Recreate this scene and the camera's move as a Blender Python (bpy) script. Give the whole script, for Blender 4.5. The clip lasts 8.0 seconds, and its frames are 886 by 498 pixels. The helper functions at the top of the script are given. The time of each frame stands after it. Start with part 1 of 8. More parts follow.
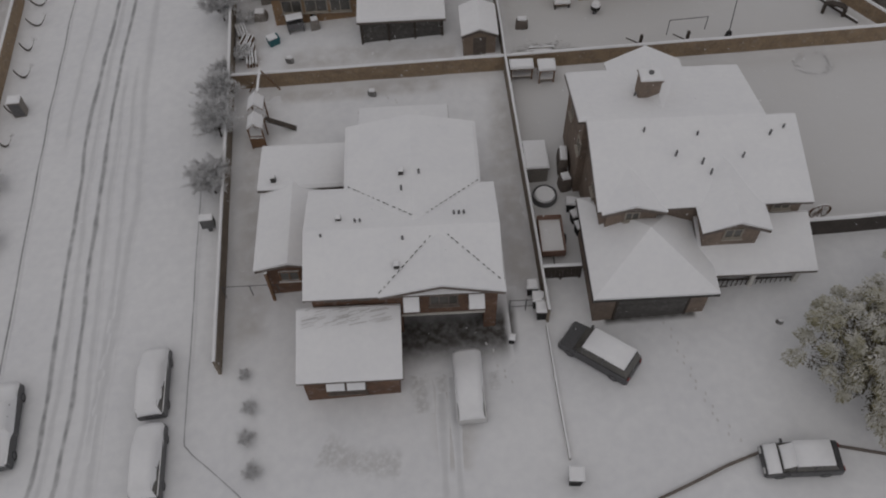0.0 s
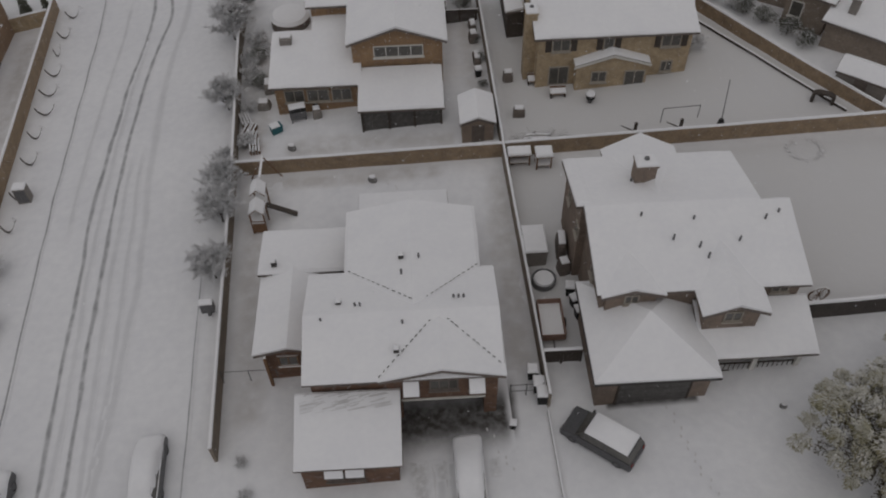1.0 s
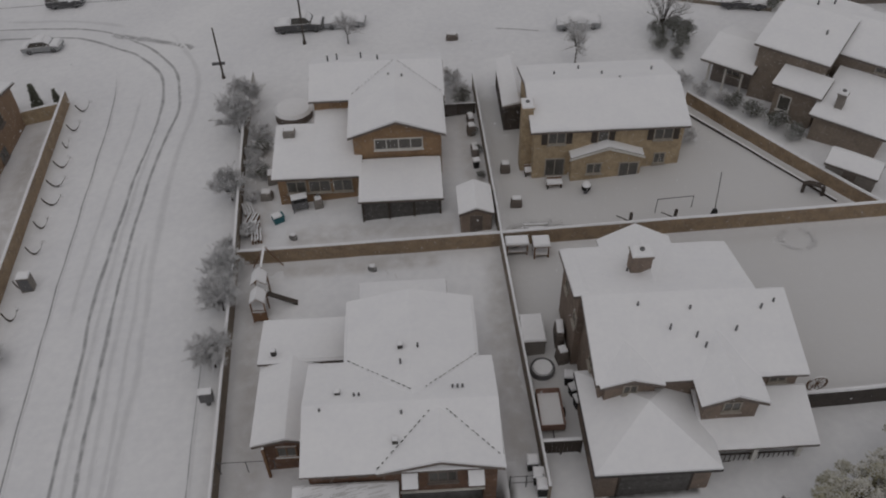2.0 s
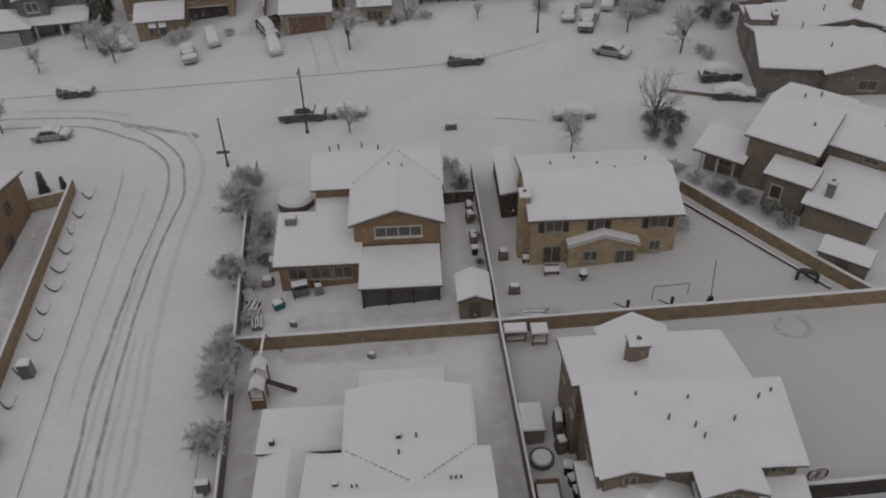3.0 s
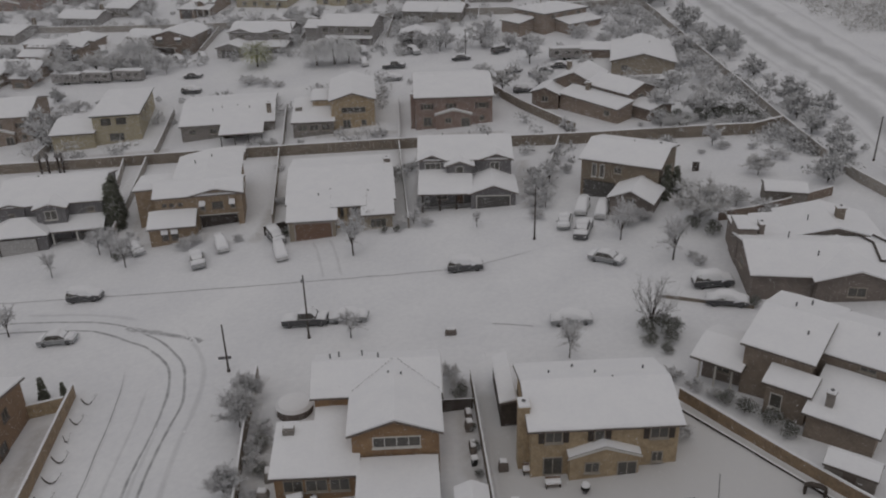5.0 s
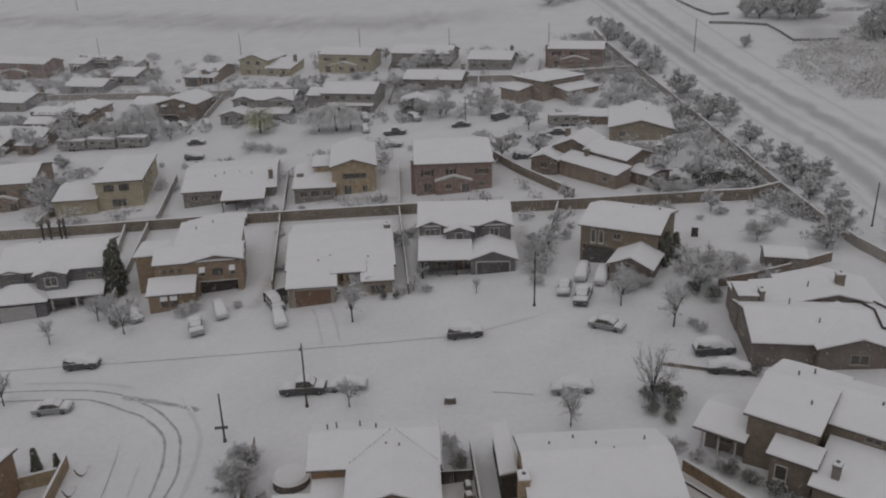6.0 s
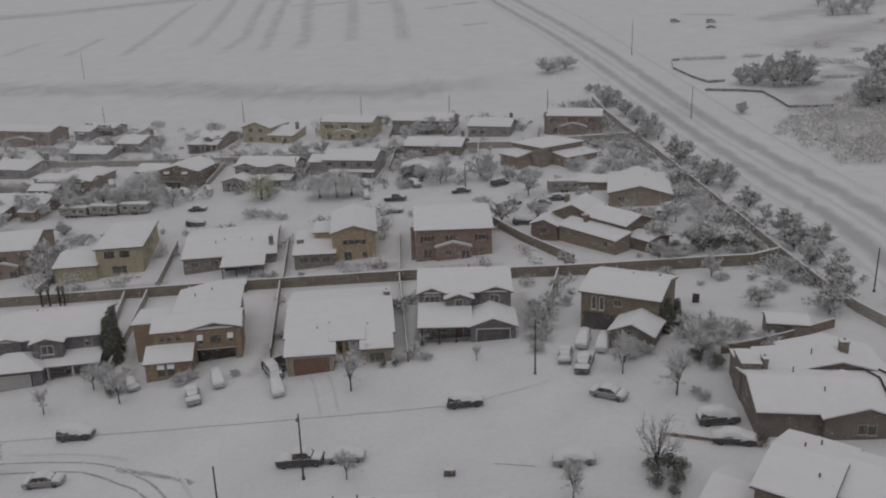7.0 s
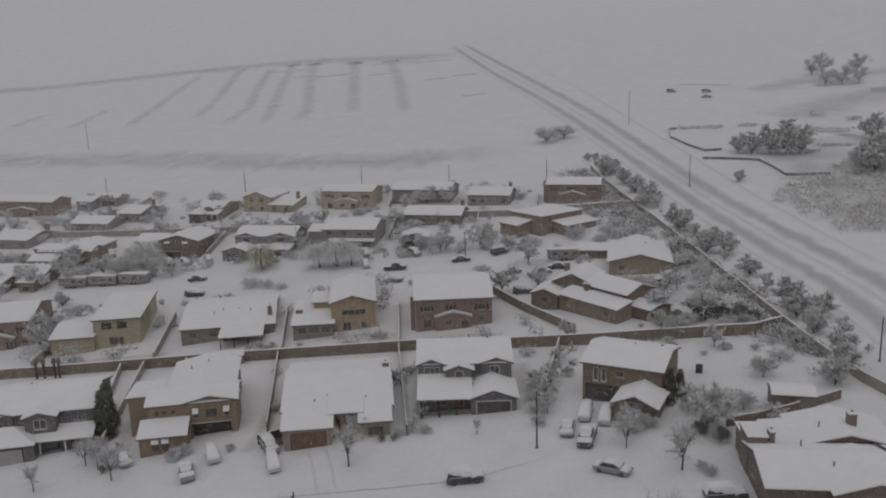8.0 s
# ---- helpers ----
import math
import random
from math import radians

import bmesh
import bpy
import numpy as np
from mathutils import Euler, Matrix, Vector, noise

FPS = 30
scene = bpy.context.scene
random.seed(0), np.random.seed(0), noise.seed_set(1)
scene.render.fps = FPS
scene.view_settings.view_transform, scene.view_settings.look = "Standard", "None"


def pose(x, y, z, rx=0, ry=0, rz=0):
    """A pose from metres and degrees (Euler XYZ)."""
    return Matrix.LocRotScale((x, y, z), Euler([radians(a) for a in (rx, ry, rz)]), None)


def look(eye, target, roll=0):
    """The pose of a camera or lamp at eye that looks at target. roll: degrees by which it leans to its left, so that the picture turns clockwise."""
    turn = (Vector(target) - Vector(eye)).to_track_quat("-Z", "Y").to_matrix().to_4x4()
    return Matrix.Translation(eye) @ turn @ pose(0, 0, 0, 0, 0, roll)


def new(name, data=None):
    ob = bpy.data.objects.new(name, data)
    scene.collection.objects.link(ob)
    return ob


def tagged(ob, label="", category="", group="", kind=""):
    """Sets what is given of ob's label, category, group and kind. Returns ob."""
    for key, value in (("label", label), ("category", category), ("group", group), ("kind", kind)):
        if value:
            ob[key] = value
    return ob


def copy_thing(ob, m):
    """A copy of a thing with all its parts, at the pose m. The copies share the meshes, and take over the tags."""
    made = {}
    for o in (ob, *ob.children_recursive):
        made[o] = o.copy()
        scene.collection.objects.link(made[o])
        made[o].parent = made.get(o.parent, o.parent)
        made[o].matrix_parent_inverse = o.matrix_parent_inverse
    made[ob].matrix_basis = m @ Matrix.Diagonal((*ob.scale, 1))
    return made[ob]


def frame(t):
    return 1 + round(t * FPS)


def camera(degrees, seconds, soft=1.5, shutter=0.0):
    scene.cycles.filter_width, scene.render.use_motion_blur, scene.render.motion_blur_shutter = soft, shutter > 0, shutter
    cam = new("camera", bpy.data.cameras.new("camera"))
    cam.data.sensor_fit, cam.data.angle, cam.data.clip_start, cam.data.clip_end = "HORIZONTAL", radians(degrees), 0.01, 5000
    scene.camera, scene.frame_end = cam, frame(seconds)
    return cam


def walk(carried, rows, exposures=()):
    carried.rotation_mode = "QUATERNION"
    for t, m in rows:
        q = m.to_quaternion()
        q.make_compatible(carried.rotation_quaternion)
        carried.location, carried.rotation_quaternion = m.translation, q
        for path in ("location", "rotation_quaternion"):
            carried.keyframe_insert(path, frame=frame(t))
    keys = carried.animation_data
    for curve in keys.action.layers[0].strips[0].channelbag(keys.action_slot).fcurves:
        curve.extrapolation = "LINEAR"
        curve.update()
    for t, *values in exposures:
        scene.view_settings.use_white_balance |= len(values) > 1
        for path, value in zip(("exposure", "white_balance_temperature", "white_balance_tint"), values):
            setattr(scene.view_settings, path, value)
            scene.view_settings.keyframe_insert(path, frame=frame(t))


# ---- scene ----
cam = camera(56.06, 8.0, soft=2.0)
# seconds, x, y, z, yaw to the left, pitch, roll
ROWS = [
    (0, -1.157, 15.033, 45.365, -4.972, -56.091, -2.048),
    (0.5, -1.221, 14.949, 45.257, -5.245, -53.123, -1.900),
    (1, -1.257, 14.859, 45.393, -5.470, -50.185, -1.770),
    (2.5, -1.213, 14.607, 46.645, -5.904, -41.771, -1.492),
    (3, -1.152, 14.550, 47.175, -5.984, -39.002, -1.436),
    (3.5, -1.072, 14.517, 47.696, -6.040, -35.026, -1.397),
    (4, -0.972, 14.514, 48.183, -6.075, -31.336, -1.376),
    (4.5, -0.855, 14.547, 48.615, -6.094, -28.238, -1.372),
    (6, -0.414, 14.920, 49.517, -6.106, -21.650, -1.463),
    (6.5, -0.242, 15.157, 49.702, -6.110, -19.035, -1.527),
    (7, -0.060, 15.461, 49.857, -6.121, -17.284, -1.607),
    (7.5, 0.130, 15.837, 50.011, -6.144, -15.043, -1.703),
    (8, 0.327, 16.291, 50.199, -6.183, -12.699, -1.815),
]


def flight(x, y, z, yaw, pitch, roll):
    return pose(x, y, z, 90 + pitch, 0, yaw) @ pose(0, 0, 0, 0, 0, roll)


walk(cam, [(t, flight(*row)) for t, *row in ROWS], [(0.0, -1.33), (8.0, -1.33)])

# ---- world and sun: a closed snow sky ----
world = bpy.data.worlds.new("overcast")
scene.world = world
world.use_nodes = True
wn, wl = world.node_tree.nodes, world.node_tree.links
wn.clear()
sky = wn.new("ShaderNodeTexSky")
sky.sky_type, sky.sun_disc = "NISHITA", False
sky.sun_elevation, sky.sun_rotation = radians(66), radians(160)
sky.air_density, sky.dust_density, sky.ozone_density = 1.0, 4.0, 1.0
cloud = wn.new("ShaderNodeMix")
cloud.data_type = "RGBA"
cloud.inputs[0].default_value = 0.85
cloud.inputs[7].default_value = (10.1, 9.75, 9.75, 1)
back, wout = wn.new("ShaderNodeBackground"), wn.new("ShaderNodeOutputWorld")
back.inputs[1].default_value = 0.1
wl.new(sky.outputs[0], cloud.inputs[6])
wl.new(cloud.outputs[2], back.inputs[0])
wl.new(back.outputs[0], wout.inputs[0])
sun_data = bpy.data.lights.new("sun", "SUN")
sun_data.energy, sun_data.angle, sun_data.color = 0.5, radians(35), (1.0, 0.97, 0.93)
sun = new("sun", sun_data)
sun.matrix_world = look((0, 0, 200), (30.4, 83.7, 0))


# ---- materials ----
def mat(name, col, col2=None, scale=2.0, rough=0.85, bump=0.3, fine=14.0, metal=0.0, dust=0.0, spec=0.3, detail=6.0, vary=0.0, dist=0.02, frost=0.79, speck=0.00):
    """A procedural surface: two colours mixed at two scales, relief, and snow lying on what faces up (dust)."""
    m = bpy.data.materials.new(name)
    m.use_nodes = True
    n, l = m.node_tree.nodes, m.node_tree.links
    b = n["Principled BSDF"]
    b.inputs["Roughness"].default_value, b.inputs["Metallic"].default_value = rough, metal
    b.inputs["Specular IOR Level"].default_value = spec
    geo = n.new("ShaderNodeTexCoord")
    n1, n2 = n.new("ShaderNodeTexNoise"), n.new("ShaderNodeTexNoise")
    n1.inputs["Scale"].default_value, n1.inputs["Detail"].default_value = scale, detail
    n2.inputs["Scale"].default_value, n2.inputs["Detail"].default_value = fine, 4.0
    for k in (n1, n2):
        l.new(geo.outputs["Object"], k.inputs["Vector"])
    mixf = n.new("ShaderNodeMath")
    mixf.operation = "MULTIPLY_ADD"
    mixf.inputs[1].default_value, mixf.inputs[2].default_value = 0.5, 0.0
    l.new(n2.outputs[0], mixf.inputs[0])
    add = n.new("ShaderNodeMath")
    add.operation = "MULTIPLY_ADD"
    add.inputs[1].default_value = 0.6
    l.new(n1.outputs[0], add.inputs[0])
    l.new(mixf.outputs[0], add.inputs[2])
    ramp = n.new("ShaderNodeMapRange")
    ramp.inputs[1].default_value, ramp.inputs[2].default_value = 0.38, 0.72
    l.new(add.outputs[0], ramp.inputs[0])
    mx = n.new("ShaderNodeMix")
    mx.data_type = "RGBA"
    mx.inputs[6].default_value, mx.inputs[7].default_value = (*col, 1), (*(col2 or col), 1)
    l.new(ramp.outputs[0], mx.inputs[0])
    colour = mx.outputs[2]
    if vary:
        info, hsv, mr = n.new("ShaderNodeObjectInfo"), n.new("ShaderNodeHueSaturation"), n.new("ShaderNodeMapRange")
        mr.inputs[3].default_value, mr.inputs[4].default_value = 1 - vary, 1 + vary
        l.new(info.outputs["Random"], mr.inputs[0])
        l.new(mr.outputs[0], hsv.inputs["Value"])
        l.new(colour, hsv.inputs["Color"])
        colour = hsv.outputs[0]
    if dust:
        gm, sep, mr2, mx2 = n.new("ShaderNodeNewGeometry"), n.new("ShaderNodeSeparateXYZ"), n.new("ShaderNodeMapRange"), n.new("ShaderNodeMix")
        wob = n.new("ShaderNodeMath")
        wob.operation = "MULTIPLY_ADD"
        wob.inputs[1].default_value = 0.9
        mx2.data_type = "RGBA"
        l.new(gm.outputs["Normal"], sep.inputs[0])
        l.new(n2.outputs[0], wob.inputs[0])
        l.new(sep.outputs[2], wob.inputs[2])
        mr2.inputs[1].default_value, mr2.inputs[2].default_value = 1.15 - dust, 1.45 - dust
        l.new(wob.outputs[0], mr2.inputs[0])
        l.new(mr2.outputs[0], mx2.inputs[0])
        l.new(colour, mx2.inputs[6])
        mx2.inputs[7].default_value = (frost * 0.99, frost, frost * 1.02, 1)
        colour = mx2.outputs[2]
    if speck:
        n3, mr3, mx3 = n.new("ShaderNodeTexNoise"), n.new("ShaderNodeMapRange"), n.new("ShaderNodeMix")
        n3.inputs["Scale"].default_value, n3.inputs["Detail"].default_value, n3.inputs["Roughness"].default_value = 2.6, 6.0, 0.58
        l.new(geo.outputs["Object"], n3.inputs["Vector"])
        mr3.inputs[1].default_value, mr3.inputs[2].default_value, mr3.inputs[4].default_value = 0.56, 0.74, speck
        l.new(n3.outputs[0], mr3.inputs[0])
        l.new(mr3.outputs[0], mx3.inputs[0])
        mx3.data_type = "RGBA"
        l.new(colour, mx3.inputs[6])
        mx3.inputs[7].default_value = (0.7, 0.71, 0.73, 1)
        colour = mx3.outputs[2]
    l.new(colour, b.inputs["Base Color"])
    if bump:
        bp = n.new("ShaderNodeBump")
        bp.inputs["Strength"].default_value, bp.inputs["Distance"].default_value = bump, dist
        l.new(add.outputs[0], bp.inputs["Height"])
        l.new(bp.outputs[0], b.inputs["Normal"])
    return m


def soft_mat(name, col, col2, strength=0.9, scale=1.2, least=0.25, edge_run=0.42):
    """Snow that is worn to another colour along the middle of a ribbon, fading to its edges."""
    m = mat(name, (0.80, 0.81, 0.83), (0.71, 0.72, 0.75), 0.12, 0.85, 0.5, 1.6, dist=0.12)
    n, l = m.node_tree.nodes, m.node_tree.links
    b = n["Principled BSDF"]
    old = b.inputs["Base Color"].links[0].from_socket
    uv, sep = n.new("ShaderNodeUVMap"), n.new("ShaderNodeSeparateXYZ")
    l.new(uv.outputs[0], sep.inputs[0])
    fades = []
    for k, wide in ((0, edge_run), (1, 0.08)):
        tri, edge = n.new("ShaderNodeMath"), n.new("ShaderNodeMapRange")
        tri.operation = "PINGPONG"
        tri.inputs[1].default_value = 0.5
        l.new(sep.outputs[k], tri.inputs[0])
        edge.interpolation_type = "SMOOTHSTEP"
        edge.inputs[1].default_value, edge.inputs[2].default_value = 0.0, wide
        l.new(tri.outputs[0], edge.inputs[0])
        fades.append(edge.outputs[0])
    tex, coord, nz = n.new("ShaderNodeTexNoise"), n.new("ShaderNodeTexCoord"), n.new("ShaderNodeMapRange")
    tex.inputs["Scale"].default_value, tex.inputs["Detail"].default_value = scale, 5.0
    l.new(coord.outputs["Object"], tex.inputs["Vector"])
    nz.inputs[1].default_value, nz.inputs[2].default_value = 0.3, 0.62
    nz.inputs[3].default_value = least
    l.new(tex.outputs[0], nz.inputs[0])
    mul, mul2, mul3 = n.new("ShaderNodeMath"), n.new("ShaderNodeMath"), n.new("ShaderNodeMath")
    for k in (mul, mul2, mul3):
        k.operation = "MULTIPLY"
    l.new(fades[0], mul.inputs[0])
    l.new(fades[1], mul.inputs[1])
    l.new(mul.outputs[0], mul2.inputs[0])
    l.new(nz.outputs[0], mul2.inputs[1])
    l.new(mul2.outputs[0], mul3.inputs[0])
    mul3.inputs[1].default_value = strength
    worn, mx = n.new("ShaderNodeMix"), n.new("ShaderNodeMix")
    worn.data_type = mx.data_type = "RGBA"
    worn.inputs[6].default_value, worn.inputs[7].default_value = (*col, 1), (*col2, 1)
    l.new(tex.outputs[0], worn.inputs[0])
    l.new(mul3.outputs[0], mx.inputs[0])
    l.new(old, mx.inputs[6])
    l.new(worn.outputs[2], mx.inputs[7])
    l.new(mx.outputs[2], b.inputs["Base Color"])
    return m


SNOW = mat("ground_snow", (0.80, 0.81, 0.83), (0.71, 0.72, 0.75), 0.12, 0.9, 0.5, 1.6, dist=0.12)
ROOF_SNOW = mat("roof_snow", (0.84, 0.85, 0.87), (0.79, 0.80, 0.83), 0.5, 0.9, 0.35, 3.0, dist=0.05)
TRACK = soft_mat("tyre_worn_snow", (0.30, 0.305, 0.32), (0.46, 0.465, 0.48), 0.33, 0.5, 0.6)
TRACK_DARK = soft_mat("wet_tyre_worn_snow", (0.10, 0.10, 0.108), (0.27, 0.275, 0.285), 0.8, 1.1, 0.42)
GUTTER = soft_mat("wet_gutter_line", (0.05, 0.05, 0.052), (0.16, 0.16, 0.165), 0.85, 0.8, 0.6)
THIN = soft_mat("thin_snow_over_gravel", (0.36, 0.335, 0.315), (0.52, 0.505, 0.49), 0.6, 0.9)
LANES = soft_mat("slush_worn_lane", (0.27, 0.275, 0.285), (0.48, 0.485, 0.495), 0.8, 0.08, 0.65)
BRUSHY = soft_mat("brush_through_snow", (0.34, 0.335, 0.335), (0.52, 0.52, 0.53), 0.74, 0.09)
FURROW = soft_mat("stubble_through_snow", (0.38, 0.375, 0.375), (0.56, 0.56, 0.57), 0.68, 0.09)
STONE = mat("rock_wall", (0.36, 0.27, 0.18), (0.22, 0.168, 0.12), 1.2, 0.9, 0.8, 6.0, dist=0.05, dust=0.15, speck=0.17)
BRICK = mat("red_brown_brick", (0.20, 0.118, 0.08), (0.105, 0.07, 0.054), 1.4, 0.9, 0.7, 9.0, speck=0.23)
BRICK2 = mat("orange_brick", (0.36, 0.24, 0.14), (0.22, 0.145, 0.092), 1.3, 0.9, 0.7, 9.0, speck=0.17)
TAN_BRICK = mat("tan_brown_brick", (0.35, 0.265, 0.18), (0.23, 0.175, 0.125), 1.2, 0.9, 0.7, 9.0, speck=0.20)
RUST_BRICK = mat("dull_orange_brick", (0.31, 0.21, 0.14), (0.23, 0.165, 0.115), 1.2, 0.9, 0.7, 9.0, speck=0.09)
GARAGE_DARK = mat("dark_garage_panel", (0.075, 0.072, 0.07), (0.12, 0.115, 0.11), 2.0, 0.7, 0.2, 8.0, speck=0.15)
OLD_TRIM = mat("dirty_window_frame", (0.42, 0.385, 0.335), (0.3, 0.275, 0.24), 2.0, 0.8, 0.2, 10.0)
STUCCO_TAN = mat("tan_stone_facing", (0.50, 0.395, 0.265), (0.31, 0.245, 0.165), 1.6, 0.9, 0.8, 6.0, dist=0.04, speck=0.17)
STUCCO_YEL = mat("ochre_stucco", (0.47, 0.42, 0.305), (0.36, 0.32, 0.23), 1.0, 0.9, 0.4, 8.0, speck=0.09)
STUCCO_GREY = mat("grey_stucco", (0.28, 0.257, 0.235), (0.19, 0.178, 0.167), 1.0, 0.9, 0.4, 8.0, speck=0.09)
# Pale wall tints; in the far rows the paleness stands for snow haze.
PALE_TAN = mat("pale_tan_stucco", (0.36, 0.315, 0.25), (0.27, 0.235, 0.19), 1.0, 0.9, 0.4, 8.0)
PALE_GREY = mat("pale_grey_stucco", (0.32, 0.305, 0.295), (0.24, 0.23, 0.225), 1.0, 0.9, 0.4, 8.0)
PALE_BROWN = mat("haze_pale_brown_brick", (0.33, 0.265, 0.215), (0.225, 0.18, 0.15), 1.0, 0.9, 0.5, 8.0, speck=0.09)
PALE_RED = mat("haze_pale_red_brick", (0.31, 0.23, 0.198), (0.23, 0.174, 0.152), 1.0, 0.9, 0.5, 8.0, speck=0.09)
GREY_STONE = mat("grey_brown_rock_wall", (0.27, 0.228, 0.182), (0.175, 0.152, 0.128), 1.0, 0.9, 0.7, 6.0, dust=0.1)
# Snowy rock, paled further so distant walls carry haze in their colour.
HAZY_FROST_STONE = mat("haze_pale_snowy_rock_wall", (0.39, 0.36, 0.325), (0.29, 0.27, 0.25), 0.8, 0.9, 0.7, 3.0, dust=0.6)
STREAK = mat("half_bare_roof_snow", (0.58, 0.58, 0.585), (0.68, 0.68, 0.69), 1.0, 0.9, 0.2, 6.0)
YARD = soft_mat("thin_wet_yard_snow", (0.55, 0.55, 0.555), (0.65, 0.65, 0.655), 1.0, 0.35, 0.8, 0.03)
SCUFF = soft_mat("scuffed_snow", (0.24, 0.235, 0.23), (0.55, 0.545, 0.54), 0.55, 3.2, 0.1)
CARPORT_DARK = soft_mat("shade_dark_bare_earth", (0.02, 0.018, 0.016), (0.09, 0.083, 0.076), 1.0, 2.4, 0.8)
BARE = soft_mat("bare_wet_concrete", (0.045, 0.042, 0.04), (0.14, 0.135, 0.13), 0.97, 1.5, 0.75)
STUCCO_DARK = mat("dark_brown_brick", (0.27, 0.213, 0.173), (0.167, 0.134, 0.112), 1.2, 0.9, 0.6, 8.0, speck=0.09)
WALL_DARK = mat("dark_wet_rock_wall", (0.10, 0.088, 0.08), (0.065, 0.058, 0.054), 1.2, 0.9, 0.7, 6.0, dist=0.05, dust=0.12)
CORNER_BRICK = mat("grey_brown_stucco", (0.30, 0.25, 0.205), (0.21, 0.175, 0.145), 1.0, 0.9, 0.5, 8.0, speck=0.18)
EDGE_DARK = mat("dark_wet_edging", (0.15, 0.147, 0.143), (0.24, 0.237, 0.235), 1.2, 0.9, 0.5, 8.0, dust=0.3)
SLATE = mat("dark_slate_siding", (0.206, 0.2, 0.206), (0.144, 0.14, 0.146), 1.0, 0.9, 0.4, 8.0, speck=0.09)
DUSKY_BRICK = mat("dull_grey_brown_brick", (0.256, 0.222, 0.198), (0.175, 0.152, 0.138), 1.0, 0.9, 0.5, 8.0, speck=0.09)
PALE_DOOR = mat("pale_grey_garage_panel", (0.43, 0.425, 0.42), (0.36, 0.355, 0.35), 2.0, 0.6, 0.3, 8.0)
EVERGREEN = mat("dark_green_needles", (0.102, 0.108, 0.084), (0.18, 0.186, 0.15), 0.8, 0.95, 0.0, 3.0)
STUCCO_GREEN = mat("olive_siding", (0.265, 0.215, 0.161), (0.178, 0.152, 0.121), 1.0, 0.9, 0.4, 8.0, speck=0.09)
FASCIA = mat("weathered_fascia", (0.20, 0.17, 0.15), (0.12, 0.105, 0.095), 2.0, 0.8, 0.4, 10.0)
SHINGLE = mat("dark_shingle", (0.09, 0.085, 0.08), (0.05, 0.05, 0.05), 3.0, 0.9, 0.6, 20.0)
TRIM = mat("white_trim", (0.66, 0.65, 0.62), (0.56, 0.55, 0.52), 2.0, 0.6, 0.2, 10.0)
GLASS = mat("dark_window_glass", (0.075, 0.073, 0.07), (0.125, 0.118, 0.105), 0.9, 0.08, 0.0, 4.0, spec=0.6)
DOOR = mat("brown_door", (0.16, 0.10, 0.07), (0.12, 0.075, 0.055), 2.0, 0.6, 0.3, 8.0)
GARAGE = mat("dark_garage_door", (0.077, 0.063, 0.056), (0.056, 0.0462, 0.042), 2.0, 0.6, 0.3, 8.0)
GARAGE_TAN = mat("tan_garage_door", (0.22, 0.14, 0.10), (0.17, 0.11, 0.08), 2.0, 0.6, 0.3, 8.0)
DARKWOOD = mat("dark_timber", (0.092, 0.077, 0.066), (0.057, 0.049, 0.045), 3.0, 0.85, 0.5, 12.0)
WOOD = mat("brown_timber", (0.24, 0.14, 0.08), (0.15, 0.09, 0.055), 3.0, 0.8, 0.5, 12.0, dust=0.3)
STEEL = mat("grey_metal", (0.20, 0.20, 0.205), (0.13, 0.13, 0.135), 3.0, 0.5, 0.2, 12.0, metal=0.6)
POLE = mat("weathered_pole", (0.10, 0.085, 0.075), (0.06, 0.052, 0.047), 3.0, 0.8, 0.4, 12.0)
TYRE = mat("black_rubber", (0.02, 0.02, 0.02), (0.035, 0.035, 0.035), 6.0, 0.85, 0.3, 20.0)
LAMP_RED = mat("red_lamp_glass", (0.25, 0.02, 0.02), (0.2, 0.02, 0.02), 4.0, 0.25, 0.0, 10.0)
LAMP_CLEAR = mat("headlamp_glass", (0.5, 0.5, 0.5), (0.42, 0.42, 0.43), 4.0, 0.2, 0.0, 10.0)
BARK = mat("bark", (0.085, 0.068, 0.058), (0.05, 0.042, 0.038), 3.0, 0.95, 0.8, 14.0, dust=0.45)
TWIG = mat("frosted_twigs", (0.36, 0.355, 0.355), (0.64, 0.635, 0.64), 1.0, 0.95, 0.0, 5.0, dust=0.75, frost=0.76)
LEAF = mat("snowy_olive_leaves", (0.17, 0.165, 0.09), (0.30, 0.27, 0.18), 0.6, 0.9, 0.0, 1.6)
# Inner leaves and twigs, coloured dark for the shade between the clumps.
CROWN_SHADE = mat("shade_dark_olive_leaves_and_twigs", (0.075, 0.066, 0.04), (0.14, 0.115, 0.075), 0.6, 0.9, 0.0, 1.6)
POWDER = mat("powder_snow_on_leaves", (0.36, 0.345, 0.25), (0.72, 0.715, 0.705), 0.5, 0.9, 0.0, 1.1)
FROND = mat("frosted_fronds", (0.42, 0.41, 0.395), (0.66, 0.65, 0.635), 0.9, 0.95, 0.0, 4.0, dust=0.7, frost=0.74)
CONIFER = mat("snowy_dark_needles", (0.09, 0.093, 0.075), (0.165, 0.165, 0.14), 1.0, 0.95, 0.3, 5.0, dust=0.12)
SHRUB = mat("snowy_shrub_twigs", (0.47, 0.46, 0.455), (0.69, 0.685, 0.69), 0.6, 0.95, 0.0, 4.0, dust=0.8, frost=0.74)
PINEY = mat("snowy_dusky_needles", (0.48, 0.48, 0.475), (0.67, 0.668, 0.668), 0.5, 0.95, 0.0, 3.0, dust=0.8, frost=0.76)
DUSK = mat("dusky_frosted_brush", (0.27, 0.267, 0.267), (0.46, 0.457, 0.46), 0.4, 0.95, 0.0, 3.0, dust=0.55, frost=0.7)
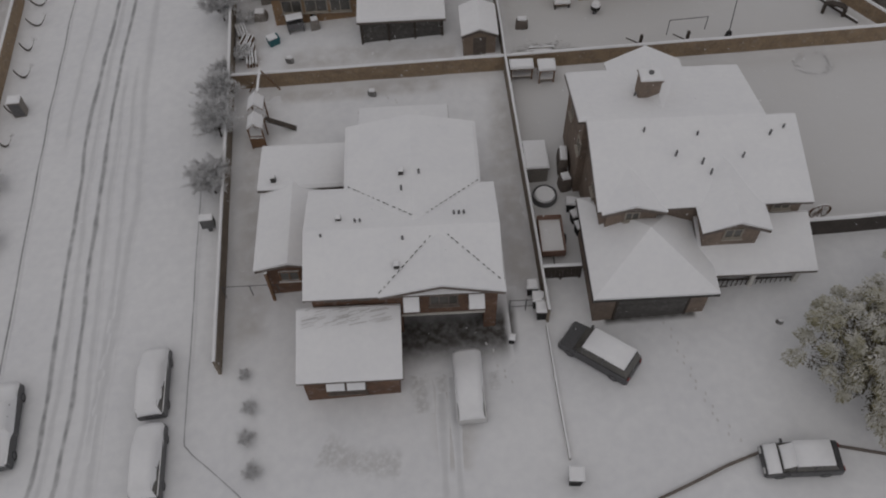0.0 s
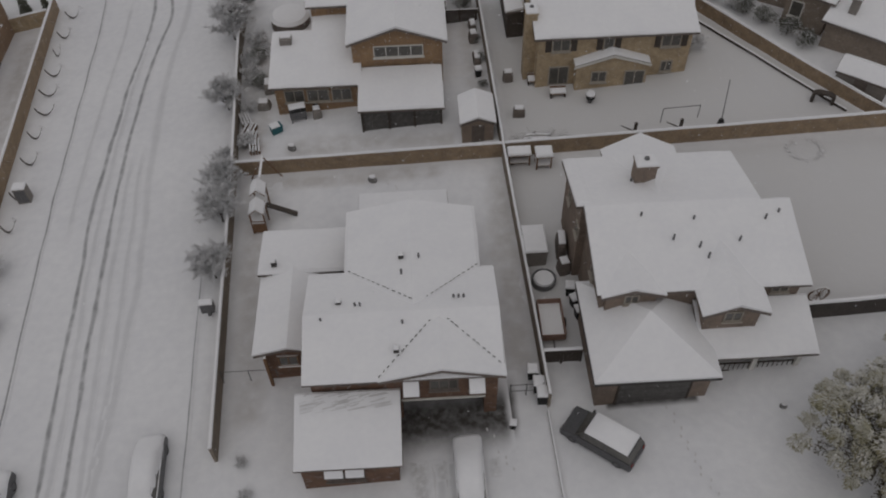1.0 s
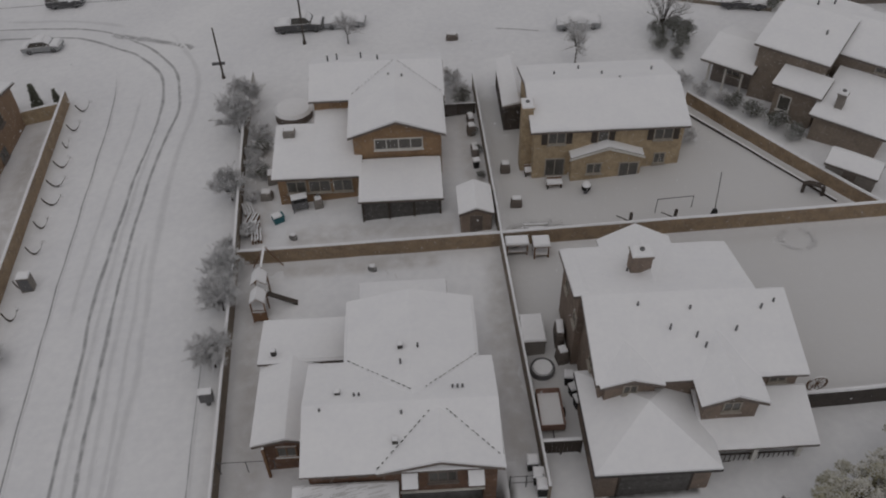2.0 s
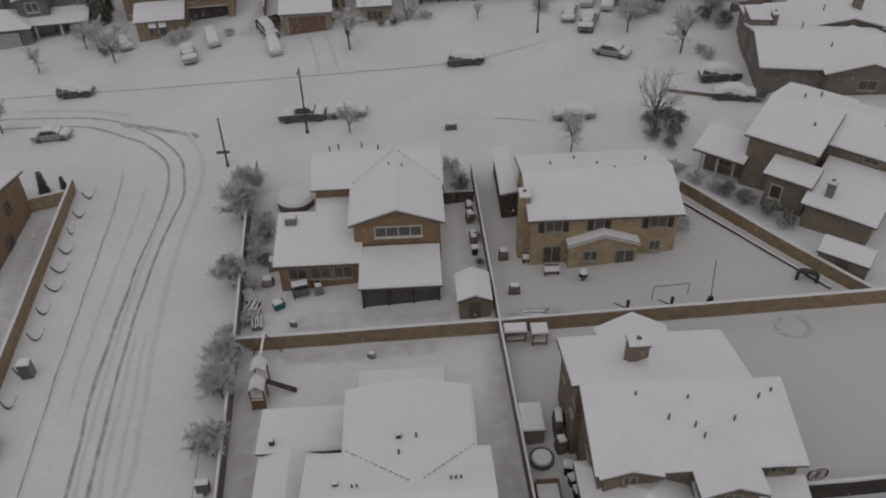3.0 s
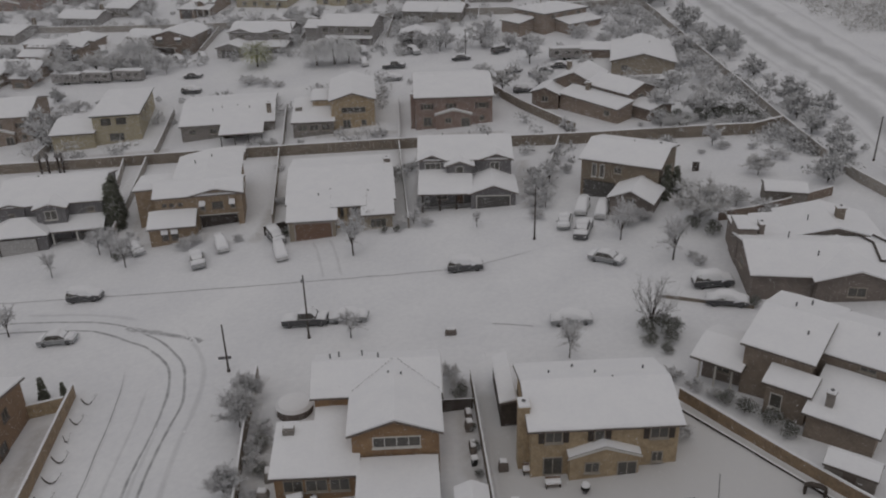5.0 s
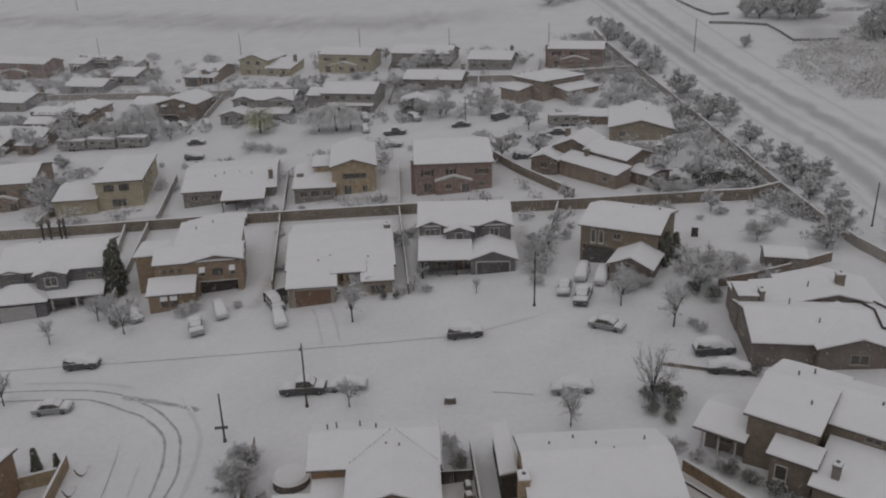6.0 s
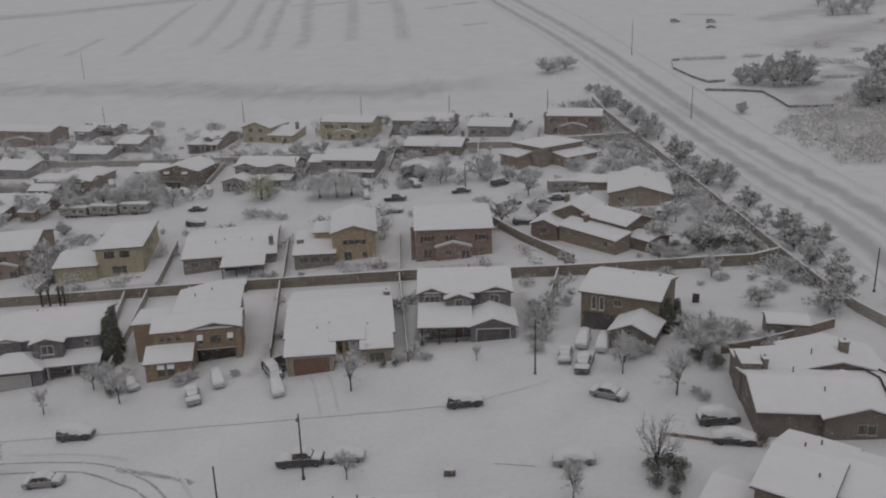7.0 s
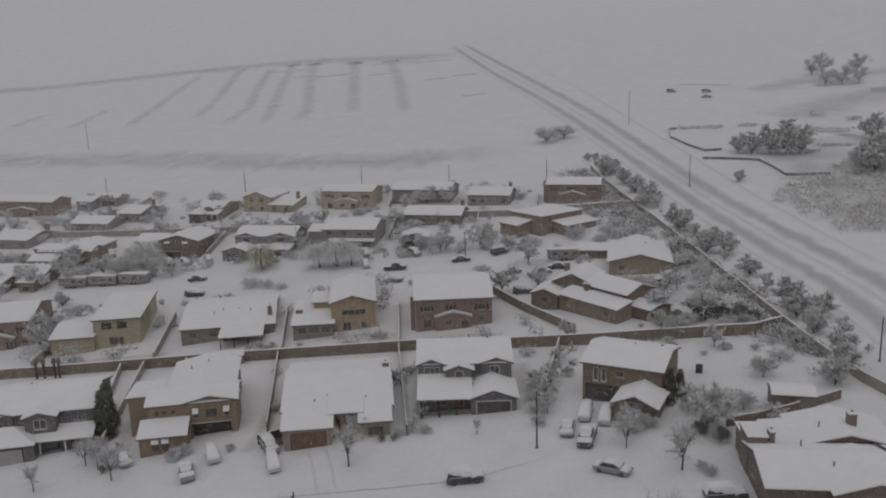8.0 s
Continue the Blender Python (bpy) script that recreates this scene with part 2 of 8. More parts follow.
PAINTS = [mat("car_paint_" + k, c, tuple(v * 0.8 for v in c), 2.0, 0.3, 0.0, 8.0, spec=0.5, dust=0.3) for k, c in
          (("silver", (0.32, 0.33, 0.34)), ("black", (0.08, 0.081, 0.085)), ("white", (0.6, 0.6, 0.6)))]
SILVER, BLACK, WHITE = PAINTS
CHARCOAL = mat("charcoal_car_paint", (0.055, 0.056, 0.06), (0.09, 0.09, 0.095), 2.0, 0.4, 0.0, 8.0, spec=0.4)
TEAL = mat("teal_plastic", (0.03, 0.14, 0.16), (0.025, 0.11, 0.13), 3.0, 0.5, 0.2, 10.0)
PLYWOOD = mat("worn_pale_plywood", (0.50, 0.39, 0.315), (0.38, 0.30, 0.25), 1.6, 0.85, 0.3, 8.0, dust=0.12)
RUST = mat("rusty_trailer_bed", (0.20, 0.12, 0.09), (0.30, 0.20, 0.16), 1.5, 0.8, 0.4, 8.0)

# ---- lay of the land: a gentle cross slope that steepens far to the north ----
SX, SY = 0.08, -0.02


def land(x, y):
    a = min(max(y - 140, 0), 100)
    return SX * x + SY * y + 0.0006 * a * a + max(y - 240, 0) * 0.12 + 0.00012 * max(y - 860, 0) ** 2


def drift(x, y):
    """The snow surface: the land with low swells in the near block."""
    if abs(x) > 70 or y > 130:
        return land(x, y) - 0.03
    return land(x, y) - 0.05 + 0.05 * noise.noise((x * 0.3, y * 0.3, 3.7)) * (0.5 if -30 < x < -14 else 1.0)


# ---- mesh helpers ----
class Shape:
    """Vertices and faces of one mesh."""

    def __init__(self):
        self.v, self.f, self.smooth, self.uv = [], [], False, []

    def face(self, *pts):
        i = len(self.v)
        self.v += [tuple(p) for p in pts]
        self.f.append(tuple(range(i, i + len(pts))))
        return self

    def box(self, x0, x1, y0, y1, z0, z1):
        i = len(self.v)
        self.v += [(x0, y0, z0), (x1, y0, z0), (x1, y1, z0), (x0, y1, z0), (x0, y0, z1), (x1, y0, z1), (x1, y1, z1), (x0, y1, z1)]
        self.f += [tuple(i + k for k in q) for q in ((3, 2, 1, 0), (4, 5, 6, 7), (0, 1, 5, 4), (1, 2, 6, 5), (2, 3, 7, 6), (3, 0, 4, 7))]
        return self

    def loft(self, rings, caps=True):
        """Joins rings of equal length, each a list of points."""
        i, n = len(self.v), len(rings[0])
        for ring in rings:
            self.v += [tuple(p) for p in ring]
        for a in range(len(rings) - 1):
            for b in range(n):
                c = (b + 1) % n
                self.f.append((i + a * n + b, i + a * n + c, i + (a + 1) * n + c, i + (a + 1) * n + b))
        if caps:
            self.f.append(tuple(i + k for k in reversed(range(n))))
            self.f.append(tuple(i + (len(rings) - 1) * n + k for k in range(n)))
        return self

    def prism(self, profile, axis, stops):
        """A profile of (across, z) points carried along x or y through the stops."""
        if axis == "x":
            return self.loft([[(s, a, z) for a, z in profile] for s in stops])
        return self.loft([[(a, s, z) for a, z in reversed(profile)] for s in stops])

    def tube(self, p, q, r0, r1, n=6):
        p, q = Vector(p), Vector(q)
        d = (q - p).normalized()
        a = d.orthogonal().normalized()
        b = d.cross(a)
        ring = lambda c, r: [c + r * (math.cos(6.2832 * k / n) * a + math.sin(6.2832 * k / n) * b) for k in range(n)]
        return self.loft([ring(p, r0), ring(q, r1)])

    def disc(self, x, y, z0, z1, r, n=16, r2=None):
        ring = lambda z, r: [(x + r * math.cos(6.2832 * k / n), y + r * math.sin(6.2832 * k / n), z) for k in range(n)]
        return self.loft([ring(z0, r), ring(z1, r if r2 is None else r2)])

    def mesh(self, name, material):
        me = bpy.data.meshes.new(name)
        me.from_pydata(self.v, [], self.f)
        me.materials.append(material)
        if self.smooth:
            me.polygons.foreach_set("use_smooth", [True] * len(me.polygons))
        if self.uv:
            layer = me.uv_layers.new(name="UVMap")
            layer.data.foreach_set("uv", [c for p in self.uv for c in p])
        me.update()
        return me


def part(name, shape, material, parent, label="", at=None):
    ob = new(name, shape.mesh(name, material))
    ob.parent = parent
    if at is not None:
        ob.matrix_basis = at
    if label:
        ob["label"] = label
    return ob


def thing(name, x, y, label, category, yaw=0, group="", sink=0.0):
    """An Empty on the ground that parents the parts of one thing."""
    ob = new(name)
    ob.empty_display_size = 0.3
    ob.matrix_basis = pose(x, y, land(x, y) - sink, 0, 0, yaw)
    return tagged(ob, label, category, group)


def structure(name, shape, material, label, category, kind="structure"):
    return tagged(new(name, shape.mesh(name, material)), label, category, kind=kind)


def wob(a, b, s=1.0):
    return noise.noise((a * s, b * s, 3.7))


def strip(sh, pts, width, lift):
    """A ribbon draped over the ground along a line of (x, y), smoothed through its points."""
    if len(pts) > 2:
        ends = [pts[0]] + list(pts) + [pts[-1]]
        curve = []
        for k in range(1, len(ends) - 2):
            p0, p1, p2, p3 = (Vector(p) for p in ends[k - 1:k + 3])
            for t in (0.0, 0.25, 0.5, 0.75):
                curve.append(tuple(0.5 * (2 * p1 + (p2 - p0) * t + (2 * p0 - 5 * p1 + 4 * p2 - p3) * t * t + (3 * p1 - p0 - 3 * p2 + p3) * t ** 3)))
        pts = curve + [pts[-1]]
    fine = []
    for (ax, ay), (bx, by) in zip(pts, pts[1:]):
        n = max(1, int(math.hypot(bx - ax, by - ay) / (0.8 if by < 130 else 3.0)))
        fine += [(ax + (bx - ax) * k / n, ay + (by - ay) * k / n) for k in range(n)]
    fine.append(pts[-1])
    last = None
    for k, (x, y) in enumerate(fine):
        x2, y2 = fine[min(k + 1, len(fine) - 1)]
        x1, y1 = fine[max(k - 1, 0)]
        d = math.hypot(x2 - x1, y2 - y1) or 1
        nx, ny = -(y2 - y1) / d, (x2 - x1) / d
        w = width * (0.5 + 0.22 * wob(x, y, 0.6))
        o = 0.12 * wob(x, y, 0.25)
        a, b = (x + nx * (w + o), y + ny * (w + o)), (x - nx * (w - o), y - ny * (w - o))
        cols = max(1, int(2 * w / 0.7)) if y < 130 and abs(x) < 70 else 1
        if last and len(last) - 1 != cols:
            cols = len(last) - 1
        cur = []
        for c in range(cols + 1):
            q = c / cols
            px, py = a[0] + (b[0] - a[0]) * q, a[1] + (b[1] - a[1]) * q
            cur.append((px, py, drift(px, py) + lift))
        if last:
            v0, v1 = (k - 1) / (len(fine) - 1), k / (len(fine) - 1)
            for c in range(cols):
                sh.face(last[c], last[c + 1], cur[c + 1], cur[c])
                sh.uv += [(c / cols, v0), ((c + 1) / cols, v0), ((c + 1) / cols, v1), (c / cols, v1)]
        last = cur
    return sh

# ---- ground: one sheet to the horizon ----
def spread(lo, a, b, hi, step, grow):
    mid = [a + step * k for k in range(int((b - a) / step) + 1)]
    out, s = [], step
    while (out[-1] if out else mid[-1]) < hi:
        s *= grow
        out.append((out[-1] if out else mid[-1]) + s)
    low, s = [], step
    while (low[-1] if low else mid[0]) > lo:
        s *= grow
        low.append((low[-1] if low else mid[0]) - s)
    return low[::-1] + mid + out


gx, gy = spread(-1500, -46, 48, 1500, 0.6, 1.09), spread(-300, 28, 120, 2200, 0.6, 1.07)
g = Shape()
for y in gy:
    for x in gx:
        g.v.append((x, y, drift(x, y)))
nx_ = len(gx)
g.f = [(j * nx_ + i, j * nx_ + i + 1, (j + 1) * nx_ + i + 1, (j + 1) * nx_ + i) for j in range(len(gy) - 1) for i in range(nx_ - 1)]
g.smooth = True
structure("ground", g, SNOW, "snow-covered gently sloping ground of the housing estate", "ground")


# ---- walls between the lots ----
def yard_wall(name, pts, height, thick, label, material=STONE, snow=0.12, cap=True):
    ob = new(name)
    tagged(ob, label, "wall", kind="structure")
    body, top = Shape(), Shape()
    fine = []
    for (ax, ay), (bx, by) in zip(pts, pts[1:]):
        n = max(1, int(math.hypot(bx - ax, by - ay) / 2.5))
        fine += [(ax + (bx - ax) * k / n, ay + (by - ay) * k / n) for k in range(n)]
    fine.append(pts[-1])
    rb, rc = [], []
    for k, (x, y) in enumerate(fine):
        x2, y2 = fine[min(k + 1, len(fine) - 1)]
        x1, y1 = fine[max(k - 1, 0)]
        d = math.hypot(x2 - x1, y2 - y1)
        nx, ny = -(y2 - y1) / d * thick / 2, (x2 - x1) / d * thick / 2
        z, t = land(x, y), land(x, y) + height + 0.05 * wob(x, y, 0.4)
        rb.append([(x + nx, y + ny, z - 0.5), (x - nx, y - ny, z - 0.5), (x - nx, y - ny, t), (x + nx, y + ny, t)])
        s = snow * (1 + 0.4 * wob(x, y, 0.8))
        rc.append([(x + nx * 1.15, y + ny * 1.15, t + 0.004), (x - nx * 1.15, y - ny * 1.15, t + 0.004), (x - nx * 0.7, y - ny * 0.7, t + s), (x + nx * 0.7, y + ny * 0.7, t + s)])
    part("masonry", body.loft(rb), material, ob)
    if cap:
        part("snow_cap", top.loft(rc), ROOF_SNOW, ob, "snow lying along the wall's top")
    return ob


# ---- houses ----
def wing_profile(lo, hi, h, rise, over, kind):
    """Roof line across a wing, from one eave to the other."""
    m = (lo + hi) / 2
    if kind == "gable":
        s = rise / (m - lo)
        return [(lo - over, h - over * s), (m, h + rise), (hi + over, h - over * s)]
    s = rise / (hi - lo)
    if kind == "low_first":
        return [(lo - over, h - over * s), (hi, h + rise)]
    return [(lo, h + rise), (hi + over, h - over * s)]


def house_wing(house, x0, x1, y0, y1, h, rise, roof, wall, over=0.4, base=-2.2, snow=0.24, walls=True, roof_from=None):
    """One block of a house: walls up to the roof's underside, the roof slab and the snow on it.
    roof: gx or gy (ridge along x or y), hip, front, back, east, west (the low side of a lean-to)."""
    if roof == "hip":
        m, q = (y0 + y1) / 2, min(x1 - x0, y1 - y0) / 2
        if walls:
            part("wall", Shape().box(x0, x1, y0, y1, base, h - 0.12), wall, house)

        def tier(o, z, up):
            lx = (x1 - x0) >= (y1 - y0)
            e = [(x0 - o, y0 - o, z), (x1 + o, y0 - o, z), (x1 + o, y1 + o, z), (x0 - o, y1 + o, z)]
            a, b = ((x0 + q, m, h + rise + up), (x1 - q + 0.01, m, h + rise + up)) if lx else (((x0 + x1) / 2, y0 + q, h + rise + up), ((x0 + x1) / 2, y1 - q + 0.01, h + rise + up))
            return e, a, b, lx

        for nm, o, z, up, material in (("roof", over, h, 0, SHINGLE), ("roof_snow", over - 0.03, h + 0.02, snow, ROOF_SNOW)):
            e, a, b, lx = tier(o, z, up)
            e2 = [(p[0], p[1], z + (snow * 0.8 if nm == "roof_snow" else 0.02)) for p in e]
            lowr = [(p[0], p[1], z - (0.18 if nm == "roof" else 0.0)) for p in e]
            s = Shape()
            s.f.append((3, 2, 1, 0))
            s.v += lowr + e2 + [a, b]
            s.f += [(k, (k + 1) % 4, 4 + (k + 1) % 4, 4 + k) for k in range(4)]
            s.f += [(4, 5, 9, 8), (6, 7, 8, 9), (5, 6, 9), (7, 4, 8)] if lx else [(5, 6, 9, 8), (7, 4, 8, 9), (4, 5, 8), (6, 7, 9)]
            part(nm, s, material, house)
        return
    axis = "x" if roof in ("gx", "front", "back") else "y"
    lo, hi, a0, a1 = (y0, y1, x0, x1) if axis == "x" else (x0, x1, y0, y1)
    kind = {"gx": "gable", "gy": "gable", "front": "low_first", "west": "low_first", "back": "low_last", "east": "low_last"}[roof]
    top = wing_profile(lo, hi, h, rise, over, kind)
    inner = wing_profile(lo, hi, h, rise, 0.0, kind)
    if walls:
        part("wall", Shape().prism([(lo, base)] + [(a, z - 0.16) for a, z in inner] + [(hi, base)], axis, (a0, a1)), wall, house)
    slab = top + [(a, z - 0.2) for a, z in reversed(top)]
    part("roof", Shape().prism(slab, axis, (a0 - over, a1 + over)), FASCIA, house)
    n = max(3, int((a1 - a0) / 1.2))
    s = Shape()
    rings = []
    for k in range(n + 1):
        t = k / n
        at = a0 - over + 0.03 + (a1 - a0 + 2 * over - 0.06) * t
        fat = snow * (0.72 if k in (0, n) else 1.0) * (1 + 0.18 * wob(at + x0, y0 + h, 0.9))
        first, lastp = top[0], top[-1]
        lip, lip2 = 0.04 * wob(at, y0, 1.1), 0.04 * wob(at, y1, 1.1)
        line = [(first[0] - 0.02 + lip, first[1] + 0.004), (first[0] - 0.05 + lip, first[1] + fat * 0.55), (first[0] + 0.16, first[1] + fat + 0.02)]
        line += [(a, z + fat + 0.03) for a, z in top[1:-1]]
        line += [(lastp[0] - 0.16, lastp[1] + fat + 0.02), (lastp[0] + 0.05 + lip2, lastp[1] + fat * 0.55), (lastp[0] + 0.02 + lip2, lastp[1] + 0.004)]
        line += [(a, z + 0.004) for a, z in reversed(top[1:-1])]
        rings.append([(at, a, z) if axis == "x" else (a, at, z) for a, z in (line if axis == "x" else reversed(line))])
    s.loft(rings)
    part("roof_snow", s, ROOF_SNOW, house)




def window(house, side, along, depth, z, w, h, bars=1, frame=OLD_TRIM, glass=GLASS, sill=True, name="window"):
    """A window on a wall that faces side: along the wall, the wall's plane, its middle height, its size."""
    at = {"S": pose(along, depth, z), "N": pose(along, depth, z, 0, 0, 180), "E": pose(depth, along, z, 0, 0, 90), "W": pose(depth, along, z, 0, 0, 270)}[side]
    b = 0.09
    rect = lambda q, y: [(-w / 2 + q, y, -h / 2 + q), (w / 2 - q, y, -h / 2 + q), (w / 2 - q, y, h / 2 - q), (-w / 2 + q, y, h / 2 - q)]
    ob = part(name, Shape().loft([rect(0, 0.03), rect(0, -0.08), rect(b, -0.08), rect(b, 0.03)], caps=False), frame, house, at=at)
    edges = [-w / 2 + w * k / (bars + 1) for k in range(bars + 2)]
    for x in edges[1:-1]:
        part("mullion", Shape().box(x - 0.035, x + 0.035, -0.07, 0.03, -h / 2 + b, h / 2 - b), frame, ob)
    for x0, x1 in zip(edges, edges[1:]):
        part("pane", Shape().box(x0 + (b if x0 == edges[0] else 0.035), x1 - (b if x1 == edges[-1] else 0.035), -0.035, -0.01, -h / 2 + b, h / 2 - b), glass, ob)
    if sill:
        part("sill", Shape().box(-w / 2 - 0.08, w / 2 + 0.08, -0.2, -0.082, -h / 2 - 0.1, -h / 2), frame, ob)
    return ob


def awning(house, along, depth, z, w, out=0.9):
    """A snow-laden awning over a south window."""
    a = part("awning", Shape().prism([(depth - out, z - 0.45), (depth, z), (depth, z - 0.06), (depth - out, z - 0.52)], "x", (along - w / 2, along + w / 2)), STEEL, house)
    part("awning_snow", Shape().prism([(depth - out - 0.02, z - 0.45), (depth - out + 0.06, z - 0.28), (depth - 0.02, z + 0.16), (depth - 0.02, z + 0.004)], "x", (along - w / 2 + 0.02, along + w / 2 - 0.02)), ROOF_SNOW, a)


def garage_door(house, x0, x1, y, z1=2.3, material=GARAGE, rim=TRIM, base=-0.9):
    f = Shape().prism([(x0 - 0.12, base), (x0, base), (x0, z1), (x1, z1), (x1, base), (x1 + 0.12, base), (x1 + 0.12, z1 + 0.14), (x0 - 0.12, z1 + 0.14)], "y", (y - 0.1, y))
    ob = part("garage_door", f, rim, house, "framed sectional garage door")
    n = 4
    for k in range(n):
        a, b = base + (z1 - base) * k / n, base + (z1 - base) * (k + 1) / n
        part("panel", Shape().box(x0, x1, y - 0.05, y - 0.012, a, b - 0.02), material, ob)


def door(house, x, y, z0=0.0, w=0.95, material=DOOR):
    ob = part("door", Shape().box(x - w / 2, x + w / 2, y - 0.06, y - 0.005, z0 - 0.3, z0 + 2.05), material, house)
    part("door_frame", Shape().box(x - w / 2 - 0.1, x - w / 2, y - 0.08, y, z0 - 0.3, z0 + 2.15).box(x + w / 2, x + w / 2 + 0.1, y - 0.08, y, z0 - 0.3, z0 + 2.15).box(x - w / 2, x + w / 2, y - 0.08, y, z0 + 2.05, z0 + 2.15), TRIM, ob)


def chimney(house, x, y, z0, z1, w=0.9, d=0.9, material=GREY_STONE):
    ob = part("chimney", Shape().box(x - w / 2, x + w / 2, y - d / 2, y + d / 2, z0, z1).box(x - w / 2 - 0.08, x + w / 2 + 0.08, y - d / 2 - 0.08, y + d / 2 + 0.08, z1, z1 + 0.12), material, house)
    part("flue", Shape().disc(x, y, z1 + 0.12, z1 + 0.42, 0.17, 10), STEEL, ob)
    r = [[(x + sx * (w / 2 + o), y + sy * (d / 2 + o), z) for sx, sy in ((-1, -1), (1, -1), (1, 1), (-1, 1))] for o, z in ((0.06, z1 + 0.124), (0.04, z1 + 0.25), (-0.1, z1 + 0.33))]
    part("chimney_snow", Shape().loft(r), ROOF_SNOW, ob)


def vent(house, x, y, z, tall=0.45, r=0.09, box=False):
    s = Shape().box(x - 0.16, x + 0.16, y - 0.16, y + 0.16, z - 0.3, z + tall * 0.8) if box else Shape().disc(x, y, z - 0.3, z + tall, r, 8)
    ob = part("roof_vent", s, SHINGLE if box else STEEL, house)
    if box:
        part("vent_snow", Shape().loft([[(x + a * q, y + b * q, z + c) for a, b in ((-1, -1), (1, -1), (1, 1), (-1, 1))] for q, c in ((0.165, tall * 0.8 + 0.004), (0.11, tall * 0.8 + 0.09))]), ROOF_SNOW, ob)


def post(house, x, y, z1, z0=-1.6, r=0.09, material=TRIM):
    part("post", Shape().box(x - r, x + r, y - r, y + r, z0, z1), material, house)


def rail(house, x0, x1, y, z=0.9, material=DARKWOOD):
    s = Shape().box(x0, x1, y - 0.04, y + 0.04, z, z + 0.08).box(x0, x1, y - 0.03, y + 0.03, 0.1, 0.16)
    n = int((x1 - x0) / 0.3)
    for k in range(n + 1):
        x = x0 + (x1 - x0) * k / n
        s.box(x - 0.02, x + 0.02, y - 0.02, y + 0.02, 0.16, z)
    part("railing", s, material, house)


def valley(house, a, b, label="dark shingle gaps in the snow along the valley"):
    """A dotted line of bare shingle where two roof slopes meet."""
    a, b = Vector(a) + Vector((0, 0, 0.03)), Vector(b) + Vector((0, 0, 0.1))
    n = int((b - a).length / 0.4)
    d = (b - a).normalized()
    side = Vector((-d.y, d.x, 0)) * 0.03
    rnd = random.Random(n)
    for k in range(n):
        p = a + d * (0.4 * k + rnd.uniform(0, 0.1))
        q = p + d * rnd.uniform(0.12, 0.27)
        part("valley_gap", Shape().face(p - side, p + side, q + side, q - side), SHINGLE, house, label)


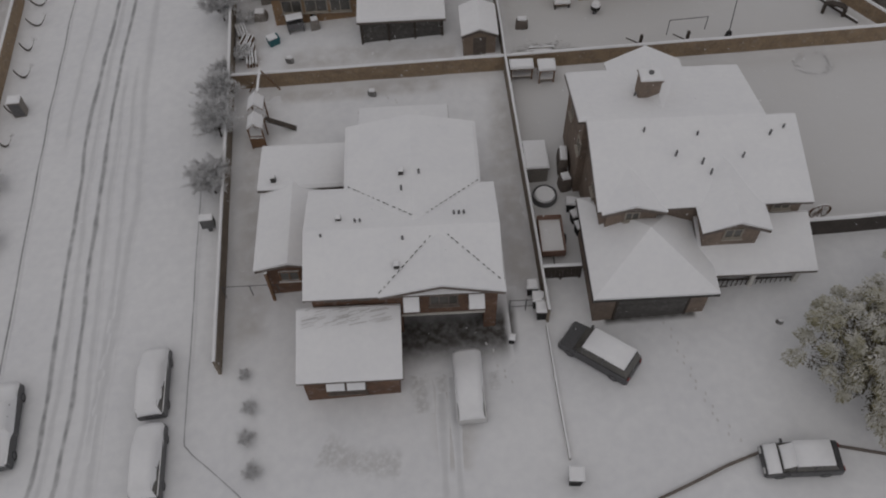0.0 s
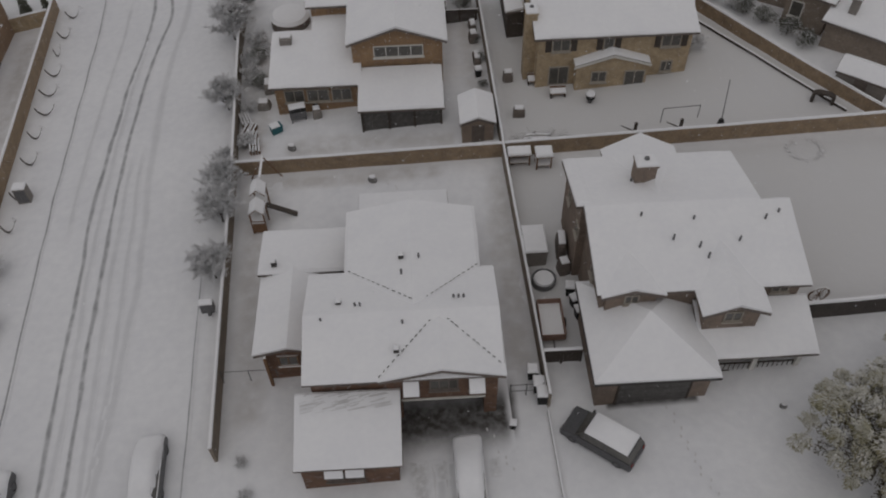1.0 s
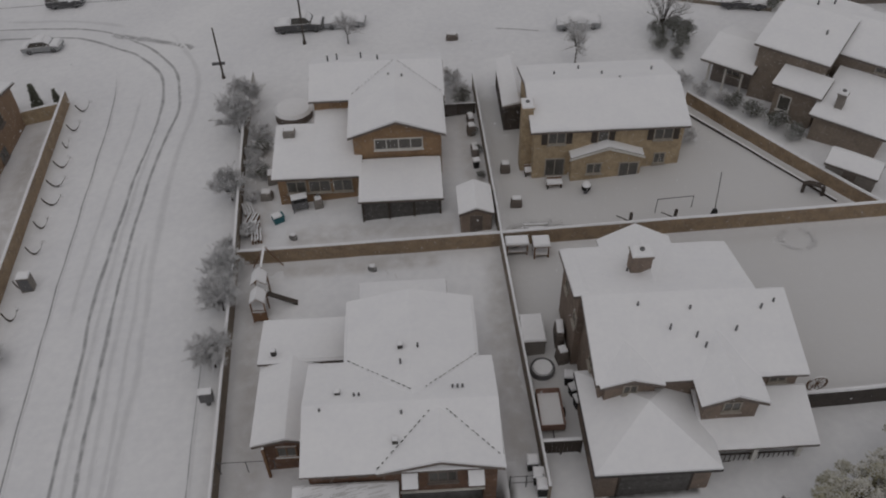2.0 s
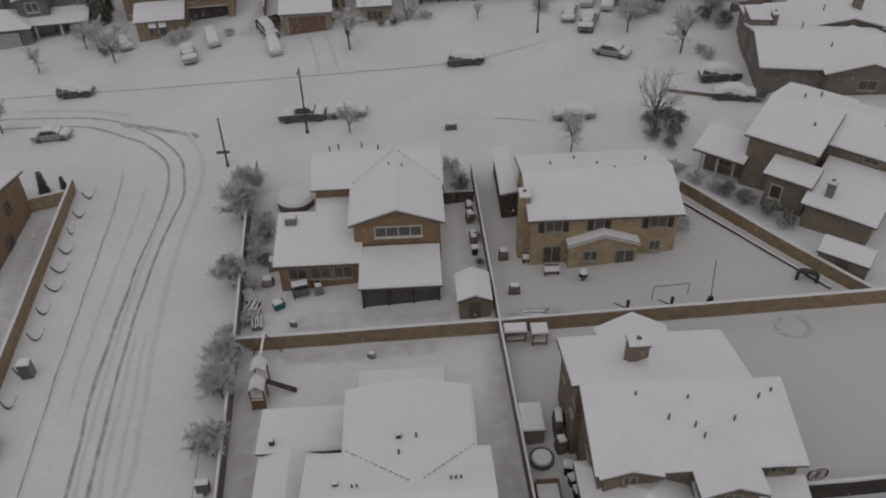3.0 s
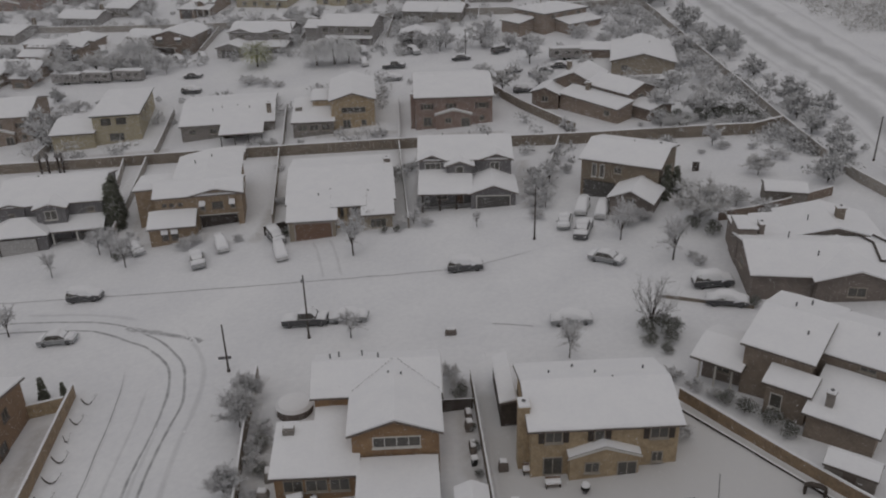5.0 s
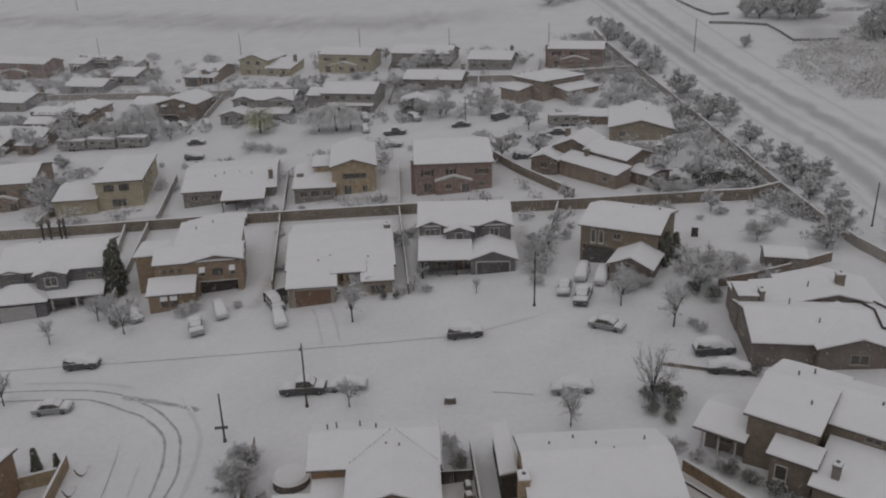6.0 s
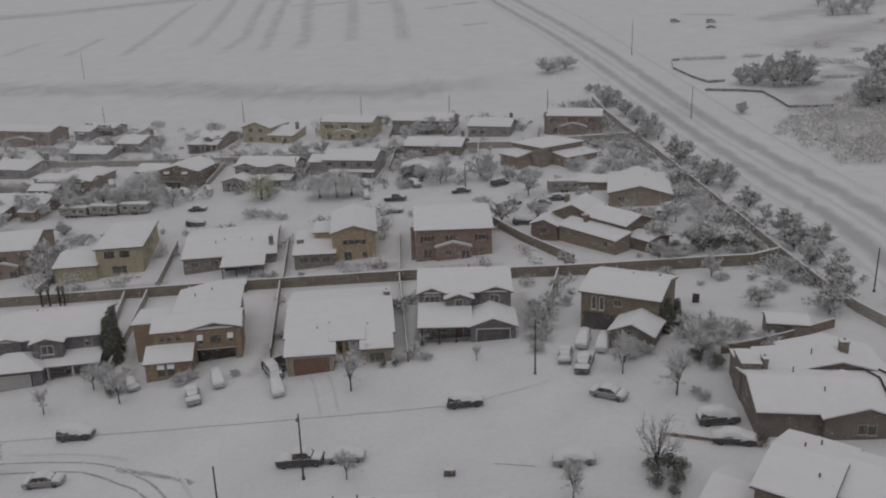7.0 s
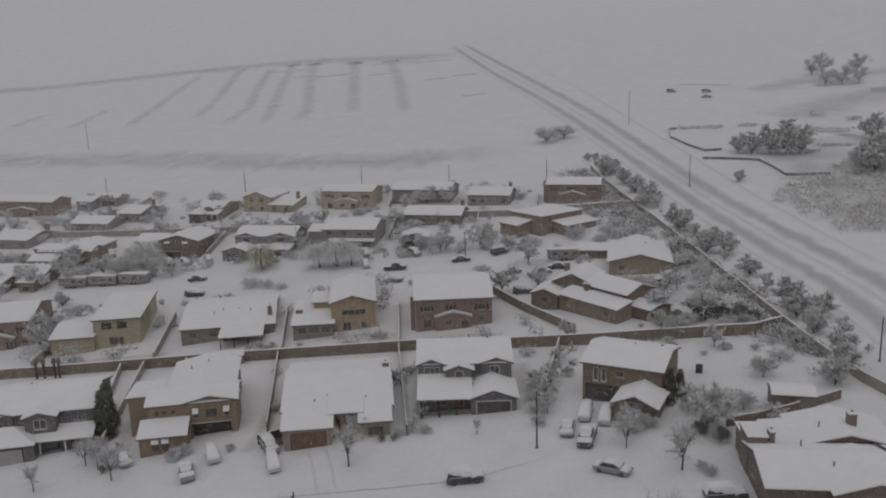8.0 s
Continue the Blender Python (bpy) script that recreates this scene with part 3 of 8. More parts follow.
def two_gable_house(x, y, yaw, wall, front_wall, label, h=5.2, k=1.0, rear=True, back=0.0):
    """A two-storey house with a front gable, a lean-to front room, a garage under the gable and a low side wing."""
    o = thing("house", x, y, label, "house", yaw)
    house_wing(o, -5.3 * k, 5.6 * k, 0.1, 7.2, h, 0.95, "gx", wall, base=2.38)
    house_wing(o, -0.9 * k, 5.62 * k, -0.03, 3.7, h + 0.01, 0.85, "gy", front_wall, base=2.35)
    part("wall", Shape().box(-5.3 * k, -0.1, 0.1, 7.2, -2.2, 2.378), wall, o)
    part("wall", Shape().box(-0.1, 5.6 * k, 2.6, 7.2, -2.2, 2.378), wall, o)
    part("pier", Shape().box(4.85 * k, 5.6 * k, -0.02, 2.6, -2.2, 2.348), front_wall, o)
    if back:
        house_wing(o, -3.4 * k, 5.0 * k, 3.8, back, h - 0.01, 1.0, "gy", wall)
        house_wing(o, -8.4 * k, -3.4 * k, 5.0, back - 5, h - 1.2, 0.7, "back", wall)
        vent(o, 1.4, back - 4, h + 1.1, 0.5)
        vent(o, -1.2, back - 6, h + 0.9, 0.5)
    if rear:
        house_wing(o, -3.0 * k, 4.7 * k, 3.8, 12.4, h - 0.01, 0.85, "gy", wall)
        house_wing(o, -2.5, 3.1, 12.4, 16.6, 2.5, 0.5, "back", wall, walls=False)
        for px in (-2.3, 0.3, 2.9):
            post(o, px, 16.4, 2.4, material=DARKWOOD)
        house_wing(o, -9.1, -3.0, 9.6, 13.2, 2.7, 0.25, "back", wall)
        house_wing(o, -8.9, -5.3, 3.9, 9.6, 2.6, 0.5, "gy", wall)
        vent(o, -8.4, 10.2, 3.2, 0.55, box=True)
        window(o, "S", -7.3, 3.9, 1.3, 1.3, 1.1, frame=WOOD)
        post(o, -8.6, 3.4, 2.5, material=WOOD)
        post(o, -6.0, 3.4, 2.5, material=WOOD)
        valley(o, (-3.2, 7.6, 5.42), (1.0, 4.35, 6.32))
        valley(o, (5.0, 7.7, 5.4), (1.35, 4.35, 6.32))
        valley(o, (-1.3, -0.3, 5.42), (2.2, 3.35, 6.3))
        valley(o, (5.8, 0.2, 5.55), (2.5, 3.35, 6.3))
        for vx, vy, vz, b in ((0.2, 7.9, 6.2, True), (1.3, 7.8, 6.2, False), (0.2, 6.6, 6.2, False), (-3.6, 4.6, 6.1, True), (-2.6, 4.3, 6.1, False), (-2.3, 4.3, 6.1, False), (0.2, 2.9, 6.1, False), (-0.2, 1.3, 5.75, True), (3.6, 4.6, 6.05, False), (3.3, 4.6, 6.05, False), (3.9, 4.6, 6.05, False), (-4.6, 3.3, 6.1, False)):
            vent(o, vx, vy, vz, 0.38, 0.07, b)
    house_wing(o, -6.0 * k, -0.4 * k, -4.0, -0.05, 2.6, 1.05, "front", front_wall, over=0.3)
    if rear:
        rnd = random.Random(2)
        for j in range(46):
            x0, y0 = rnd.uniform(-6.1, -1.4), rnd.uniform(-1.35, -0.3)
            w, d = rnd.uniform(0.3, 1.2), rnd.uniform(0.02, 0.07)
            z = lambda yy: 2.6 + 1.05 * (yy + 4.0) / 3.95 + 0.325
            part("bare_streak", Shape().face((x0, y0, z(y0)), (x0 + w, y0 + 0.15, z(y0 + 0.15)), (x0 + w, y0 + 0.15 + d, z(y0 + 0.15 + d)), (x0, y0 + d, z(y0 + d))), STREAK, o)
    for px in (-4.1, -2.9):
        window(o, "S", px * k, -4.0, 1.15, 1.05, 1.3, frame=FASCIA)
        awning(o, px * k, -4.08, 2.05, 1.1, 0.34)
    window(o, "S", 2.45 * k, -0.03, 4.0, 1.7, 1.1, 2, frame=FASCIA)
    for px in (0.55, 4.35):
        window(o, "S", px * k, -0.03, 3.9, 0.8, 1.2, 0)
        awning(o, px * k, -0.1, 4.75, 0.95, 0.85)
    for px in (-4.2, -3.3, -2.2):
        window(o, "S", px * k, 0.1, 4.5, 0.7, 0.6, 0, sill=False, frame=FASCIA)
    part("header_board", Shape().box(-0.1, 4.9 * k, -0.12, -0.036, 2.36, 2.5), TRIM, o)
    garage_door(o, 0.2, 4.6 * k, 2.6 if rear else 0.9, 2.2, rim=DARKWOOD)
    return o


def porch_house(x, y, yaw, wall, label, h=5.2, k=1.0, chim=True, back=13.8, set_back=0.0, dormer=(0.6, 3.8), garage=GARAGE_DARK):
    """A two-storey house with a dormer, a hipped garage in front and a deep porch with posts."""
    o = thing("house", x, y, label, "house", yaw)
    b = set_back
    if chim and back < 14:
        house_wing(o, -5.3, 5.0, 3.1 + b, back, h, 1.25, "gx", wall)
        house_wing(o, 5.0, 6.8, 3.1 + b, 8.45, h - 0.015, 1.25, "front", wall)
        house_wing(o, -5.75, -5.3, 8.7, back, h - 0.015, 1.19, "back", wall)
    else:
        house_wing(o, -5.0 * k, 7.0 * k, 3.1 + b, back, h, 1.8 if back > 14 else 1.25, "gx", wall)
    house_wing(o, -5.02 * k, -2.0 * k, 2.8 + b, 6.0 + b, h + 0.01, 0.5, "gy", wall)
    house_wing(o, dormer[0] * k, dormer[1] * k, 1.2 + b, 6.0 + b, h - 0.02, 0.65, "gy", wall)
    house_wing(o, -5.9 * k, 0.8 * k, -1.5, 5.2 + b, 2.6, 1.7, "hip", wall)
    house_wing(o, 0.8 * k, 7.0 * k, -0.1, 3.1 + b, 2.6, 0.95, "front", wall, walls=False)
    part("wall", Shape().box(0.8 * k, 6.9 * k, 1.9, 3.1, -2.2, 2.9), wall, o)
    for px in (1.2, 4.0, 6.7):
        post(o, px * k, 0.1, 2.5, r=0.14)
    rail(o, 1.4 * k, 6.5 * k, 0.1)
    door(o, 2.4 * k, 1.9)
    window(o, "S", 4.6 * k, 1.9, 1.3, 1.7, 1.2, 1)
    garage_door(o, -4.6 * k, -0.4 * k, -1.5, 2.15, garage, DARKWOOD)
    window(o, "S", -3.5 * k, 2.8 + b, 4.45, 0.9, 0.8)
    window(o, "S", sum(dormer) / 2 * k, 1.2 + b, 4.45 if k < 1.2 else 4.7, 1.1 * k * k, 0.9 * k * k, frame=TRIM if k > 1.2 else OLD_TRIM)
    window(o, "S", 5.6 * k, 3.1 + b, 4.45, 1.1, 0.8)
    for py in (5.5, 9.0, 12.0):
        window(o, "W", py, -5.0 * k - (0.3 if chim and back < 14 else 0.0) - (0.45 if chim and back < 14 and py > 8.7 else 0.0), 3.9, 0.9, 1.1)
    if chim and back < 14:
        house_wing(o, -2.9, 1.3, 8.6, 14.8, h - 0.03, 1.05, "gy", wall)
    if chim:
        chimney(o, -1.4 * k, 11.2, 4.8, 7.5, 1.3, 1.0, STUCCO_DARK)
    for vx, vy, vz in ((0.9, 7.2, 6.35), (0.9, 5.3, 6.1), (-2.3, 7.6, 6.45), (1.3, 4.6, 5.9), (5.3, 7.0, 6.4), (3.4, 5.6, 6.1), (-0.6, 5.9, 6.2), (6.2, 7.4, 6.4), (-2.2, 11.0, 6.0)):
        vent(o, vx * k, vy, vz, 0.36, 0.07)
    return o


def shutter_house(x, y, yaw, wall, label, h=5.2, k=1.0, sink=0.0, full=True, back=10.0):
    """A plain two-storey house with shuttered windows, a low gabled porch room and an outside chimney."""
    o = thing("house", x, y, label, "house", yaw, sink=sink)
    house_wing(o, -5.8 * k, 6.8 * k, 0.7, back, h, 1.35 if back < 11 else 2.0, "gx", wall)
    house_wing(o, -2.6 * k, 3.3 * k, -0.2, 0.72, 2.75, 0.95, "gy", wall, over=0.12, snow=0.12)
    part("bargeboard", Shape().prism([(-2.85 * k, 2.44), (0.35 * k, 3.46), (3.55 * k, 2.44), (3.55 * k, 2.64), (0.35 * k, 3.68), (-2.85 * k, 2.64)], "y", (-0.375, -0.325)), TRIM, o)
    for px, w, b in ((-3.9, 1.5, 1), (0.0, 0.9, 0), (5.1, 1.6, 1)):
        window(o, "S", px * k, 0.7, 4.15, w, 1.15, b)
        for sgn in (-1, 1):
            sx = px * k + sgn * (w / 2 + 0.3)
            part("shutter", Shape().box(sx - 0.24, sx + 0.24, 0.63, 0.69, 3.55, 4.75), DARKWOOD, o)
    window(o, "S", -3.9 * k, 0.7, 1.1, 1.7, 1.9, 1, name="sliding_door", sill=False)
    window(o, "S", 0.5 * k - 1.2, -0.2, 1.5, 1.3, 1.1)
    window(o, "S", 2.3 * k, -0.2, 1.05, 1.7, 1.9, 1, name="sliding_door", sill=False)
    window(o, "S", 5.1 * k, 0.7, 1.6, 1.0, 1.1)
    chimney(o, -6.25 * k, 2.6, -2.2, 6.3, 0.9, 1.3, wall)
    if full:
        house_wing(o, -7.5, -6.0, 8.2, 16.0, 2.4, 0.3, "west", DARKWOOD, over=0.15)
    for vx, vy, vz in ((-3.4, 7.0, 6.2), (0.7, 6.6, 6.3), (5.2, 7.2, 6.2), (-1.0, 8.4, 5.8), (2.0, 5.4, 6.5)):
        vent(o, vx * k, vy, vz, 0.4, 0.08)
    return o


def patio_house(x, y, yaw, wall, label, h=5.2, k=1.0, patio=True, back=14.0, side=None):
    """A house with a tall gable to the south, a low wing at its side and a screened patio before it."""
    o = thing("house", x, y, label, "house", yaw)
    if patio:
        house_wing(o, -1.0 * k, 6.6 * k, 1.7, 10.5, h, 1.35, "gy", wall)
        house_wing(o, -4.7 * k, 6.8 * k, 7.5, back, h - 0.01, 1.3, "gx", wall)
        house_wing(o, -7.7 * k, -4.7 * k, -0.2, 5.9, 2.55, 0.86, "front", wall)
        house_wing(o, -4.3 * k, -0.7 * k, -0.2, 7.9, 2.55, 1.14, "front", wall)
    else:
        house_wing(o, -1.0 * k, 6.6 * k, 1.7, back, h, 1.35, "gy", wall)
        house_wing(o, -7.7 * k, -0.7 * k, -0.2, back - 4, 2.55, 0.8, "front", side or wall)
        house_wing(o, -4.4 * k, -0.9 * k, back * 0.45, back - 4.1, 4.6, 0.5, "front", wall)
    window(o, "S", 2.9 * k, 1.7, 4.05, 4.2 * k, 1.15, 3, frame=TRIM if patio else OLD_TRIM)
    if patio:
        valley(o, (-1.2, 7.4, 5.46), (2.7, 10.6, 6.82))
        valley(o, (6.9, 7.3, 5.46), (2.9, 10.6, 6.82))
    for px, w in ((-6.1, 1.7), (-4.1, 1.9), (-2.1, 1.7)):
        window(o, "S", px * k, -0.2, 1.3, w, 1.3, 1)
    if patio:
        house_wing(o, -0.4 * k, 6.3 * k, -3.7, 1.5, 2.4, 0.12, "front", DARKWOOD, walls=False, over=0.2)
        part("screen", Shape().box(-0.3 * k, 6.2 * k, -3.55, -3.45, -1.6, 2.1).box(6.1 * k, 6.2 * k, -3.45, 1.5, -1.6, 2.1).box(-0.3 * k, -0.2 * k, -3.45, -0.6, -1.6, 2.1), GARAGE_DARK, o, "dark patio screen")
        for px in (-0.3, 1.9, 4.0, 6.2):
            post(o, px * k, -3.62, 2.3, material=DARKWOOD)
    else:
        window(o, "S", 1.6 * k, 1.7, 1.1, 1.6, 1.9, 1, name="sliding_door", sill=False)
        window(o, "S", 4.6 * k, 1.7, 1.3, 1.1, 1.2)
    cooler = part("roof_cooler", (Shape().box(-7.3, -6.3, 4.0, 4.8, 2.9, 3.95) if patio else Shape().box(-7.5 * k, -6.3 * k, 5.9, 6.9, 2.8, 3.75)), STUCCO_GREY, o, "grey box cooler on the low roof")
    part("cooler_snow", (Shape().box(-7.25, -6.35, 4.3, 4.76, 3.954, 4.04) if patio else Shape().box(-7.45 * k, -6.35 * k, 6.35, 6.88, 3.754, 3.84)), ROOF_SNOW, cooler)
    for vx, vy, vz in ((-3.4, 11.6, 6.5), (-2.6, 12.2, 6.3), (1.2, 11.4, 6.5), (3.4, 8.2, 6.4), (2.2, 8.6, 6.3), (-0.4, 12.6, 6.1)):
        vent(o, vx * k, vy, vz, 0.45, 0.08)
    return o


def low_house(x, y, yaw, wall, label, h=2.75, w0=-7.3, w1=8.0, d=14.0, split=True, patio=False):
    """A one-storey house with a garage wing and a recessed entrance, or a plain back with a patio roof."""
    o = thing("house", x, y, label, "house", yaw)
    if split:
        house_wing(o, w0 - 0.3, w1 + 0.4, 4.5, d, h + 0.9, 1.9, "gx", wall)
        house_wing(o, w0, -0.5, -0.1, 4.5, h, 0.95, "front", wall)
        house_wing(o, 3.7, w1, 0.6, 4.5, h + 0.15, 0.8, "front", wall)
        garage_door(o, w0 + 0.9, -1.1, -0.1, 2.2, GARAGE_TAN, PALE_DOOR)
        window(o, "S", 0.7, 4.5, 1.9, 1.0, 2.0)
        door(o, 2.3, 4.5)
        window(o, "S", (3.7 + w1) / 2, 0.6, 1.35, 2.4, 1.5, 2)
        part("rail", Shape().box((3.7 + w1) / 2 - 1.7, (3.7 + w1) / 2 + 1.7, -0.5, -0.44, 0.75, 0.86), TRIM, o)
    else:
        house_wing(o, w0, w1, 0.0, d, h, 1.6, "gx", wall)
        for q in (0.12, 0.34, 0.86):
            window(o, "S", w0 + (w1 - w0) * q, 0.0, 1.3, 1.5, 1.2)
    if patio:
        house_wing(o, -0.9, 7.6, -6.2, 0.0, 2.3, 0.3, "front", DARKWOOD, walls=False, over=0.2)
        part("screen", Shape().box(-0.8, 7.5, -1.2, -1.1, -1.6, 2.2), DARKWOOD, o, "dark patio screen")
        for px in (-0.7, 2.0, 4.7, 7.4):
            post(o, px, -6.0, 2.2, material=DARKWOOD)
    if d == 24:
        house_wing(o, -0.7, 3.9, 2.7, 6.0, h + 0.85, 0.62, "front", wall, walls=False)
        for px in (-0.15, 1.0, 3.3):
            post(o, px, 3.0, h + 0.72, r=0.24, material=STUCCO_TAN)
        part("wall", Shape().box(-0.5, 3.7, 4.25, 4.49, -2.0, h + 0.75), STUCCO_TAN, o, "pale stone facing of the recessed entrance")
        window(o, "S", 0.55, 4.25, 2.3, 0.7, 2.0, 0)
        window(o, "S", 2.4, 4.25, 2.3, 0.9, 2.0, 0)
        chimney(o, 7.9, 15.2, 3.2, 6.2, 1.0, 1.0, DUSKY_BRICK)
    if not split or d < 20:
        chimney(o, w1 - 0.9, 3.8 if patio else d - 3.5, 2.4, 6.2 if not patio else 5.4, 0.9, 0.9)
    for vx, vy, vz in ((-3.0, 6.0, 4.1), (-1.2, 7.4, 4.2), (2.0, 8.0, 4.0), (4.6, 6.4, 4.1)):
        vent(o, vx, vy, vz, 0.4, 0.08)
    return o


def garage_gable_house(x, y, yaw, wall, label, h=5.7):
    """A two-storey house with three upper gables, a deep porch and a gabled garage in front."""
    o = thing("house", x, y, label, "house", yaw)
    house_wing(o, -6.7, 7.8, 7.2, 18.5, h, 1.9, "gx", wall)
    house_wing(o, -6.72, -2.7, 6.9, 12.0, h + 0.01, 0.8, "gy", wall)
    house_wing(o, -2.4, 1.6, 5.6, 12.0, h - 0.5, 0.7, "gy", wall)
    house_wing(o, 3.0, 7.82, 6.95, 12.0, h + 0.02, 0.8, "gy", wall)
    house_wing(o, -6.5, 1.2, 0.3, 7.2, 2.7, 1.2, "front", wall, walls=False)
    part("wall", Shape().box(-6.4, 1.2, 2.6, 7.2, -2.2, 2.7), wall, o)
    house_wing(o, 1.2, 8.0, 0.0, 7.2, 2.75, 1.2, "gy", wall)
    garage_door(o, 2.1, 7.1, 0.0, 2.15, GARAGE_DARK)
    for px in (-6.2, -3.6, -1.0):
        post(o, px, 0.5, 2.6, r=0.13, material=DARKWOOD)
    rail(o, -6.2, 0.9, 0.5)
    door(o, -0.4, 2.6)
    window(o, "S", -3.2, 2.6, 1.3, 1.8, 1.2)
    window(o, "S", -4.6, 6.9, 4.45, 2.5, 1.5, 2, frame=TRIM)
    window(o, "S", -0.4, 5.6, 4.15, 1.25, 1.7, 0, frame=TRIM)
    window(o, "S", 5.2, 6.95, 4.45, 1.5, 1.4, frame=TRIM)
    for vx, vy, vz in ((-3.0, 13.0, 7.6), (1.4, 13.6, 7.7), (4.4, 12.6, 7.6)):
        vent(o, vx, vy, vz, 0.5, 0.09)
    return o

# ---- the near block ----
two_gable_house(-1.5, 40, -4, BRICK, BRICK, "red-brown brick two-storey house with snow-covered roofs, valleys dotted bare")
porch_house(16, 40, -4, STUCCO_DARK, "dark brown two-storey house with snow-covered hipped garage and dormer")
shutter_house(18, 68.5, -4, STUCCO_TAN, "tan stone-faced two-storey house with shuttered windows and snowy roof", sink=0.4)
patio_house(-2, 71, -4, BRICK2, "orange-brown brick house with snowy gable roof and screened patio")

# corner house beyond the slanting wall
o = thing("house", 38, 71, "rambling grey-brown house with several stepped snowy roofs", "house", -44)
house_wing(o, -6.9, -0.9, 1.5, 12.8, 5.2, 1.3, "gx", CORNER_BRICK)
house_wing(o, -0.9, 6.6, 4.1, 12.4, 5.19, 1.2, "gx", CORNER_BRICK)
house_wing(o, 0.1, 5.7, -2.3, 4.1, 2.6, 1.15, "front", CORNER_BRICK)
house_wing(o, -3.9, -0.3, -0.9, 1.5, 3.4, 0.4, "front", CORNER_BRICK)
house_wing(o, -11.2, -6.95, 0.9, 7.2, 2.45, 0.85, "gx", DUSKY_BRICK, walls=False)
# Darker brick than the main walls puts the porch's shade into this wall.
part("wall", Shape().box(-10.9, -7.0, 2.4, 6.8, -2.2, 2.5), DUSKY_BRICK, o, "wall under the porch roof, in darker brick for shade")
window(o, "S", -2.9, -0.9, 1.6, 1.1, 1.5, 0, frame=TRIM)
window(o, "S", 3.2, 4.1, 4.55, 1.4, 0.6)
window(o, "S", -8.9, 2.4, 1.2, 1.5, 1.4)
for px in (-10.8, -9.2, -7.6):
    post(o, px, 1.1, 2.3, r=0.09)
chimney(o, 1.5, -1.0, 2.6, 4.3, 0.65, 0.65, STUCCO_GREY)
for vx, vy, vz in ((-4.6, 8.4, 6.4), (-2.3, 4.4, 6.0), (-3.6, 10.4, 6.0), (3.0, 7.4, 6.2)):
    vent(o, vx, vy, vz, 0.5, 0.09)

o = thing("house", 50, 96, "long grey-brown brick bungalow with broad snowy roof", "house", -14)
house_wing(o, -6.4, 10.8, -4.6, 6.0, 2.8, 1.5, "gx", DUSKY_BRICK)
house_wing(o, 0.3, 8.8, -5.7, 3.0, 2.81, 1.3, "gy", DUSKY_BRICK)
house_wing(o, 0.0, 10.8, 6.0, 14.0, 2.79, 1.3, "gy", DUSKY_BRICK)
house_wing(o, -3.2, 0.0, 6.0, 12.4, 2.6, 0.3, "west", DUSKY_BRICK)
house_wing(o, -6.5, -4.3, 4.2, 8.4, 4.1, 0.15, "back", DUSKY_BRICK, over=0.15)
house_wing(o, -6.3, -3.2, 8.4, 11.6, 2.7, 0.2, "back", DUSKY_BRICK, over=0.2)
chimney(o, -3.7, 5.3, 2.8, 4.6, 0.6, 1.3, DUSKY_BRICK)
window(o, "S", 4.6, -5.7, 1.5, 2.0, 1.2, 1)
window(o, "W", 1.0, -6.4, 1.5, 1.5, 1.1, 1)
chimney(o, 6.4, 9.0, 3.2, 5.4, 1.0, 0.9)
for px in (7.7, 9.5):
    part("roof_pipe", Shape().tube((px, -2.4, 3.86), (px, 0.7, 4.68), 0.13, 0.13).tube((px, 0.7, 4.68), (px, 5.6, 3.4), 0.13, 0.13), DARKWOOD, o, "dark pipe lying bare on the snowy roof")
part("roof_pipe", Shape().tube((7.7, -2.4, 3.86), (9.5, -2.4, 3.86), 0.13, 0.13), DARKWOOD, o, "dark pipe lying bare on the snowy roof")
for vx, vy, vz in ((-1.0, 3.0, 4.2), (2.6, 8.6, 4.1), (1.2, -1.6, 4.0)):
    vent(o, vx, vy, vz, 0.45, 0.08)

o = thing("house", -43, 82, "brown stone-faced house with snowy gable roof beside the street", "house", -3)
house_wing(o, -9.0, 5.4, -4.0, 9.4, 5.2, 1.6, "gx", RUST_BRICK)
window(o, "E", 0.5, 5.4, 3.9, 1.2, 1.2, frame=FASCIA)
window(o, "E", 5.0, 5.4, 3.9, 1.2, 1.2, frame=FASCIA)
window(o, "E", 3.0, 5.4, 1.2, 1.6, 1.2, frame=FASCIA)
yard_wall("wall_side", [(-37.2, 91.0), (-33.4, 91.6)], 1.6, 0.25, "short rock wall closing the side yard", STUCCO_TAN)

# ---- the second street ----
porch_house(-50.7, 140, 4, SLATE, "slate-grey two-storey house with a dormer and pale garage door", h=6.0, k=1.3, back=16.5, dormer=(-0.4, 3.0), garage=PALE_DOOR)
two_gable_house(-25.7, 137.8, 3, TAN_BRICK, TAN_BRICK, "tan-brown two-storey house with a gabled front and a low front room", h=5.9, rear=False, back=18.5, k=1.2)
low_house(-4, 128, -1, PALE_TAN, "long pale brick bungalow with broad snowy roof and garage wing", d=24)
garage_gable_house(15, 131, -6.5, SLATE, "dark slate-grey two-storey house with white-framed garage door")
o = thing("house", 38, 128, "olive two-storey house with snowy roof and a gabled garage", "house", -33)
house_wing(o, -5.4, 6.3, -0.8, 10.5, 5.7, 1.3, "gx", STUCCO_GREEN)
house_wing(o, 0.9, 6.9, -7.0, -0.8, 2.7, 1.3, "gy", DUSKY_BRICK)
window(o, "S", -3.4, -0.8, 4.0, 0.75, 2.1, 0, frame=TRIM)
window(o, "S", -2.2, -0.8, 4.0, 0.75, 2.1, 0, frame=TRIM)
window(o, "S", 0.2, -0.8, 4.4, 1.2, 1.0, 1)
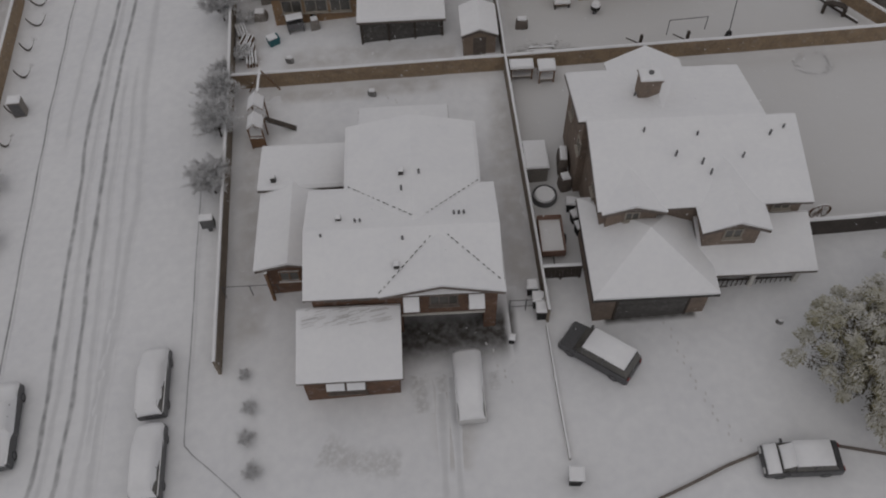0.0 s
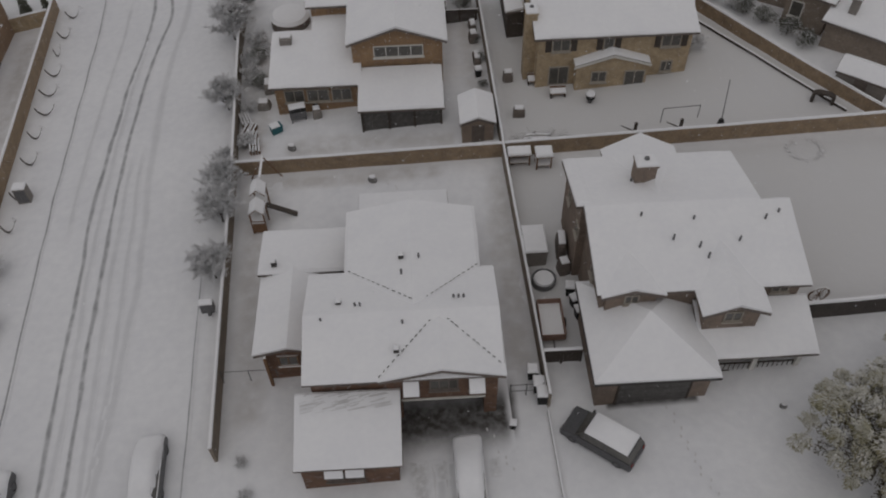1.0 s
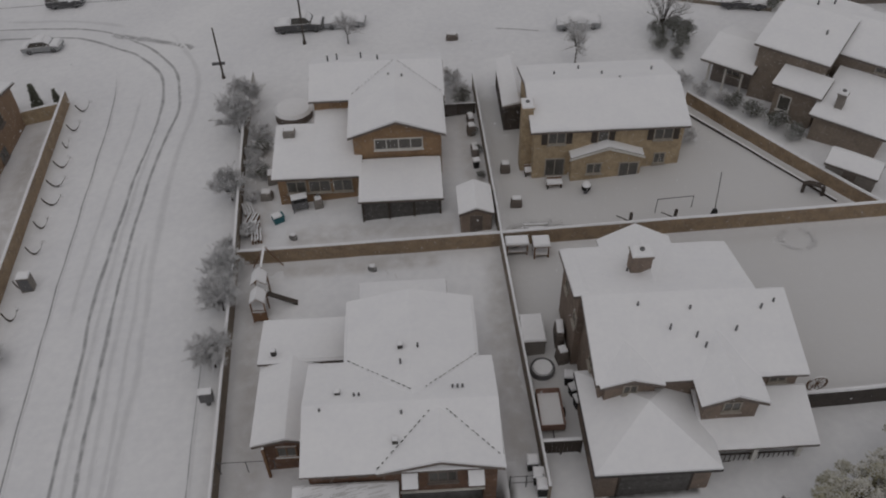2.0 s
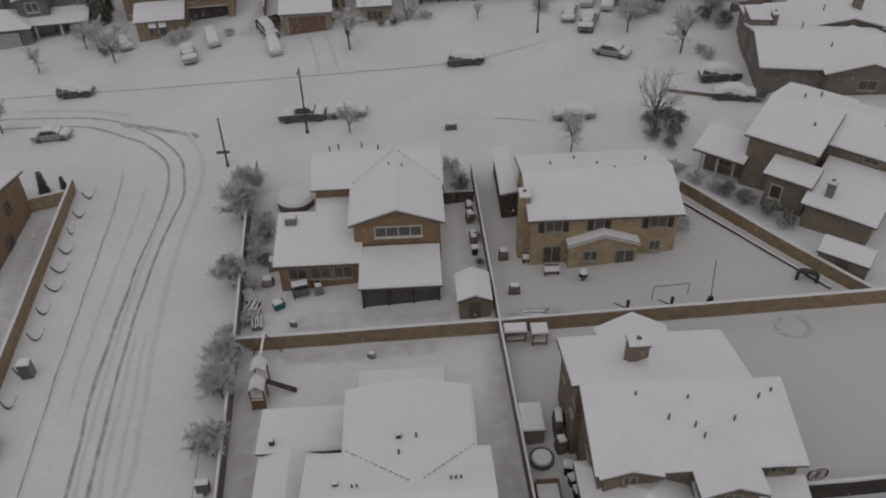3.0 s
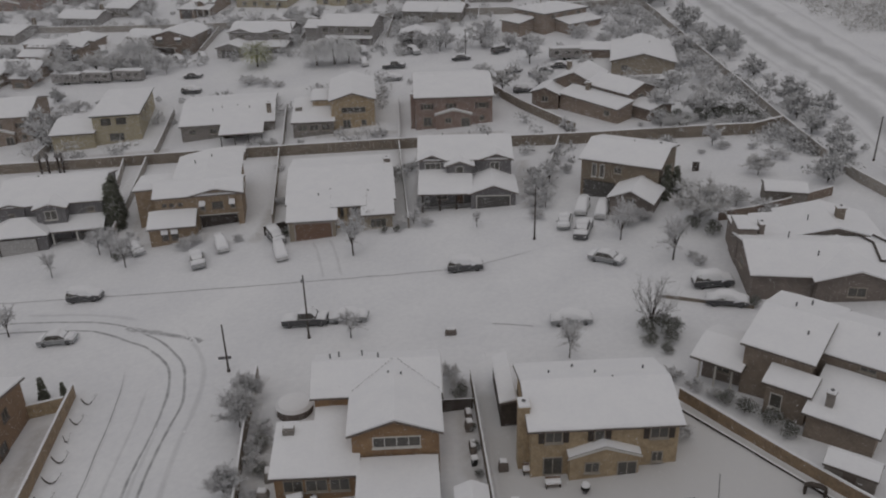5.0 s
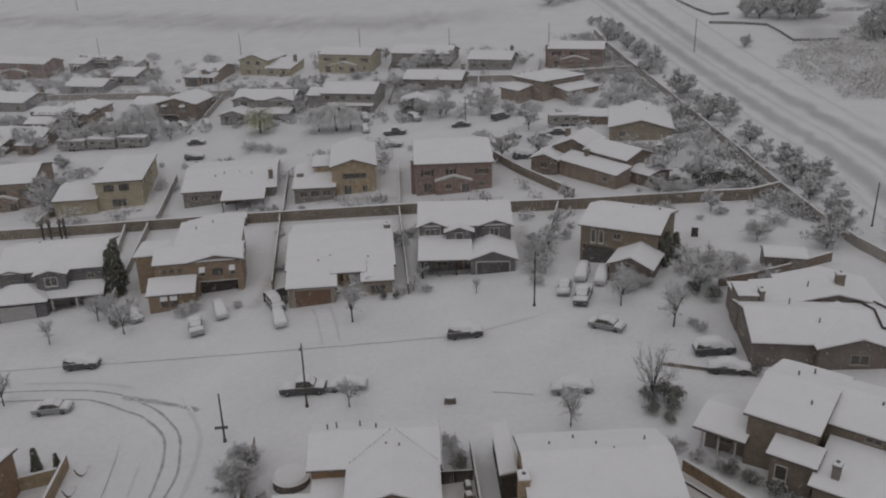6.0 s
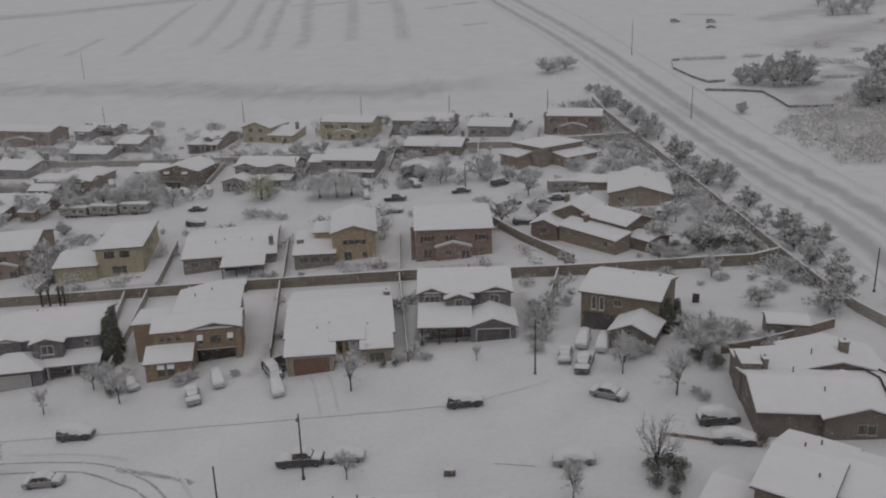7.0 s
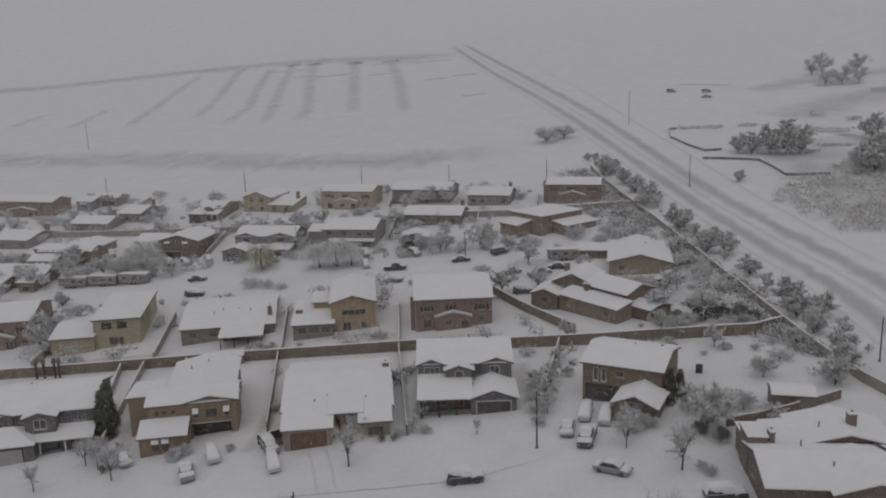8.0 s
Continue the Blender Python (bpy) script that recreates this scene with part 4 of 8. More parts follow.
window(o, "S", 3.9, -7.0, 2.4, 1.4, 1.1, 1)
# Dark door panels stand in for the shaded recess below the upper storey.
garage_door(o, -4.8, -0.2, -0.82, 2.2, GARAGE_DARK, DARKWOOD)
vent(o, 1.0, 5.0, 7.0)
vent(o, 4.6, 7.0, 6.6, 0.5, box=True)

shutter_house(-77.6, 198, 3, PALE_BROWN, "dark brown two-storey house behind the long wall", h=6.2, full=False, back=17)
o = thing("house", -52, 190, "ochre two-storey house with a low snowy side wing", "house", 3)
house_wing(o, -3.0, 6.4, 0.2, 21.0, 6.1, 1.2, "hip", STUCCO_YEL)
house_wing(o, -11.4, -3.0, -0.8, 15.0, 3.0, 0.9, "gx", STUCCO_YEL)
for px in (-0.3, 2.8):
    window(o, "S", px, 0.2, 4.8, 2.0, 1.3, 1, frame=DARKWOOD)
window(o, "S", 1.4, 0.2, 1.4, 3.0, 1.7, 2)
for py in (4.0, 8.5, 12.0):
    window(o, "E", py, 6.4, 4.6, 1.0, 1.4)
low_house(-27, 185, 2, STUCCO_GREY, "grey bungalow with a flat patio roof under snow", w0=-9.2, w1=9.7, d=22.0, split=False, patio=True)
patio_house(-4, 178.2, -1, STUCCO_TAN, "tan-brown house with tall gable and low grey side wing", h=6.2, patio=False, back=19, k=1.16, side=STUCCO_GREY)
shutter_house(18.4, 172, -4, PALE_RED, "red brick two-storey house with a snowy porch roof", h=6.1, k=1.2, full=False, back=20)
o = thing("house", 46, 172, "brown house with two snowy gables among trees", "house", -33)
house_wing(o, -8.2, -0.5, 3.2, 13, 4.6, 1.7, "gy", STUCCO_DARK)
house_wing(o, -11.6, -6.0, -1.2, 6.0, 2.8, 1.0, "gy", STUCCO_DARK)
window(o, "S", -4.4, 3.2, 3.6, 1.5, 1.2)
window(o, "S", -8.8, -1.2, 1.5, 1.4, 1.2)
chimney(o, -7.4, 9.5, 3.5, 6.8, 0.9, 0.9)
o = thing("house", 47.6, 168, "brown house with stepped snowy roofs beside the long wall", "house", -60)
house_wing(o, -6.0, 5.0, 1.5, 9.5, 4.8, 1.4, "gx", STUCCO_DARK)
house_wing(o, -9.2, 6.2, -2.6, 1.5, 2.9, 0.9, "front", PALE_BROWN)
house_wing(o, 5.0, 10.2, 2.0, 8.0, 2.8, 0.6, "gx", STUCCO_DARK)
window(o, "S", -2.0, 1.5, 3.9, 1.4, 0.7)
window(o, "E", 5.0, 5.0, 3.6, 1.5, 1.2)
window(o, "E", 8.0, 5.0, 3.6, 1.2, 1.2)
window(o, "S", 3.5, -2.6, 1.5, 1.4, 1.1)
chimney(o, -4.6, 0.6, 3.0, 5.2, 0.8, 0.8)
o = thing("house", 61, 190, "tan bungalow with a broad snowy gable", "house", -18)
house_wing(o, -4.8, 8.7, 0.0, 21.0, 3.0, 1.7, "gy", PALE_TAN)
house_wing(o, -12.0, -4.8, 13.0, 19.0, 2.5, 0.4, "front", STUCCO_DARK)
window(o, "S", -2.0, 0.0, 1.5, 1.5, 1.2)
vent(o, 3.4, 12.0, 4.4, 0.5, 0.09)

# ---- third and fourth rows ----
two_gable_house(-82, 258, -14, PALE_BROWN, PALE_BROWN, "brown gabled bungalow under snow in a farther row", h=4.4, rear=False, k=1.45, back=16)
o = thing("house", -54.4, 253.2, "dark gabled two-storey house with a low snowy side wing", "house", -17)
house_wing(o, 0.0, 11.8, 0.0, 13.0, 5.4, 1.5, "gy", STUCCO_DARK)
house_wing(o, -8.5, 0.0, 2.0, 11.0, 4.6, 1.3, "gx", STUCCO_DARK)
for px in (2.6, 8.0):
    window(o, "S", px, 0.0, 4.2, 1.6, 1.1, 1)
    awning(o, px, -0.08, 5.0, 1.8, 0.6)
garage_door(o, 1.4, 6.4, 0.0, 2.2)
window(o, "S", 9.2, 0.0, 1.4, 1.6, 1.2)
window(o, "S", -4.0, 2.0, 3.4, 1.5, 1.1)
window(o, "E", 5.0, 11.8, 3.8, 1.2, 1.2)
vent(o, 4.0, 6.0, 6.5, 0.5, 0.09)
o = thing("house", -34.6, 243.2, "grey two-gabled house with a gabled garage under snow", "house", -16)
house_wing(o, 0.0, 17.0, 7.0, 17.5, 5.6, 1.7, "gx", PALE_GREY)
house_wing(o, -0.05, 6.6, 6.6, 12.0, 5.6, 0.9, "gy", PALE_GREY)
house_wing(o, 9.6, 17.05, 6.6, 12.0, 5.6, 0.95, "gy", PALE_GREY)
house_wing(o, -1.2, 6.2, 0.0, 6.6, 2.8, 1.1, "gy", PALE_GREY)
house_wing(o, 11.4, 17.0, 2.6, 6.6, 2.8, 0.7, "front", PALE_GREY)
house_wing(o, 6.2, 11.4, 4.6, 7.0, 2.7, 0.5, "front", PALE_GREY, walls=False)
garage_door(o, 0.0, 5.0, 0.0, 2.2, GARAGE_DARK, OLD_TRIM)
garage_door(o, 12.0, 16.4, 2.6, 2.2, GARAGE_DARK, OLD_TRIM)
for px, py in ((3.2, 6.6), (13.3, 6.6)):
    window(o, "S", px, py, 4.5, 2.0, 1.2, 1)
door(o, 8.6, 7.0)
for px in (4.0, 9.0, 13.0):
    vent(o, px, 12.0, 7.0, 0.5, 0.09)
o = thing("house", -8.2, 242.6, "grey two-storey house with a balcony roof under snow", "house", -17)
house_wing(o, 0.0, 14.6, 0.0, 12.5, 5.6, 1.7, "gx", PALE_GREY)
house_wing(o, -4.6, 0.0, 2.0, 10.5, 4.6, 1.2, "gx", PALE_GREY)
house_wing(o, 2.0, 14.6, -1.6, 0.0, 2.6, 0.35, "front", PALE_GREY, walls=False, over=0.15, snow=0.16)
for px in (2.3, 8.4, 14.3):
    post(o, px, -1.5, 2.5)
for px in (1.8, 6.0, 10.4, 13.2):
    window(o, "S", px, 0.0, 4.3, 1.5, 1.2, 1)
window(o, "S", 4.4, 0.0, 1.2, 2.0, 1.9, 1, name="sliding_door", sill=False)
window(o, "S", 11.0, 0.0, 1.3, 1.8, 1.2, 1)
vent(o, 7.0, 6.4, 7.1, 0.5, 0.09)
low_house(22.8, 251.6, -20, STUCCO_GREY, "long grey bungalow under snow in a farther row", h=3.0, w0=-8.2, w1=8.6, d=10.5, split=False)
o = thing("garage", 16.3, 233.6, "gabled double garage under snow before a grey bungalow", "garage", -10)
house_wing(o, -3.6, 3.6, 0.0, 7.5, 2.7, 1.1, "gy", PALE_GREY)
garage_door(o, -2.6, 2.6, 0.0, 2.2, GARAGE_DARK, OLD_TRIM)
o = thing("house", 50.5, 231, "brown house with a hipped snowy roof", "house", 30)
house_wing(o, -2.0, 13.0, -2.0, 10, 5.0, 1.4, "hip", PALE_BROWN)
house_wing(o, 2.0, 13.5, -7.0, -2.0, 2.7, 0.7, "front", PALE_BROWN)
house_wing(o, -7.0, -2.0, 2.0, 9.0, 2.8, 0.8, "west", PALE_BROWN)
for px in (1, 5, 10):
    window(o, "S", px, -2.0, 3.9, 1.4, 1.0)
window(o, "W", 5.0, -2.0, 4.0, 1.3, 1.0)
shutter_house(-118, 326, -24, PALE_RED, "brown two-storey house in the last row before the field", h=5.6, k=2.0, full=False)
two_gable_house(-90, 326, -24, PALE_GREY, PALE_GREY, "grey gabled house in the last row before the field", h=3.4, rear=False, k=1.2)
low_house(-73.5, 298.8, -20, PALE_GREY, "grey bungalow in the last row before the field", h=3.0, w0=-4.2, w1=4.2, d=13, split=False)
porch_house(-47.6, 287.6, -22, PALE_BROWN, "dark gabled house in the last row before the field", h=4.2, k=0.75, chim=False)
o = thing("house", -35.2, 293.4, "ochre gabled two-storey house in the last row before the field", "house", -24)
house_wing(o, 0.0, 9.8, 0.0, 13.0, 5.0, 1.7, "gy", STUCCO_YEL)
house_wing(o, 9.8, 18.4, -1.0, 9.0, 2.8, 1.7, "front", STUCCO_YEL)
for px in (2.9, 6.6):
    window(o, "S", px, 0.0, 4.0, 1.5, 1.2, 1)
    window(o, "S", px, 0.0, 1.3, 1.5, 1.2, 1)
for px in (11.6, 15.6):
    window(o, "S", px, -1.0, 1.5, 1.5, 1.1, 1)
chimney(o, 17.4, 5.0, 3.0, 6.2, 0.9, 0.9)
shutter_house(-2.2, 280.4, -23, STUCCO_YEL, "ochre two-storey house in the last row before the field", h=5.8, k=1.36, full=False)
low_house(22, 276, -22, STUCCO_GREY, "dark grey house in the last row before the field", h=4.4, w0=-9.5, w1=9.5, d=11, split=False)
low_house(43, 263.4, -22, PALE_GREY, "grey stucco bungalow in the last row before the field", h=3.2, w0=-8, w1=5, d=10, split=False)
shutter_house(64.8, 255.0, -20, PALE_RED, "orange-brown two-storey house at the end of the last row", h=5.6, k=1.25, full=False)

low_house(-84.6, 292.8, -19, PALE_GREY, "grey flat outbuilding between the far rows", h=2.8, w0=-7, w1=6.5, d=9, split=False)
low_house(-106, 284, -22, PALE_GREY, "grey bungalow at the far west end", h=3.0, w0=-8, w1=6, d=14, split=False)
low_house(-92, 240, -16, PALE_BROWN, "brown bungalow at the west end of the third row", h=3.0, w0=-9, w1=8, d=14)


low_house(-124, 266, -22, PALE_BROWN, "brown bungalow at the far west end of a row", h=3.0, w0=-9, w1=9, d=14)
low_house(-100, 200, -12, PALE_BROWN, "brown bungalow at the west end", h=3.2, d=16)

# ---- lot walls ----
yard_wall("wall_west", [(-13.3, 39.1), (-13.2, 64.5), (-13.4, 82), (-13.0, 92)], 1.7, 0.2, "rock wall along the street with a snow cap", GREY_STONE)
yard_wall("wall_cross", [(-13.0, 64.5), (8.2, 61.95), (37.9, 58.6), (58, 56.3)], 1.38, 0.22, "tan rock wall between back yards, snow on top")
yard_wall("wall_middle", [(7.3, 39.3), (8.2, 61.75), (8.25, 62.2), (9.4, 85.3)], 1.5, 0.17, "thin rock wall between two lots", GREY_STONE)
yard_wall("wall_slanting", [(28.4, 77.2), (31.4, 70.9), (34.0, 65.6), (37.5, 58.9)], 1.2, 0.22, "tan rock wall slanting beside the corner lot")
yard_wall("wall_far_street", [(-33.2, 94), (-32.8, 65), (-33.0, 40)], 1.6, 0.22, "rock wall on the street's other side")
yard_wall("wall_east_yard", [(23.6, 42.95), (27.3, 42.6), (32, 42.3), (40, 41.7)], 1.5, 0.25, "dark rock wall closing the side yard", WALL_DARK)
yard_wall("wall_row", [(-90, 184), (-64.8, 179), (-21.5, 170.6), (10.4, 163.4), (28.0, 157.0), (43.0, 152.8), (57.5, 149.4), (68, 146.6), (74.0, 148.0)], 2.0, 0.4, "long rock wall behind the second street", GREY_STONE)
yard_wall("wall_lot", [(-14.4, 136), (-15.3, 169)], 1.6, 0.2, "low wall between second-street lots", GREY_STONE)
yard_wall("wall_lot", [(6.3, 127), (7.4, 163.8)], 1.6, 0.2, "low wall between second-street lots", GREY_STONE)

# ---- kerbs, tyre tracks and the big road ----
def kerb(name, pts, label, dark=True):
    ob = new(name)
    tagged(ob, label, "kerb", kind="structure")
    part("kerb_stone", strip(Shape(), pts, 0.12, 0.035), SNOW, ob)
    side = [(x - 0.14, y) for x, y in pts] if abs(pts[0][0] - pts[-1][0]) < abs(pts[0][1] - pts[-1][1]) else [(x, y - 0.14) for x, y in pts]
    part("gutter_line", strip(Shape(), side, 0.2 if dark else 0.14, 0.03), GUTTER if dark else TRACK_DARK, ob, "dark wet line of the gutter")


kerb("kerb_west", [(-27.6, 27), (-27.7, 41), (-27.9, 52), (-28.1, 62), (-28.0, 79), (-27.9, 88), (-28.2, 94.5), (-28.7, 98.5)], "snowed-over kerb along the tracked street")
kerb("kerb_north", [(-60, 123), (-48.8, 120.7), (-40.8, 119.3), (-26.0, 116.8), (-7.0, 114.0), (10.1, 111.7), (18, 112.6), (24.4, 114.6)], "snowed-over kerb of the cross street")
kerb("kerb_east", [(-9.0, 28.0), (-11.7, 31.0), (-13.6, 33.0), (-14.9, 34.4), (-15.2, 35.6), (-15.2, 42.0), (-15.2, 49.0), (-15.2, 58)], "snowed-over kerb before the brick house", False)
kerb("kerb_south", [(13.4, 96.4), (18.1, 94.4)], "short bare stretch of kerb")
road = new("road")
tagged(road, "street surface with grey tyre tracks in the snow", "road", kind="structure")
TRACKS = (
    ([(-25.9, 24), (-25.3, 28.5), (-24.6, 33), (-24.4, 34.7), (-24.3, 36.4), (-24.3, 39.4), (-24.4, 42.7), (-24.5, 46.2), (-24.6, 49.4), (-24.5, 55.5), (-24.8, 61.2), (-24.5, 68), (-24.2, 73), (-23.8, 79), (-23.1, 85), (-22.8, 89), (-22.8, 92.1), (-23.4, 96.2), (-24.7, 99.1), (-26.4, 101.5), (-28.5, 103.7), (-33.9, 108.0), (-36.3, 109.2), (-40.9, 110.5), (-47.7, 111.8), (-60, 114.4), (-90, 120)], 0.5, TRACK_DARK),
    ([(-25.0, 24), (-24.1, 29), (-23.1, 32.7), (-22.9, 34.8), (-22.7, 36.9), (-22.6, 38.8), (-22.7, 41.6), (-22.8, 45.0), (-23.0, 50.1), (-22.9, 55.2), (-23.0, 61), (-22.9, 67), (-22.7, 73), (-22.4, 77.7), (-22.0, 81.8), (-21.5, 85.5), (-20.9, 89.4), (-21.3, 93.9), (-22.2, 97.7), (-24.0, 101.1), (-26.2, 104.1), (-28.8, 106.7), (-32.1, 109.4), (-36.1, 111.3), (-41.6, 113.0), (-48.6, 114.5), (-60, 117), (-90, 123)], 0.5, TRACK_DARK),
    ([(-21.2, 25), (-20.9, 32.8), (-20.8, 38.9), (-20.5, 44.6), (-20.3, 50.0), (-20.0, 54), (-20.1, 57.4), (-20.4, 65), (-20.5, 73), (-20.2, 80), (-19.2, 92), (-20.3, 99), (-24.0, 107)], 0.9, TRACK),
    ([(-22.6, 25), (-22.0, 33), (-21.6, 36.7), (-21.8, 41.4), (-22.1, 49.9), (-22.2, 57.8), (-22.2, 70)], 0.6, TRACK),
    ([(-25.2, 25), (-24.0, 33), (-23.6, 41), (-23.8, 50), (-24.0, 60), (-23.6, 74.5), (-22.6, 87)], 0.6, TRACK),
    ([(-21.3, 34), (-21.0, 45), (-21.1, 56), (-21.4, 70)], 0.6, TRACK),
    ([(-26.4, 60), (-26.1, 74), (-25.4, 86), (-25.3, 94)], 0.5, TRACK),
    ([(-31, 108.4), (-28.8, 107.0), (-25.0, 105.0), (-22.0, 103.1), (-20.6, 101.8)], 1.3, TRACK_DARK),
    ([(-46, 116.0), (-36, 113.2), (-29.0, 109.6)], 0.8, TRACK),
    ([(-0.2, 38.6), (0.2, 36.0), (0.0, 32.0), (-0.4, 26)], 0.7, TRACK),
    ([(1.0, 38.7), (0.9, 36.0), (0.8, 32.0), (0.5, 26)], 0.6, TRACK),
    ([(-3.8, 114), (-4.6, 122), (-5.5, 127)], 0.6, TRACK),
    ([(-6.2, 114), (-7.0, 122), (-8.0, 127)], 0.6, TRACK),
)
for pts, w, m in TRACKS:
    part("tyre_track", strip(Shape(), pts, w, 0.016), m, road, "grey tyre track pressed into snow")

highway = new("highway")
tagged(highway, "wide through road with slushy wheel lanes", "road", kind="structure")
LANE_A = [(78, 100), (83, 118), (89.4, 143.5), (92.5, 158.4), (94.6, 172), (95.4, 190), (96.6, 214), (97.0, 240), (97.5, 268), (98.6, 310), (99.8, 366), (100.2, 430), (98.8, 492), (97.0, 568), (97.0, 640), (97.3, 720), (98, 800)]
LANE_B = [(91, 100), (95.5, 120), (99.2, 142), (102.2, 161.5), (104.2, 178), (105.4, 200), (105.8, 225), (105.8, 252), (107.4, 294), (109.4, 336), (111.0, 380), (111.4, 440), (111.2, 489), (110.4, 570), (109.5, 670), (109, 800)]
EDGE_C = [(109, 160), (113, 210), (115, 250), (118.0, 305), (122.5, 399), (125.5, 468), (126, 560)]
for pts, w, m in ((LANE_A, 6.4, LANES), (LANE_B, 6.8, LANES), ([(0.5 * (p[0] + q[0]), 0.5 * (p[1] + q[1])) for p, q in zip(LANE_A, LANE_B)], 2.2, TRACK), ([(x - 4.5, y) for x, y in LANE_A], 1.6, TRACK), (EDGE_C, 1.8, TRACK)):
    part("lane", strip(Shape(), pts, w, 0.05), m, highway, "slush-grey wheel lane")

rnd = random.Random(17)
FIELD_ROWS = (
    ([(-166, 540), (-163, 571), (-160, 610)], 7), ([(-126.4, 512), (-125.9, 552), (-124.9, 598), (-126, 670), (-124, 780)], 8),
    ([(-89.0, 515), (-86.2, 575), (-88.4, 680), (-92, 790)], 8), ([(-66, 474), (-65, 503), (-59.4, 541), (-61.8, 622), (-63, 770)], 8),
    ([(-45.6, 466), (-43.9, 518), (-45.1, 640), (-44, 780)], 8), ([(-28.1, 462), (-22.3, 512), (-24.9, 620), (-26, 770)], 9),
    ([(3.4, 468), (5.0, 550), (7.5, 658), (8, 750)], 9), ([(29.5, 448), (33, 520), (36.1, 594), (38, 720)], 9), ([(-212.6, 570), (-204, 620)], 9))
for pts, w in FIELD_ROWS:
    run = strip(Shape(), pts, w * 1.45, 0.04)
    row = structure("field_row", run, FURROW, "broken dark row of brush poking through a snowy field", "field row")
s = strip(Shape(), [(-330, 540), (-240, 494), (-172.9, 453), (-139.5, 434), (-94.7, 411), (-52.8, 383), (-27.3, 364), (-4.1, 354), (18.0, 343), (53.1, 337), (72, 330)], 40, 0.04)
structure("brush_belt", s, BRUSHY, "belt of low brush under snow beyond the houses", "brush")
for pts, w in (([(128, 190), (140, 240), (160, 300)], 42), ([(172, 190), (188, 245), (205, 300)], 54), ([(150, 150), (170, 165), (200, 180)], 40), ([(170, 330), (210, 350), (260, 360)], 40), ([(190, 395), (240, 410), (300, 400)], 34)):
    structure("brush_land", strip(Shape(), pts, w, 0.04), BRUSHY, "snowy brush land beyond the through road", "brush")
s = strip(Shape(), [(-460, 900), (-317, 841), (-233, 818), (-160, 820), (-81, 806), (-30, 792), (20, 752), (86, 706), (105, 700)], 62, 0.04)
structure("far_treeline", s, BRUSHY, "far pale band of brush across the field", "brush")
for pts, w in (([(-24, 662), (8, 656)], 10), ([(16, 634), (34, 632)], 8), ([(52, 572), (68, 572)], 9), ([(64, 486), (79, 485)], 7), ([(170.5, 440), (191, 418)], 5), ([(-40, 674), (-28, 672)], 8), ([(70, 577), (88, 574)], 9), ([(-118, 790), (-88, 786)], 10), ([(50, 680), (86, 676)], 8), ([(-60, 730), (-20, 722)], 9), ([(20, 700), (60, 694)], 9)):
    structure("field_bank", strip(Shape(), pts, w, 0.05), LANES, "short dark bank edge breaking the snowy field", "bank")


THIN_SPOTS = (([(-11.6, 40), (-11.3, 48), (-11.4, 57), (-11.2, 63)], 3.6), ([(6.1, 41), (6.6, 48), (7.2, 56), (7.6, 61)], 3.4), ([(8.6, 43.5), (8.9, 48), (9.4, 55), (9.9, 61)], 2.8), ([(-12, 62.9), (-4, 62.1), (4, 61.3)], 2.2), ([(-9.5, 66.5), (-4, 66.2), (1, 65.4), (5, 64.5)], 4.0), ([(7.2, 66), (7.6, 72), (8.0, 80), (8.6, 86)], 2.6), ([(10.2, 64), (10.8, 70), (10.6, 78)], 2.4), ([(-11.8, 66), (-11.6, 74), (-11.4, 81)], 3.4), ([(-3, 38.4), (2.5, 38.2), (5.5, 38.0)], 2.6), ([(0.6, 38.5), (0.9, 35), (0.6, 30.5)], 3.6), ([(-35, 66), (-35, 78), (-35, 90)], 3.4), ([(12, 67.4), (18, 66.8), (25, 66.2)], 2.4), ([(-17, 129), (-15, 140), (-13, 155), (-12, 166)], 3.5), ([(8.2, 129), (9.4, 142), (11, 160)], 3.0), ([(-9, 177.5), (0, 175.8), (8, 173.5)], 3.6), ([(-64, 185), (-50, 182.5), (-38, 180.5)], 4.0), ([(-32, 175.5), (-22, 174), (-15, 172.5)], 3.6), ([(12, 169), (20, 167.5), (28, 165)], 3.6), ([(-36, 136), (-37, 146), (-38, 158)], 3.0), ([(24.6, 128), (26.0, 138), (28, 150)], 3.6))
for k, (pts, w) in enumerate(THIN_SPOTS):
    structure("thin_snow", strip(Shape(), pts, w, 0.01), THIN, "thin snow with damp gravel showing through", "thin snow")


def yard_sheet(a, b, c, d):
    """Thin wet snow over one yard, a four-cornered sheet draped on the ground."""
    sh, a, b, c, d = Shape(), Vector(a), Vector(b), Vector(c), Vector(d)
    n, m = int((b - a).length / 0.6), int((d - a).length / 0.6)
    at = lambda u, v: a.lerp(b, u).lerp(d.lerp(c, u), v)
    for j in range(m):
        for i in range(n):
            quad = [(i / n, j / m), ((i + 1) / n, j / m), ((i + 1) / n, (j + 1) / m), (i / n, (j + 1) / m)]
            sh.face(*[(*at(*q), drift(*at(*q)) + 0.022) for q in quad])
            sh.uv += quad
    structure("yard_snow", sh, YARD, "thin wet snow lying over a back yard", "yard snow")


